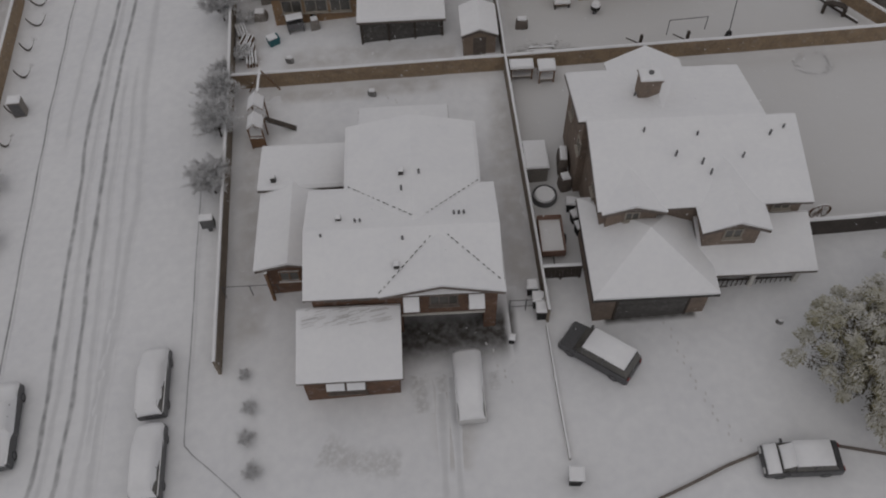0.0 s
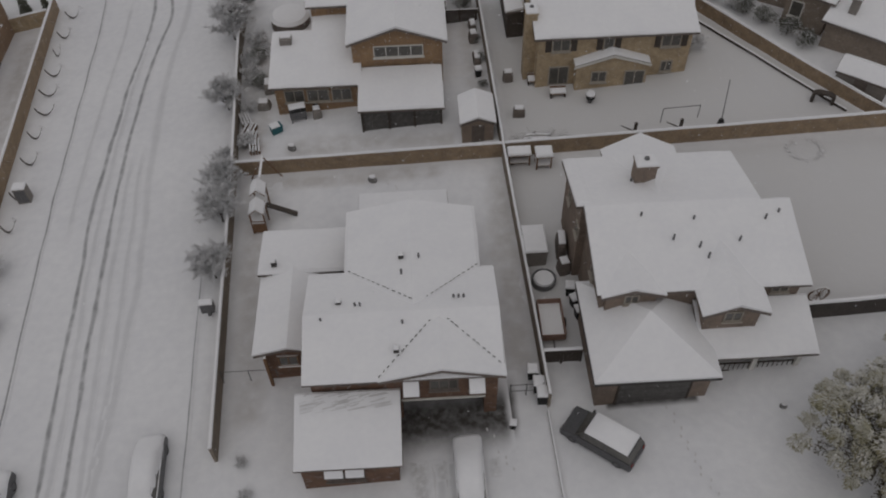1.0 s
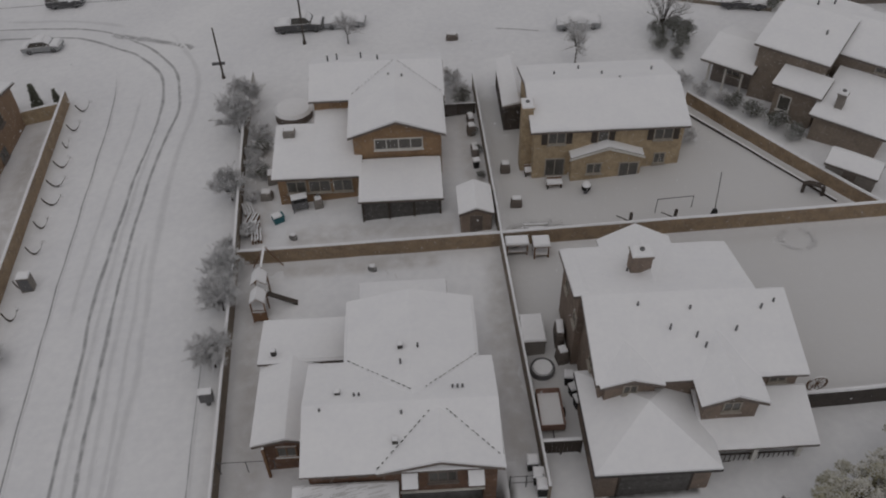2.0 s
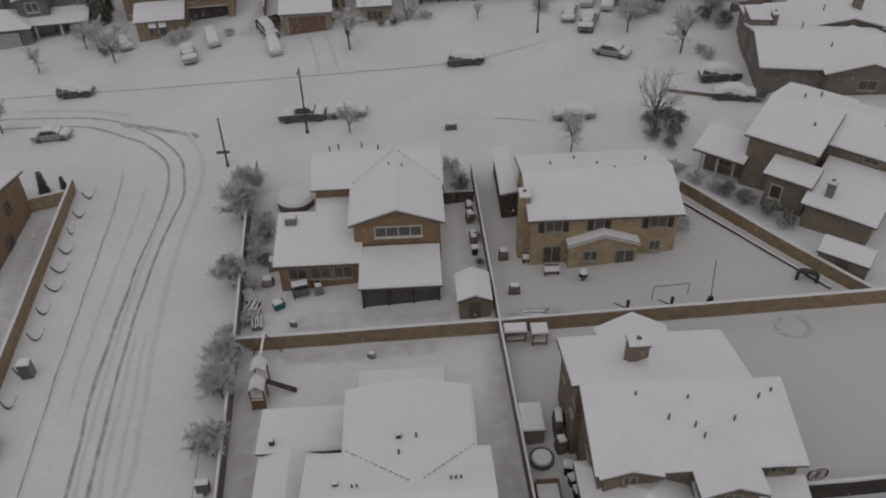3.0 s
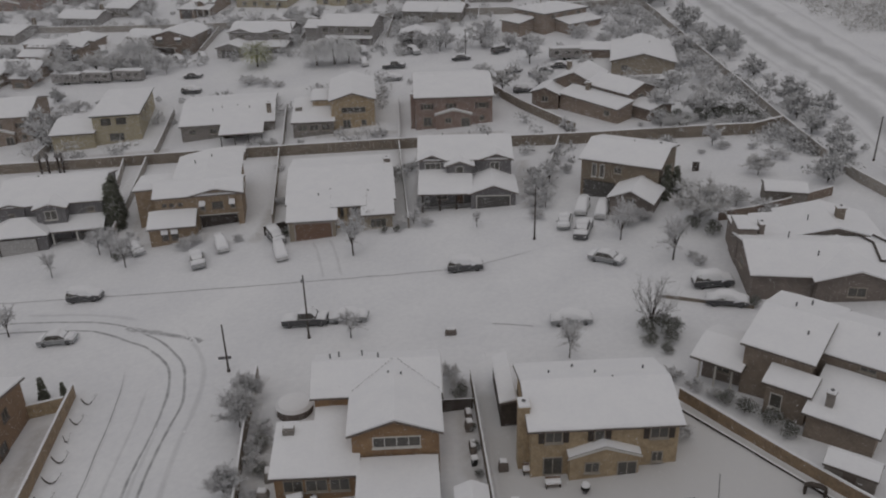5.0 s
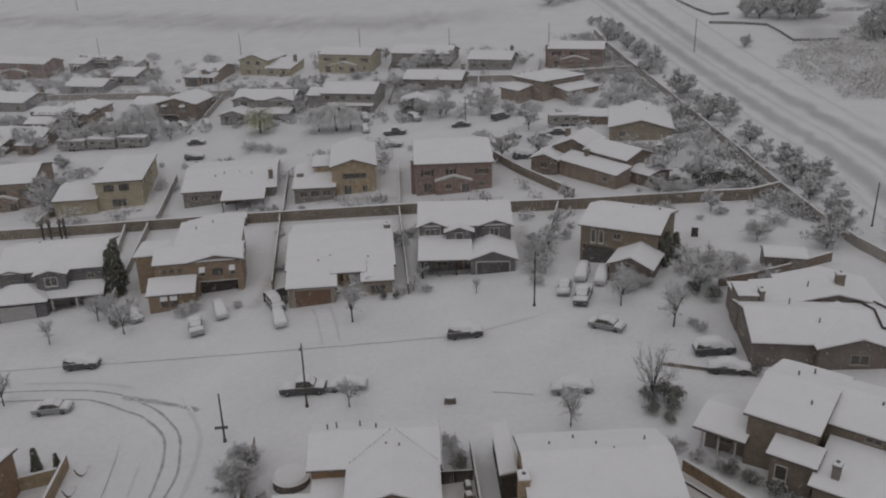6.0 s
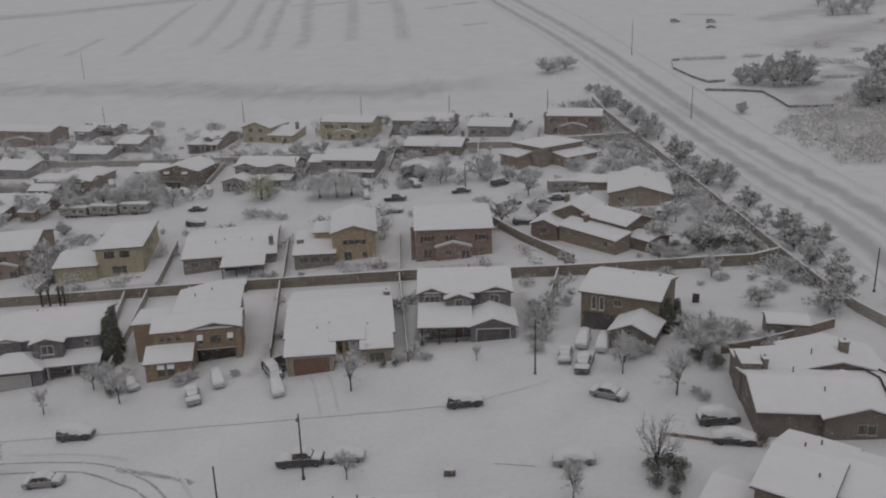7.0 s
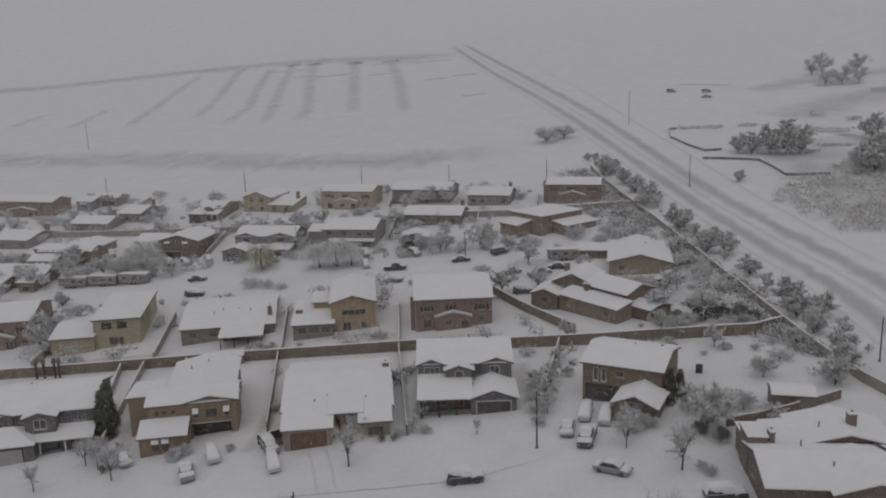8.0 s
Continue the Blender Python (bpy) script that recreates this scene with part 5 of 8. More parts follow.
yard_sheet((8.5, 62.1), (37.3, 59.0), (28.5, 77.0), (9.5, 84.0))
yard_sheet((20.0, 43.2), (62.0, 40.6), (62.0, 55.8), (18.0, 60.7))
yard_sheet((7.6, 43.0), (12.0, 42.8), (18.0, 60.6), (8.3, 61.7))
# Bare ground, coloured extra dark for the shade inside the carport.
structure("bare_patch", strip(Shape(), [(-2.4, 40.3), (1.0, 40.0), (5.6, 39.6)], 5.0, 0.02), BARE, "bare wet concrete darkened for shade at the carport mouth", "bare patch")
structure("bare_patch", strip(Shape(), [(-2.2, 39.8), (1.0, 39.5), (5.0, 39.3)], 4.6, 0.035), CARPORT_DARK, "bare earth painted darker for shade under the carport header", "bare patch")
for pts, w in (([(-1.6, 38.2), (1.5, 37.9), (5.2, 37.6)], 2.6), ([(-0.9, 39.0), (-1.1, 36.6), (-1.0, 34.4)], 1.3), ([(0.5, 38.6), (0.3, 36.8), (0.4, 35.6)], 1.0), ([(3.4, 39.0), (3.6, 37.0), (3.4, 35.2)], 0.9), ([(-7.2, 33.2), (-5.2, 32.2), (-2.4, 31.6)], 2.6)):
    structure("scuffed_snow", strip(Shape(), pts, w, 0.018), SCUFF, "scuffed thin snow on the driveway", "scuffed snow")
structure("bare_patch", strip(Shape(), [(10.6, 38.9), (13.5, 38.7), (16.4, 38.5)], 1.2, 0.02), BARE, "bare damp strip before the garage", "bare patch")


# ---- cars under snow ----
def wheel(car, x, y, r=0.33):
    t = Shape()
    ring = lambda yy, rr: [(x + rr * math.cos(6.2832 * k / 14), yy, r + rr * math.sin(6.2832 * k / 14)) for k in range(14)]
    s = 1 if y > 0 else -1
    t.loft([ring(y - 0.1, r - 0.04), ring(y - 0.08, r), ring(y + 0.08, r), ring(y + 0.1, r - 0.04)])
    ob = part("wheel", t, TYRE, car)
    part("rim", Shape().loft([ring(y + s * 0.101, r * 0.62), ring(y + s * 0.112, r * 0.5)]), STEEL, ob)


KINDS = {
    # length, width, belt height, roof height, nose length, windscreen run, rear run, tail length
    "sedan": (4.7, 1.8, 0.88, 1.42, 1.05, 0.75, 0.6, 0.85),
    "hatch": (4.15, 1.72, 0.92, 1.45, 0.85, 0.75, 0.35, 0.3),
    "suv": (4.7, 1.85, 1.05, 1.75, 1.0, 0.65, 0.3, 0.05),
    "van": (4.6, 1.72, 1.0, 1.65, 0.75, 0.9, 0.25, 0.05),
    "pickup": (5.6, 1.95, 1.08, 1.82, 1.25, 0.6, 0.2, 2.0),
}


def car(x, y, yaw, kind, paint, label, group="", cover=1.0):
    """A parked car with its nose along +x of its own frame."""
    L, W, zb, zr, nose, ws, rs, tail = KINDS[kind]
    o = thing("car", x, y, label, "car", yaw, group)
    slope = math.degrees(math.atan(SX * math.cos(radians(yaw)) + SY * math.sin(radians(yaw))))
    cross = math.degrees(math.atan(-SX * math.sin(radians(yaw)) + SY * math.cos(radians(yaw))))
    o.matrix_basis = pose(x, y, land(x, y), 0, 0, yaw) @ pose(0, 0, 0, cross, -slope, 0)
    f, r = L / 2, -L / 2
    body = [(r, 0.42), (r + 0.06, 0.28), (f - 0.1, 0.28), (f, 0.42), (f - 0.04, 0.66), (f - 0.14, zb - 0.14), (f - nose, zb), (r + tail, zb), (r + 0.08, zb - 0.06), (r, zb - 0.25)]
    s = Shape()
    rings = []
    for yy, q in ((-W / 2, 0.965), (-W / 2 + 0.07, 1.0), (W / 2 - 0.07, 1.0), (W / 2, 0.965)):
        rings.append([(px * q, yy, 0.28 + (pz - 0.28) * (0.5 + q / 2)) for px, pz in body])
    part("body", s.loft(rings[::-1]), paint, o)
    cx0, cx1 = r + tail + 0.02, f - nose
    cab = [(cx0, zb - 0.02), (cx1, zb - 0.02), (cx1 - ws, zr), (cx0 + rs, zr)]
    inn = 0.16
    part("cabin", Shape().loft([[(px, yy if pz < zr - 0.1 else yy * (1 - inn / (W / 2)), pz) for px, pz in cab] for yy in (W / 2 - 0.06, -W / 2 + 0.06)]), GLASS, o, "dark car windows")
    ft, fb = zr + 0.004, zr - 0.1
    part("roof_panel", Shape().loft([[(px, yy, pz) for px, pz in ((cx0 + rs - 0.1, fb), (cx1 - ws + 0.12, fb), (cx1 - ws - 0.02, ft), (cx0 + rs + 0.02, ft))] for yy in (W / 2 - inn - 0.03, -W / 2 + inn + 0.03)]), paint, o)
    for px in (cx1 - ws * 0.5 - 0.3, (cx0 + cx1 - ws + rs) / 2):
        for sg in (-1, 1):
            a, b = (px, sg * (W / 2 - 0.052), zb - 0.02), (px - 0.05, sg * (W / 2 - inn - 0.03), zr - 0.02)
            part("pillar", Shape().tube(a, b, 0.035, 0.035, 4), paint, o)
    for wx in (f - 0.85, r + 0.9):
        for sg in (-1, 1):
            wheel(o, wx, sg * (W / 2 - 0.1))
    for sg in (-1, 1):
        part("headlight", Shape().box(f - 0.1, f + 0.012, sg * (W / 2 - 0.3) - 0.17, sg * (W / 2 - 0.3) + 0.17, 0.56, 0.7), LAMP_CLEAR, o)
        if cover > 1.35:
            continue
        part("tail_light", Shape().box(r - 0.012, r + 0.06, sg * (W / 2 - 0.22) - 0.12, sg * (W / 2 - 0.22) + 0.12, zb - 0.34, zb - 0.14), LAMP_RED, o)
        part("mirror", Shape().box(cx1 - 0.35, cx1 - 0.22, sg * (W / 2 + 0.08) - 0.1, sg * (W / 2 + 0.08) + 0.1, zb, zb + 0.14), paint, o)
    # snow follows the top line of the car
    t = 0.14 * cover

    def blanket(name, line, half, thick):
        rings = []
        for q, up in ((-1.0, 0.01), (-0.9, 0.8), (-0.4, 1.0), (0.0, 1.05), (0.4, 1.0), (0.9, 0.8), (1.0, 0.01)):
            rings.append([(px, -q * half, pz + 0.006) for px, pz in line] + [(px + (0.05 if k == 0 else -0.05 if k == len(line) - 1 else 0), -q * half, pz + 0.012 + thick * up) for k, (px, pz) in reversed(list(enumerate(line)))])
        b = Shape().loft(rings)
        b.smooth = True
        part(name, b, ROOF_SNOW, o, "snow lying on the car")

    if cover > 1.35:
        line = [(r + 0.03, zb - 0.06), (r + max(tail, 0.12), zb + 0.03), (cx0 + rs, zr), ((cx0 + cx1) / 2, zr + 0.04), (cx1 - ws, zr), (cx1 - 0.1, zb + 0.08), (f - nose * 0.5, zb), (f - 0.06, zb - 0.16)]
        rings = []
        for q, up, drop in ((-1.03, 0.0, 0.42), (-1.0, 0.25, 0.16), (-0.86, 0.75, 0.06), (-0.6, 1.0, 0.01), (-0.3, 1.12, 0.0), (0.3, 1.12, 0.0), (0.6, 1.0, 0.01), (0.86, 0.75, 0.06), (1.0, 0.25, 0.16), (1.03, 0.0, 0.42)):
            rings.append([(px * (1.01 if abs(q) > 0.9 else 1.0), -q * W / 2 * (1 if pz < zb + 0.2 else 0.86) * (1 - 0.2 * abs(px / f) ** 6), zb - 0.1 + (pz - zb + 0.1) * (1 - drop) + 0.012 + 0.2 * up) for px, pz in line] + [(px * 0.98, -q * W / 2 * 0.97 * (1 - 0.2 * abs(px / f) ** 6), zb - 0.3) for px, pz in reversed(line)])
        b = Shape().loft(rings)
        b.smooth = True
        part("snow_blanket", b, ROOF_SNOW, o, "deep snow over the whole car")
        return o
    blanket("roof_snow", [(cx1 - ws + 0.06, zr + 0.004), ((cx0 + cx1) / 2, zr + 0.03), (cx0 + rs - 0.04, zr + 0.004)][::-1], W / 2 - inn + 0.03, t * 1.2)
    if cover > 0.5:
        blanket("bonnet_snow", [(f - nose - 0.02, zb + 0.01), (f - nose * 0.5, zb - 0.04), (f - 0.15, zb - 0.13)], W / 2 - 0.03, t)
    if cover > 0.6:
        blanket("windscreen_snow", [(cx1 - ws - 0.02, zr), (cx1 - 0.1, zb + 0.08)], W / 2 - 0.2, t * 0.7)
    if tail > 0.5:
        blanket("tail_snow", [(r + 0.08, zb - 0.05), (r + tail, zb + 0.01)], W / 2 - 0.05, t * 1.1)
        blanket("rear_window_snow", [(r + tail + 0.05, zb + 0.06), (cx0 + rs, zr)], W / 2 - 0.2, t * 0.6)
    return o


STREET = "cars parked along the streets"
for x, y, yaw, kind, paint, label, cover in (
    (1.95, 35.5, 87, "van", WHITE, "silver minivan buried in snow on the driveway", 1.6),
    (9.85, 36.4, 137, "suv", CHARCOAL, "dark grey minivan with snowy roof, parked askew", 0.48),
    (18.95, 28.35, 174, "hatch", CHARCOAL, "dark hatchback with snowy roof and bonnet, by the planting edge", 0.9),
    (-17.2, 38.8, 90, "van", BLACK, "dark estate car under thick snow at the kerb", 1.5),
    (-17.1, 33.7, 90, "van", BLACK, "dark estate car under thick snow at the kerb", 1.5),
    (-26.6, 37.4, 92, "pickup", BLACK, "dark pickup under thick snow across the street", 1.5),
    (-38.4, 118.2, -8, "suv", BLACK, "dark car under deep snow by the far kerb", 1.4),
    (-38.8, 107.0, -6, "sedan", SILVER, "grey saloon with snowy bonnet near the street corner", 1.2),
    (-8.1, 102.6, -10, "pickup", BLACK, "black pickup with snowy roof beside a street lamp", 1.0),
    (-2.9, 101.9, -10, "sedan", SILVER, "silver saloon buried in snow behind the pickup", 1.6),
    (22.2, 93.8, -10, "sedan", SILVER, "grey saloon buried in snow on the near side", 1.5),
    (12.5, 110.9, -6, "suv", BLACK, "dark estate car under deep snow at the far kerb", 1.4),
    (30.4, 107.4, -42, "sedan", SILVER, "silver saloon parked askew in the street bend", 0.9),
    (40.2, 97.4, -8, "suv", BLACK, "dark estate car under thick snow by the brick bungalow", 1.45),
    (40.0, 92.8, -24, "sedan", BLACK, "dark saloon under thick snow by the bungalow", 1.4),
    (-13.4, 129.2, -70, "suv", BLACK, "dark car under snow beside the bungalow", 1.2),
    (-12.4, 123.4, -80, "van", WHITE, "white van under snow on the driveway", 1.4),
    (-24.4, 125.2, -78, "pickup", SILVER, "silver pickup with snowy cab on the driveway", 1.0),
    (-21.5, 129.3, -76, "van", WHITE, "white van under snow on the driveway", 1.4),
    (28.2, 120.4, -110, "sedan", SILVER, "silver saloon under snow among parked cars", 1.2),
    (29.9, 116.8, -115, "pickup", BLACK, "dark jeep under snow among parked cars", 1.0),
    (31.8, 124.2, -115, "van", WHITE, "white van under snow among parked cars", 1.4),
    (34.1, 122.0, -115, "van", WHITE, "white van under snow by the garage", 1.4),
    (-34.9, 132.5, -60, "sedan", SILVER, "silver car under snow beside the low room", 1.0),
    (-40.4, 230.0, -14, "sedan", BLACK, "dark car on a farther street under snow", 1.2),
    (-39.1, 218.2, -14, "suv", BLACK, "dark car on a farther street under snow", 1.4),
    (10.1, 217.4, -14, "pickup", BLACK, "dark pickup on a farther street under snow", 1.0),
    (9.1, 208.4, -14, "sedan", SILVER, "grey car on a farther street under snow", 1.4),
    (26.6, 216.9, -10, "sedan", BLACK, "dark car on a farther street under snow", 1.3),
    (2.9, 222.9, -84, "van", WHITE, "white van on a farther driveway under snow", 1.2),
    (3.2, 232.2, -84, "van", SILVER, "grey van on a farther driveway under snow", 1.2),
    (-70, 262, -70, "suv", SILVER, "grey car on a far driveway under snow", 1.2),
    (-40, 246, -70, "sedan", WHITE, "white car on a far driveway under snow", 1.2),
    (36.7, 218.7, 20, "suv", BLACK, "dark car among frosted trees under snow", 1.3),
    (36.4, 202.4, 8, "sedan", BLACK, "dark saloon among frosted trees under snow", 1.2),
    (42.3, 198.4, 12, "pickup", SILVER, "grey pickup among frosted trees under snow", 1.3),
    (47.5, 201.6, -20, "sedan", BLACK, "dark saloon in a back-row yard under snow", 1.2),
    (36.3, 188.0, -14, "suv", BLACK, "dark car beside a back-row yard under snow", 1.4),
    (15.8, 226.9, -70, "suv", SILVER, "grey car on a farther driveway under snow", 1.3),
    (-50.9, 247.0, -60, "suv", WHITE, "white car beside a dark farther house under snow", 1.3),
    (-46.2, 245.2, -60, "van", WHITE, "white van beside a dark farther house under snow", 1.3),
    (159.9, 418.9, -40, "suv", SILVER, "grey car under snow out on the far field", 1.0),
    (173.0, 407.4, -40, "van", SILVER, "grey car under snow out on the far field", 1.0),
    (167.1, 393.7, -40, "sedan", SILVER, "grey car under snow out on the far field", 1.0),
    (64.4, 180.6, -16, "sedan", BLACK, "dark car in a back yard under snow", 1.3),
    (67.2, 183.0, -16, "pickup", SILVER, "grey pickup in a back yard under snow", 1.3),
):
    car(x, y, yaw, kind, paint, label, STREET if kind else "", cover)


# ---- poles ----
def street_pole(x, y, h, label, arm=0.0, name="street_lamp"):
    o = thing(name, x, y, label, "street lamp" if arm else "pole")
    part("pole", Shape().tube((0, 0, -0.4), (0, 0, h), 0.13, 0.08, 8), POLE, o)
    part("base", Shape().disc(0, 0, -0.1, 0.35, 0.22, 8, 0.16), POLE, o)
    if arm:
        part("arm", Shape().tube((0, 0, h - 0.15), (0, -arm, h + 0.15), 0.05, 0.04, 6), STEEL, o)
        part("lamp_head", Shape().box(-0.14, 0.14, -arm - 0.5, -arm, h + 0.08, h + 0.22), STEEL, o)
    return o


street_pole(-7.7, 99.2, 8.2, "tall dark street lamp beside a black pickup", 1.4)
street_pole(23.0, 117.0, 8.0, "tall dark street lamp before the brown house", 1.4)
o = street_pole(-16.5, 94.4, 6.0, "dark street-corner pole with a small sign", 0, "sign_pole")
part("sign_plate", Shape().box(-0.9, 0.5, -0.03, 0.03, 1.6, 1.95), STEEL, o)
street_pole(-15.7, 246.8, 6.0, "thin pole on a farther street", 0, "utility_pole")
street_pole(28.0, 219.8, 6.5, "thin pole on a farther street", 0, "utility_pole")
street_pole(-130, 453.8, 13, "tall thin pole at the field", 0, "utility_pole")
street_pole(117.1, 356.5, 14, "tall pole beside the through road", 0, "utility_pole")
street_pole(102, 256.4, 9.5, "pole beside the through road", 0, "utility_pole")
street_pole(78.5, 127.6, 7.0, "pole near the boundary wall", 0, "utility_pole")
for px, py in ((-92, 342), (-38, 322), (4, 306), (33, 292), (64, 282)):
    street_pole(px, py, 7.5, "thin pole behind the last row of houses", 0, "utility_pole")


# ---- trees and shrubs ----
def twigs(s, rnd, c, n, spread_r, size, flat=0.8, droop=0.0, caps=None):
    """Many thin crossed slivers round a centre; those on top of the clump go into caps, if given."""
    for _ in range(n):
        while True:
            p = Vector((rnd.uniform(-1, 1), rnd.uniform(-1, 1), rnd.uniform(-1, 1)))
            if p.length < 1:
                break
        q = Vector(c) + Vector((p.x, p.y, p.z * flat)) * spread_r
        d = (p * 0.7 + Vector((rnd.gauss(0, 0.5), rnd.gauss(0, 0.5), rnd.gauss(0.15 - droop, 0.5)))).normalized() * size * rnd.uniform(0.6, 1.4)
        w = d.orthogonal().normalized() * size * rnd.uniform(0.10, 0.2)
        w.rotate(Matrix.Rotation(rnd.uniform(0, 6.28), 3, d.normalized()))
        (caps if caps is not None and p.z + rnd.gauss(0, 0.15) > 0.12 else s).face(q - w * 0.6, q + w * 0.6, q + d + w, q + d - w)


def leafy_tree(name, label, h, r, trunk_h, leaf, seed, n_limbs=7, per=110, size=0.3, category="tree", clump=0.42, flat=0.8, snow=POWDER):
    """A tapered trunk, forking limbs, and a ragged crown of small slivers."""
    rnd = random.Random(seed)
    o = new(name)
    tagged(o, label, category)
    t = Shape().tube((0, 0, -0.3), (0.05, 0.02, trunk_h), 0.05 * h * 0.55, 0.03 * h * 0.55, 8)
    crown = Shape()
    caps = Shape() if snow else None
    for k in range(n_limbs):
        a, tilt = 6.2832 * k / n_limbs + rnd.uniform(-0.4, 0.4), rnd.uniform(0.15, 1.0)
        reach = r * rnd.uniform(0.6, 0.95) * math.sqrt(tilt)
        tip = Vector((math.cos(a) * reach, math.sin(a) * reach, trunk_h + (h - trunk_h) * (1.02 - 0.62 * tilt * rnd.uniform(0.7, 1.1))))
        mid = Vector((tip.x * 0.45, tip.y * 0.45, trunk_h + (tip.z - trunk_h) * 0.6))
        root = Vector((0.05, 0.02, trunk_h * rnd.uniform(0.7, 1.0)))
        t.tube(root, mid, 0.016 * h, 0.011 * h, 5).tube(mid, tip, 0.011 * h, 0.004 * h, 5)
        for _ in range(3):
            b = mid + Vector((rnd.gauss(0, 0.3), rnd.gauss(0, 0.3), rnd.uniform(0.0, 0.4))) * r * 0.8
            t.tube(mid.lerp(tip, rnd.uniform(0, 0.6)), b, 0.006 * h, 0.002 * h, 4)
            twigs(crown, rnd, b, per // 2, r * clump * rnd.uniform(0.6, 1.1), size, flat, 0.0, caps)
        twigs(crown, rnd, tip, per, r * clump * rnd.uniform(0.7, 1.2), size, flat, 0.0, caps)
        twigs(crown, rnd, mid.lerp(tip, 0.55), per, r * clump * rnd.uniform(0.7, 1.2), size, flat, 0.0, caps)
    part("trunk", t, BARK, o)
    tagged(part("crown", crown, leaf, o), kind="stuff")
    if snow:
        tagged(part("crown_snow", caps, snow, o), kind="stuff")
    return o


def laden_tree(name, label, h, r, trunk_h, leaf, snow, seed, clumps=54, per=440):
    """A broad evergreen: forking limbs carry separate bowed leaf clumps, white on top and olive beneath, round inner
    leaves coloured dark for shade.
    """
    rnd = random.Random(seed)
    o = new(name)
    tagged(o, label, "tree")
    t = Shape().tube((0, 0, -0.3), (0.05, 0.02, trunk_h), 0.035 * h, 0.022 * h, 8)
    crown, caps, heart = Shape(), Shape(), Shape()
    bulge = [rnd.uniform(0.74, 1.14) for _ in range(11)]

    def sliver(s, p, way, wide):
        w = way.cross(Vector((rnd.gauss(0, 0.5), rnd.gauss(0, 0.5), 1))).normalized() * wide
        s.face(p - w * 0.6, p + w * 0.6, p + way + w, p + way - w)

    for k in range(clumps):
        a = 2.39996 * k + rnd.uniform(-0.2, 0.2)
        f = a / 6.2832 * 11 % 11
        wide = bulge[int(f)] * (1 - f % 1) + bulge[(int(f) + 1) % 11] * (f % 1)
        q = math.sqrt((k + 0.5) / clumps)
        reach = r * wide * q * rnd.uniform(0.86, 1.0)
        top = trunk_h + (h - trunk_h) * math.sqrt(max(0.0, 1 - 0.95 * q * q)) * rnd.uniform(0.7, 1.0)
        c = Vector((math.cos(a) * reach, math.sin(a) * reach, top))
        mid = Vector((c.x * 0.5, c.y * 0.5, trunk_h + (c.z - trunk_h) * 0.55))
        t.tube((0.05, 0.02, trunk_h * 0.9), mid, 0.014 * h, 0.009 * h, 5).tube(mid, c, 0.009 * h, 0.003 * h, 5)
        out = Vector((math.cos(a), math.sin(a), 0))
        size = r * rnd.uniform(0.1, 0.19)
        # three to five sprays to a clump, each an arched tuft
        for _ in range(rnd.randint(3, 5)):
            turn = rnd.uniform(-1.3, 1.3)
            lean = Vector((math.cos(a + turn), math.sin(a + turn), 0))
            core, fat = c + lean * size * rnd.uniform(0.1, 0.75) + Vector((0, 0, rnd.gauss(0, 0.12) * size)), size * rnd.uniform(0.4, 0.68)
            for _ in range(per // 4):
                d = Vector((rnd.gauss(0, 1), rnd.gauss(0, 1), rnd.gauss(0.2, 0.8))).normalized()
                drop = max(0.0, d.dot(lean)) * fat * 0.75
                p = core + Vector((d.x, d.y, d.z * 0.7)) * fat * rnd.uniform(0.6, 1.05) - Vector((0, 0, drop))
                way = (d * 0.6 + lean * 0.6 + Vector((rnd.gauss(0, 0.3), rnd.gauss(0, 0.3), rnd.gauss(-0.4, 0.3)))).normalized() * rnd.uniform(0.06, 0.15)
                sliver(caps if d.z + rnd.gauss(0, 0.22) > 0.12 else crown, p, way * 1.5, rnd.uniform(0.014, 0.03))
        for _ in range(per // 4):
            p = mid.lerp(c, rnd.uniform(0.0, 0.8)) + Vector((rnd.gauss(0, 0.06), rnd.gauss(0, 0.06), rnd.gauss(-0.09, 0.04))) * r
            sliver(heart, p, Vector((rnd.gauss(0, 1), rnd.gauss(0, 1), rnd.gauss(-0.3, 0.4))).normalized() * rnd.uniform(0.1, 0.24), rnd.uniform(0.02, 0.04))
    part("trunk", t, BARK, o)
    tagged(part("crown", crown, leaf, o), kind="stuff")
    tagged(part("inner_crown", heart, CROWN_SHADE, o), kind="stuff")
    tagged(part("crown_snow", caps, snow, o), kind="stuff")
    return o


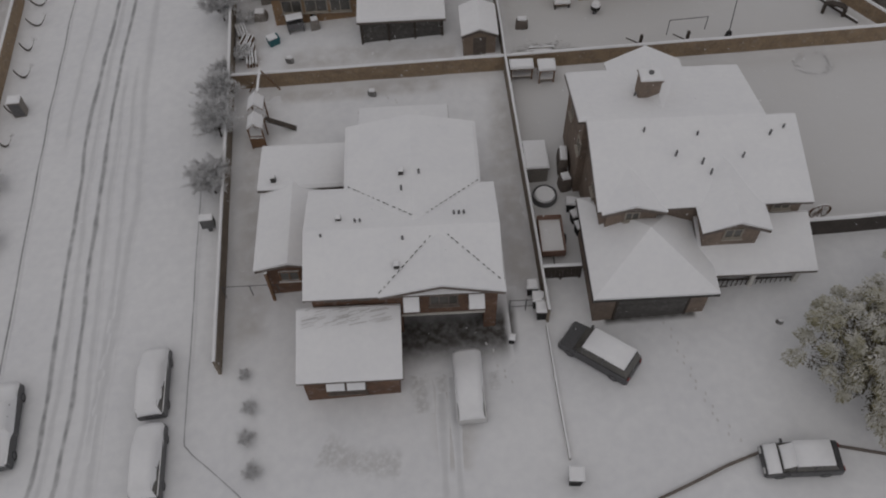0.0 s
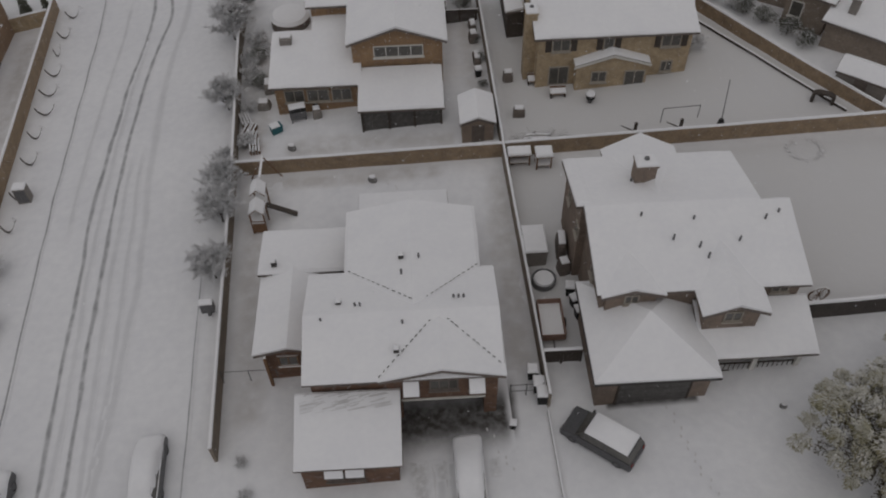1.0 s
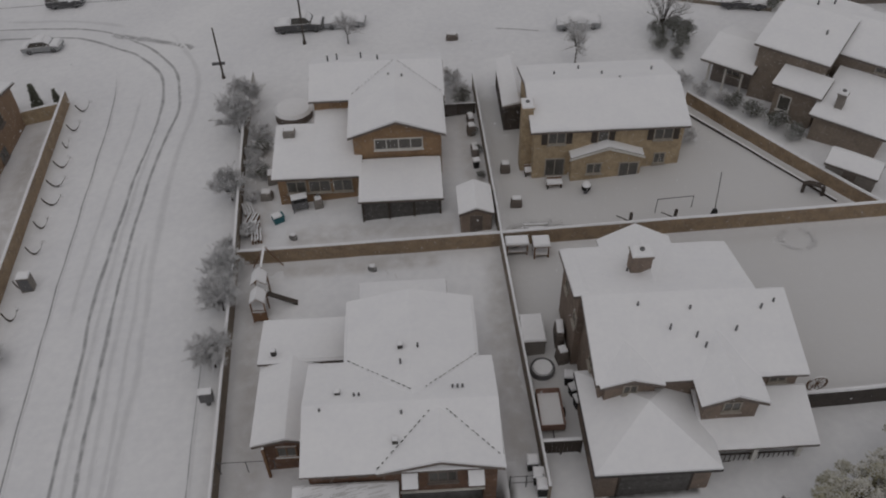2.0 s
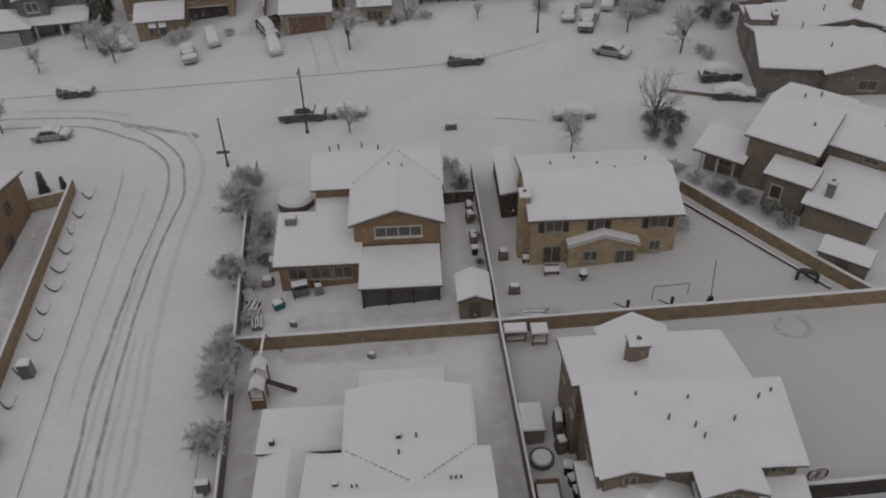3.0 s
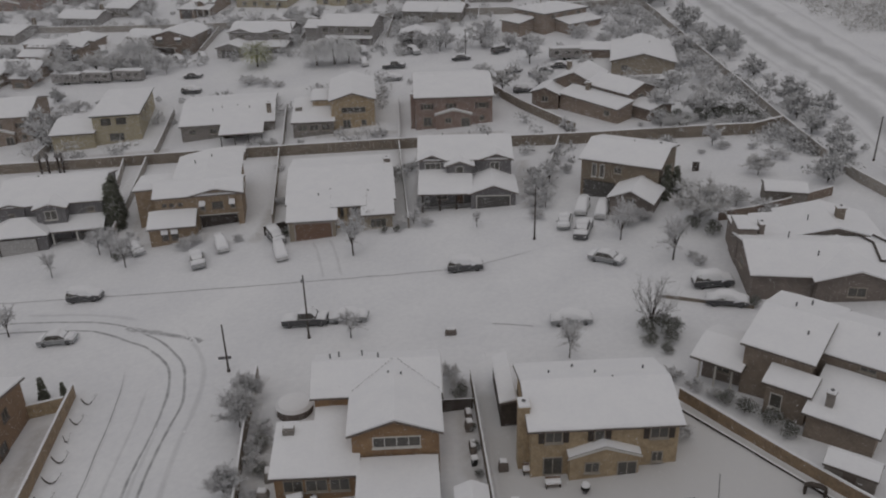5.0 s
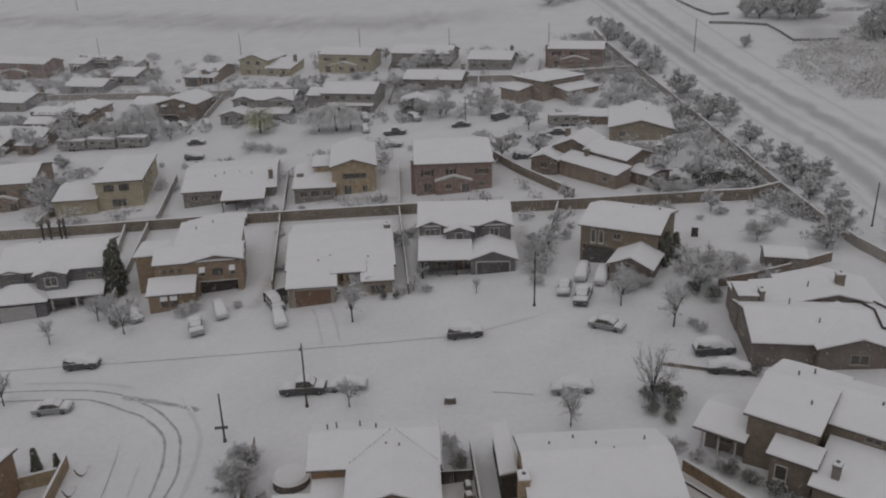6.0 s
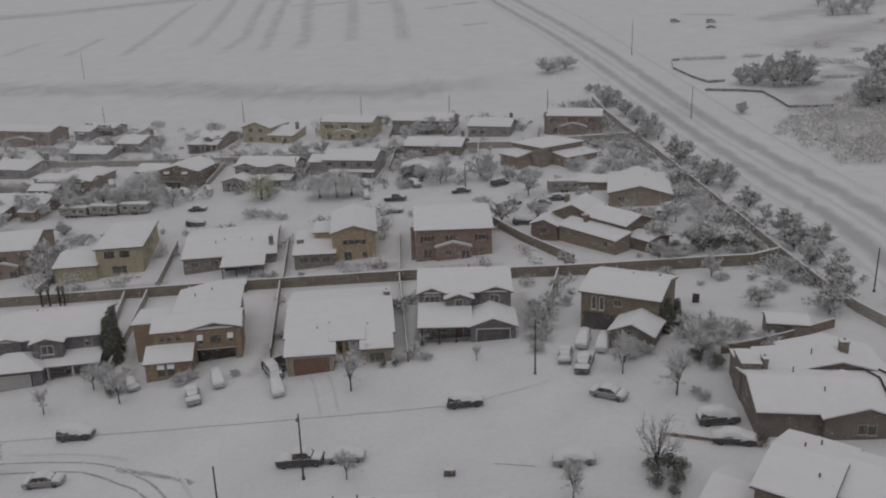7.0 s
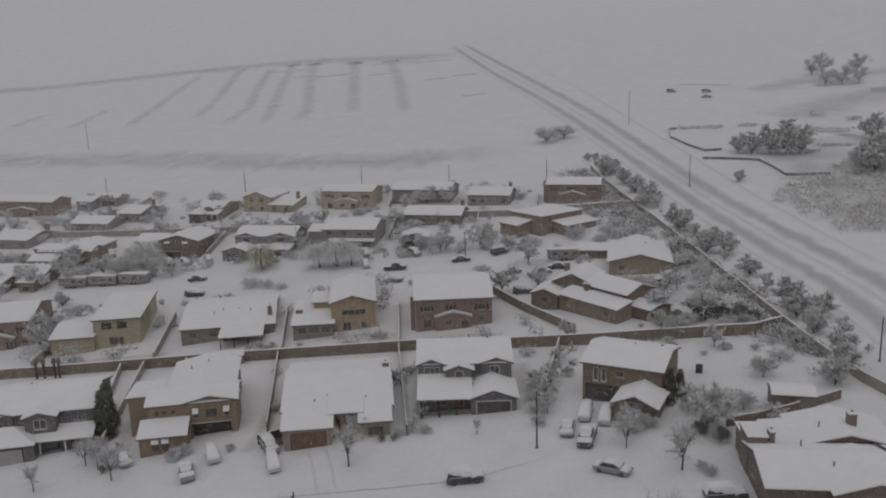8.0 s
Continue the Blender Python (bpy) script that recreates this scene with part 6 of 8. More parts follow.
def tree(name, label, h, r, trunk_h, leaf, seed, n_limbs=9, per=26, size=0.7, category="tree", rise=0.5, fork=7, thick=0.05):
    """A bare frosted tree: trunk, rising limbs, forked branches and a haze of thin twigs along them."""
    rnd = random.Random(seed)
    o = new(name)
    tagged(o, label, category)
    t = Shape().tube((0, 0, -0.3), (0.05, 0.02, trunk_h), 0.024 * h, 0.018 * h, 8)
    crown = Shape()

    def fringe(a, b, n):
        d0 = (b - a).normalized()
        for _ in range(n):
            p = a.lerp(b, rnd.random() ** 0.7)
            d = (d0 * rnd.uniform(0.2, 1.0) + Vector((rnd.gauss(0, 0.55), rnd.gauss(0, 0.55), rnd.gauss(0.12 + 0.3 * rise, 0.4)))).normalized() * size * rnd.uniform(0.4, 1.25)
            w = d.orthogonal().normalized()
            w.rotate(Matrix.Rotation(rnd.uniform(0, 6.28), 3, d.normalized()))
            w *= thick * rnd.uniform(0.6, 1.4)
            crown.face(p - w, p + w, p + d + w * 0.5, p + d - w * 0.5)

    for k in range(n_limbs):
        a = 6.2832 * k / n_limbs + rnd.uniform(-0.5, 0.5)
        up = rnd.uniform(0.12, 1.0)
        reach = r * (1.0 - 0.55 * up * up) * rnd.uniform(0.65, 1.1)
        tip = Vector((math.cos(a) * reach, math.sin(a) * reach, trunk_h + (h - trunk_h) * (0.3 + 0.7 * up) * rnd.uniform(0.8, 1.08)))
        root = Vector((0.05, 0.02, trunk_h * rnd.uniform(0.75, 1.0)))
        mid = Vector((tip.x * 0.42, tip.y * 0.42, root.z + (tip.z - root.z) * (0.45 + 0.25 * rise)))
        t.tube(root, mid, 0.013 * h, 0.009 * h, 4).tube(mid, tip, 0.009 * h, 0.003 * h, 4)
        fringe(mid, tip, per)
        for _ in range(fork):
            q = rnd.uniform(0.1, 0.95)
            s0 = mid.lerp(tip, q) if rnd.random() < 0.75 else root.lerp(mid, 0.3 + 0.7 * q)
            out = Vector((tip.x, tip.y, 0)) * rnd.uniform(0.1, 0.5) + Vector((rnd.gauss(0, 0.28) * r, rnd.gauss(0, 0.28) * r, rnd.uniform(-0.08, 0.28) * h * (0.5 + rise)))
            s1 = s0 + out * (1.1 - 0.5 * q)
            s1.z = max(s1.z, 0.3)
            t.tube(s0, s1, 0.005 * h, 0.002 * h, 3)
            fringe(s0, s1, per)
    part("trunk", t, BARK, o)
    tagged(part("crown", crown, leaf, o), kind="stuff")
    return o


def conifer(name, label, h, r, seed, leaf=CONIFER, n=900):
    rnd = random.Random(seed)
    o = new(name)
    tagged(o, label, "tree")
    part("trunk", Shape().tube((0, 0, -0.3), (0, 0, h * 0.9), 0.02 * h, 0.006 * h, 6), BARK, o)
    s = Shape()
    for _ in range(n):
        u = rnd.random() ** 1.5
        z = h * (0.06 + 0.92 * u)
        a, q = rnd.uniform(0, 6.2832), r * (1 - u) ** 0.85 * rnd.uniform(0.35, 1.05)
        p = Vector((math.cos(a) * q, math.sin(a) * q, z))
        d = Vector((math.cos(a), math.sin(a), -0.35 + rnd.gauss(0, 0.25))) * 0.11 * h * rnd.uniform(0.5, 1.0)
        w = Vector((-math.sin(a), math.cos(a), rnd.gauss(0, 0.3))) * 0.028 * h
        s.face(p - w, p + w, p + d + w * 0.3, p + d - w * 0.3)
    tagged(part("needles", s, leaf, o), kind="stuff")
    return o


def drooper(name, label, h, r, seed, fronds=70, leaf=LEAF):
    """A short trunk under a mop of long snow-bent fronds."""
    rnd = random.Random(seed)
    o = new(name)
    tagged(o, label, "tree")
    part("trunk", Shape().tube((0, 0, -0.3), (0, 0, h * 0.62), 0.2, 0.16, 8), BARK, o)
    s = Shape()
    for _ in range(fronds):
        a, up, far = rnd.uniform(0, 6.2832), rnd.uniform(0.1, 1.0), rnd.uniform(0.6, 1.12)
        last, w = Vector((0, 0, h * 0.6)), Vector((-math.sin(a), math.cos(a), rnd.gauss(0, 0.5))) * 0.04
        for k in range(1, 6):
            q = k / 5
            p = Vector((math.cos(a) * r * q * far, math.sin(a) * r * q * far, h * 0.6 + h * 0.42 * up * math.sin(q * 2.2) - h * 0.4 * (1 - up) * q * q - 0.14 * h * q * q))
            s.face(last - w, last + w, p + w * (1.1 - q), p - w * (1.1 - q))
            last = p
    tagged(part("fronds", s, leaf, o), kind="stuff")
    return o


def place(ob, spots, group=""):
    """Stands the first at spots[0] and copies at the rest: x, y, scale."""
    if group:
        ob["group"] = group
    for k, (x, y, s) in enumerate(spots):
        m = pose(x, y, land(x, y), 0, 0, 77 * k) @ Matrix.Scale(s, 4)
        if k:
            copy_thing(ob, m)
        else:
            first = m
    ob.matrix_basis = first


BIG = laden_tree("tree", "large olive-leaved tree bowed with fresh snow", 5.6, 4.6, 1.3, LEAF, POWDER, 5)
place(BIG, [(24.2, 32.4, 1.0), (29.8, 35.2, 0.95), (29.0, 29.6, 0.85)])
FROST = tree("tree", "small bare tree frosted white beside the street wall", 3.3, 1.5, 0.8, TWIG, 11, 26, 60, 0.36, rise=0.6, fork=11, thick=0.012)
place(FROST, [(-14.0, 59.5, 1.0), (-14.2, 53.9, 0.95), (-14.1, 83.6, 1.2), (-14.2, 73.1, 0.95), (-13.9, 62.4, 0.95), (-13.6, 87.5, 1.0), (-13.9, 65.4, 0.6), (-31.2, 57.6, 0.55), (-30.4, 52.2, 0.5)], "frosted trees")
SLENDER = tree("tree", "slender bare street tree dusted with snow", 4.4, 1.9, 1.6, TWIG, 23, 9, 34, 0.6, rise=0.8, fork=6, thick=0.016)
place(SLENDER, [(20.2, 86.9, 0.95), (-2.8, 97.7, 0.75), (-2.1, 120.2, 1.25), (34.0, 113.1, 1.0), (38.3, 105.2, 1.2), (-45.8, 127.5, 0.8), (-35.2, 127.3, 1.0), (16.0, 124.0, 0.5), (-46, 110.5, 0.9), (35.4, 116.5, 0.9), (-1.2, 129.6, 0.7), (0.6, 129.2, 0.65), (-38.5, 132.5, 0.8), (-40.5, 133.5, 0.9)], "street trees")
SPIKY = tree("tree", "tall spiky bare shrub spreading from the ground", 5.4, 2.6, 0.25, TWIG, 91, 15, 10, 0.9, "shrub", rise=1.2, fork=4, thick=0.025)
place(SPIKY, [(30.2, 90.4, 1.0)])
BROAD = tree("tree", "broad drooping bare tree thick with frost", 6.4, 4.4, 1.2, FROND, 32, 13, 44, 1.1, rise=0.1, fork=8, thick=0.04)
place(BROAD, [(45.4, 114.4, 0.95), (52.6, 118.6, 0.4), (60.5, 128.5, 0.5), (-61, 239.5, 0.95), (-68, 245, 0.85), (-80, 248, 0.85), (-12, 259, 0.6), (56, 151.5, 0.6)], "broad frosted trees")
PALE_TREE = tree("tree", "small tree keeping pale tan leaves under frost", 5.2, 2.9, 1.2, FROND, 35, 9, 40, 0.5, rise=0.4, thick=0.07)
place(PALE_TREE, [(31.8, 189.8, 1.0)])
WOODY = tree("tree", "broad grey tree thick with frost among the back rows", 6.0, 3.9, 0.9, SHRUB, 31, 10, 15, 1.0, rise=0.5, thick=0.1)
place(WOODY, [(-79, 254, 1.0), (-50, 240, 0.75), (57, 163, 0.8), (62, 173, 0.8), (-63, 203, 0.95), (8, 252, 0.6), (40, 190, 0.6), (76, 200, 0.7), (24, 274, 0.9), (-14, 262, 0.7), (-84, 240, 0.9), (-92, 231, 1.0), (-98, 222, 1.0), (33, 225.5, 1.0), (24, 228, 0.8), (18, 230, 0.7), (64, 157, 0.9), (68, 163, 0.8), (30, 272, 0.8), (-106, 236, 1.0), (-88, 244, 0.9), (-75, 239, 0.8), (-48, 236, 0.7), (-100, 246, 0.9), (-112, 246, 1.0), (222, 388, 1.2), (229, 386, 1.3), (236, 384, 1.1), (240, 423, 1.5), (232, 418, 1.2), (252, 411, 1.4)], "frosted trees of the back rows")
LOOSE = tree("tree", "loose grey tree thick with frost among the back rows", 5.2, 3.2, 1.3, TWIG, 77, 9, 15, 0.85, rise=0.6, thick=0.08)
place(LOOSE, [(7.1, 128.2, 0.42), (8.6, 132.5, 0.42), (28.2, 132.0, 0.6), (29.8, 137, 0.6), (31.2, 141, 0.52), (33.6, 147, 0.52), (27.0, 127.5, 0.52), (-38.6, 134.2, 0.5), (-37.4, 132.4, 0.45), (-39.6, 136.8, 0.52), (-36.0, 133.6, 0.5), (41.6, 207.4, 1.15), (-60.5, 238, 1.0), (22.3, 226, 0.8), (63, 160, 0.8), (66, 176, 0.8), (-68.6, 199, 1.15), (-67, 193.5, 1.0), (-66, 201, 0.9), (-64.5, 190.5, 0.7), (52, 196, 0.7), (66, 211, 0.8), (12, 290, 0.7), (-40, 262, 0.7), (-96, 244, 0.9), (59.6, 143.6, 0.65), (71, 138, 0.6), (-71, 241, 0.8), (-17, 171.5, 0.5), (-88, 246, 0.9), (38, 158, 0.6), (54.5, 154.5, 0.7), (13.5, 233.5, 0.7)], "frosted trees of the back rows")
EXTRA = [(60, 182, 0.5), (75, 172, 0.5), (62, 216, 0.55), (66, 222, 0.6), (70, 228, 0.6), (75, 236, 0.58), (68, 240, 0.55), (62, 232, 0.5), (72, 220, 0.55), (64, 245, 0.5), (74, 246, 0.5), (58, 238, 0.45), (30, 205, 0.5), (46, 222, 0.5), (26, 246, 0.5), (-18, 240, 0.43), (-86, 262, 0.65), (-64, 252, 0.58), (-56, 246, 0.5), (-96, 232, 0.58), (52, 121, 0.5), (55, 115, 0.43), (66, 134, 0.43), (-36, 300, 0.58), (8, 298, 0.58), (30, 290, 0.58), (-48, 316, 0.58), (-70, 330, 0.58), (74, 258, 0.36), (79, 214, 0.43), (77, 188, 0.43), (77, 176, 0.43), (-25.5, 219, 0.55), (-21.5, 217, 0.45), (-18, 214.5, 0.35), (-90, 225, 0.6), (-84, 221, 0.5), (64, 151, 0.5), (69, 153, 0.5), (60, 156, 0.5)]
WIDE = tree("tree", "low spreading tree thick with frost among the back rows", 4.4, 4.2, 0.5, SHRUB, 78, 11, 14, 1.0, rise=0.3, thick=0.1)
place(WIDE, [(-70, 240, 0.7), (46.5, 124.5, 0.6), (70, 170, 0.8), (73, 180, 0.8), (14, 244, 0.6), (58, 224, 0.7), (74, 190, 0.8), (71, 209, 0.8), (36, 232, 0.7), (-92, 262, 0.8)] + EXTRA, "frosted trees of the back rows")
PINE = tree("tree", "dusky snow-laden tree in the row along the through road", 6.6, 2.9, 0.4, PINEY, 47, 20, 26, 0.78, rise=0.35, fork=8, thick=0.11)
place(PINE, [(83.8, 303, 0.45), (86.3, 302, 0.45), (83.0, 281, 1.0), (86.0, 283, 0.9), (85.5, 268, 0.8), (85.4, 257.5, 0.8), (85.1, 245, 0.95), (81.5, 241, 0.65), (82.9, 217, 1.1), (86.6, 204, 0.65), (82, 198, 0.8), (85.5, 195, 0.8), (83, 178.5, 0.7), (80.4, 157.5, 0.9), (78.5, 151.5, 0.8), (82.5, 150, 0.7), (76.8, 143, 0.65), (75.1, 131.8, 0.7), (72, 126, 0.7), (68, 122, 0.65), (132.4, 288, 1.0), (135.5, 284.5, 1.1), (140.4, 281, 1.5), (144.5, 278.5, 1.75), (148.6, 277.5, 1.4), (151, 247, 1.3), (154.5, 245.5, 1.6), (158.5, 247, 1.7), (179, 285, 1.3), (117, 254.7, 0.55), (-53.6, 238.1, 0.55), (-72.4, 224, 0.55), (-70.9, 208, 0.55), (-67, 199.5, 0.5), (-75.5, 216, 0.6), (-94.4, 261, 0.7), (-100.6, 263.5, 0.7)], "trees along the through road")
CYP = conifer("cypress", "narrow dark green evergreen shedding its snow", 5.2, 0.85, 3, EVERGREEN, 1300)
yard_wall("wall_gate", [(-15.4, 131.8), (-11.9, 133.1)], 1.5, 0.2, "dark wooden gate closing the side yard", DARKWOOD, snow=0.05)
o = thing("box", 52.7, 133.8, "dark upright box standing in the snowy back yard", "box", -20)
part("body", Shape().box(-0.5, 0.5, -0.4, 0.4, -0.2, 1.5), DARKWOOD, o)
part("snow_cap", Shape().loft([[(a * q, b * q * 0.8, z) for a, b in ((-1, -1), (1, -1), (1, 1), (-1, 1))] for q, z in ((0.5, 1.504), (0.44, 1.62))]), ROOF_SNOW, o)
place(CYP, [(-41.0, 148.0, 1.5), (-40.4, 143.5, 1.55), (-40.9, 145.6, 1.4), (44.3, 124.3, 1.05), (45.8, 124.6, 0.95), (43.4, 125.6, 0.8), (-39.4, 93.9, 0.62), (-36.6, 94.4, 0.55), (-34.2, 93.8, 0.42)], "dark evergreens")
GREENISH = mat("yellow_green_palm_leaves", (0.22, 0.235, 0.085), (0.38, 0.39, 0.19), 0.8, 0.8, 0.0, 4.0, dust=0.14, frost=0.72)
place(drooper("palm_tree", "yellow-green palm flecked with snow before a grey house", 4.2, 2.8, 12, 620, GREENISH), [(-24.3, 232.5, 1.55)])
YUC = drooper("palm_tree", "broad palm with snow-bent frosted fronds", 4.2, 2.8, 9, 620, FROND)
place(YUC, [(-57, 248, 1.75), (-4.5, 226.5, 1.75), (-9, 227.5, 1.5), (-0.8, 226, 1.4), (-61, 250, 1.3)], "snowy palms")
STUB = thing("bare_palm", -62.5, 177.2, "bare dark palm trunk standing by the long wall", "tree", group="bare palm trunks")
part("trunk", Shape().tube((0, 0, -0.3), (0, 0, 3.4), 0.22, 0.26, 8), BARK, STUB)
part("dead_fronds", Shape().disc(0, 0, 3.2, 4.2, 0.5, 9, 0.2), BARK, STUB)
for px, py in ((-61.0, 177.0), (-58.8, 176.4), (-57.9, 176.2)):
    copy_thing(STUB, pose(px, py, land(px, py), 0, 0, 40))
BUSH = tree("shrub", "low twiggy shrub under snow", 1.2, 0.9, 0.12, SHRUB, 61, 11, 12, 0.34, "shrub", 0.6, 6, 0.034)
DARKBUSH = leafy_tree("shrub", "dark leafy shrub capped with snow", 1.5, 1.0, 0.12, CONIFER, 64, 8, 80, 0.15, "shrub", 0.42, snow=None)
place(DARKBUSH, [(33.2, 73.6, 1.0), (34.6, 71.4, 1.1), (32.2, 75.4, 0.9), (35.4, 69.6, 0.9), (29.4, 89.4, 1.1), (31.2, 89.6, 1.25), (31.9, 88.4, 1.2), (29.0, 87.0, 0.9), (31.0, 86.8, 1.0), (30.0, 85.0, 0.7), (-11.6, 79.6, 0.9), (-11.3, 75.6, 0.8), (8.0, 82.8, 0.9), (8.3, 77.4, 0.5), (8.2, 74.6, 0.5), (8.0, 70.8, 0.45), (42.4, 91.4, 0.8), (45.8, 110.6, 1.2), (44.0, 113.4, 1.1), (63, 157, 1.7), (66, 156, 1.9), (69, 154.5, 1.8), (56, 158.5, 1.7), (58.5, 156.5, 1.8), (71, 152.5, 1.4), (46.6, 122.4, 1.2), (47.2, 124.0, 1.3), (45.6, 121.0, 1.1), (-13.2, 128.6, 0.8), (-12.2, 130.5, 0.7), (4.4, 126.2, 0.6), (2.6, 126.6, 0.6), (-37.2, 130.2, 0.7)], "dark shrubs")
place(BUSH, [(-11.7, 38.7, 0.42), (-11.4, 36.4, 0.5), (-11.5, 34.4, 0.58), (-11.1, 32.3, 0.62), (-12.4, 79.0, 1.2), (-12.2, 76.8, 1.1), (-11.9, 82.0, 1.2), (-12.3, 72.5, 0.8), (-12.4, 68.0, 0.9), (7.3, 86.6, 1.15), (7.9, 84.6, 0.9), (29.0, 80.4, 1.0), (31.6, 76.5, 0.8), (30.3, 78.2, 0.9), (26.5, 71.8, 1.0), (24.8, 124.0, 1.3), (25.4, 128.0, 1.5), (26.3, 132.0, 1.6), (27.2, 136.0, 1.6), (28.0, 140.0, 1.5), (38.5, 118.0, 1.6), (36.3, 117.0, 1.4), (41.0, 103.0, 0.9), (40.6, 104.6, 0.8), (5.0, 127.6, 0.9), (-19.5, 176.4, 1.2), (-17.8, 175.6, 0.9), (3.2, 173.0, 0.9), (4.8, 172.4, 1.1), (-11.5, 174.0, 0.8), (5.6, 150.5, 1.3), (8.8, 151.5, 1.4), (33.6, 140.8, 1.1), (-19.3, 131.2, 0.8), (13.2, 147.0, 0.9), (-41.0, 138.0, 1.5), (-36.2, 131.0, 1.0), (-27.4, 131.0, 1.3), (-26.0, 132.5, 1.2), (8.9, 127.0, 1.0), (-13.6, 144, 1.1), (-33.5, 150, 1.8), (-36, 155, 1.8), (78.0, 341, 5.0), (86, 344, 4.5)], "snowy shrubs")
for x, y, w in ((-32.0, 92.3, 1.6), (-32.2, 88.8, 1.5), (-32.2, 82.6, 1.7), (-32.2, 79.6, 1.9), (-32.0, 76.8, 1.9), (-32.0, 73.6, 1.4), (-31.9, 70.2, 1.6), (-32.0, 85.8, 0.8), (-31.9, 66.0, 1.5), (-31.9, 62.4, 1.4)):
    o = thing("bent_stem", x, y, "bare stem bent over by snow at the wall's foot", "plant", group="bent stems")
    rings = []
    for k in range(8):
        q = k / 7
        last = Vector((w * q, -0.5 * math.sin(3.1 * q), 0.16 + 0.75 * (2 * q - 1) ** 2 * (1.0 if q > 0.5 else 0.6)))
        fat = 0.09 - 0.03 * q
        rings.append([last + Vector((0.3 * fat * math.sin(c), fat * math.cos(c), fat * math.sin(c))) for c in (0.0, 1.26, 2.51, 3.77, 5.03)])
    s = Shape().loft(rings)
    part("stem", s, DARKWOOD, o)
    tip = Shape()
    twigs(tip, random.Random(int(w * 10)), last, 26, 0.22, 0.16)
    tagged(part("seed_head", tip, SHRUB, o), kind="stuff")
rnd = random.Random(8)
scrub = Shape()


def brush(s, x, y, n, wide, tall):
    """One clump of thin frosted stems."""
    z = land(x, y)
    for _ in range(n):
        a = Vector((x + rnd.gauss(0, wide), y + rnd.gauss(0, wide), z - 0.05))
        d = Vector((rnd.gauss(0, 0.45), rnd.gauss(0, 0.45), rnd.uniform(0.5, 1.0))) * tall
        w = Vector((rnd.gauss(0, 1), rnd.gauss(0, 1), 0.2)).normalized() * rnd.uniform(0.04, 0.12)
        s.face(a - w, a + w, a + d + w * 0.6, a + d - w * 0.6)


placed = 0
while placed < 3400:
    x, y = 112 + 120 * rnd.random() ** 1.3, rnd.uniform(146, 262)
    if x < 116 + 0.7 * max(y - 232, 0) + 2.5 * wob(y, 3, 0.09) or wob(x, y, 0.05) < -0.5 or wob(x, y + 40, 0.17) < -0.3 or (x > 131 and y > 250 and x < 147):
        continue
    placed += 1
    tall = rnd.choice((0.6, 0.8, 1.0, 1.3, 1.9))
    twigs(scrub, rnd, (x, y, land(x, y) + 0.35 * tall), 16, 0.8 * tall + 0.4, 0.7, 0.6)
for x0, y0, x1, y1, tall in ((167, 306.3, 177.6, 296.4, 1.6), (158.6, 283.5, 167.4, 278, 0.8), (188, 315, 193.4, 313.2, 1.2), (149.3, 276.4, 155, 276.5, 0.8), (181, 329, 185, 325, 2.6), (219, 392, 236, 383, 2.6), (228, 361, 238, 357, 1.8), (131, 334.9, 145.9, 328.3, 1.0), (151.7, 326.7, 157.3, 324.7, 0.9)):
    n = int(math.hypot(x1 - x0, y1 - y0) / 0.8) + 2
    for k in range(n):
        x, y = x0 + (x1 - x0) * k / n + rnd.gauss(0, 0.4), y0 + (y1 - y0) * k / n + rnd.gauss(0, 0.4)
        twigs(scrub, rnd, (x, y, land(x, y) + 0.45 * tall), 34, 0.5 * tall + 0.3, 0.6, 0.8)
structure("scrub", scrub, FROND, "low frosted scrub and hedges beyond the through road", "scrub", "stuff")
verge = Shape()
for _ in range(1300):
    y = rnd.uniform(124, 290)
    x = (79.3 if y > 160 else 73.5) - abs(rnd.gauss(0, 5.0 if y > 195 else 3.0))
    if wob(x, y, 0.12) < -0.35:
        continue
    tall = rnd.choice((0.6, 0.9, 1.2, 1.6, 2.2))
    twigs(verge, rnd, (x, y, land(x, y) + 0.4 * tall), 22, 0.55 * tall + 0.25, 0.5, 0.85)
structure("verge_brush", verge, DUSK, "frosted brush along the inside of the boundary wall", "brush", "stuff")
yard_wall("wall_road", [(81.5, 291), (80.4, 272), (80.2, 252), (80.7, 232), (80.3, 215), (79.0, 191), (77.4, 171), (75.2, 153), (74.3, 146), (72.6, 132), (71.9, 121), (72.6, 108)], 1.6, 0.3, "long boundary wall beside the through road", HAZY_FROST_STONE, snow=0.06)
yard_wall("wall_yards", [(30.0, 190), (33.5, 178), (40.0, 160)], 1.8, 0.35, "tan yard wall slanting down to the long wall", GREY_STONE)
yard_wall("wall_field", [(129.5, 335.5), (126.4, 336.0), (121.9, 322.5), (122.4, 306.1), (124.0, 295.5), (129.4, 294.5)], 0.8, 0.3, "low dark rock wall across the through road", EDGE_DARK, cap=False)
yard_wall("wall_field", [(118.8, 285.8), (128.2, 279.4), (133.2, 274.3), (132.8, 264.5), (131.6, 254.0), (142.9, 249.5)], 0.8, 0.3, "low dark rock wall round a lot across the through road", EDGE_DARK, cap=False)


# ---- yard things of the near block ----
def snow_slab(parent, x0, x1, y0, y1, z, t=0.14, name="snow_cap"):
    s = Shape().loft([[(x0 + o, y0 + o, z + h), (x1 - o, y0 + o, z + h), (x1 - o, y1 - o, z + h), (x0 + o, y1 - o, z + h)] for o, h in ((0.0, 0.004), (-0.02, t * 0.6), (0.08, t))])
    part(name, s, ROOF_SNOW, parent, "fresh snow on top")


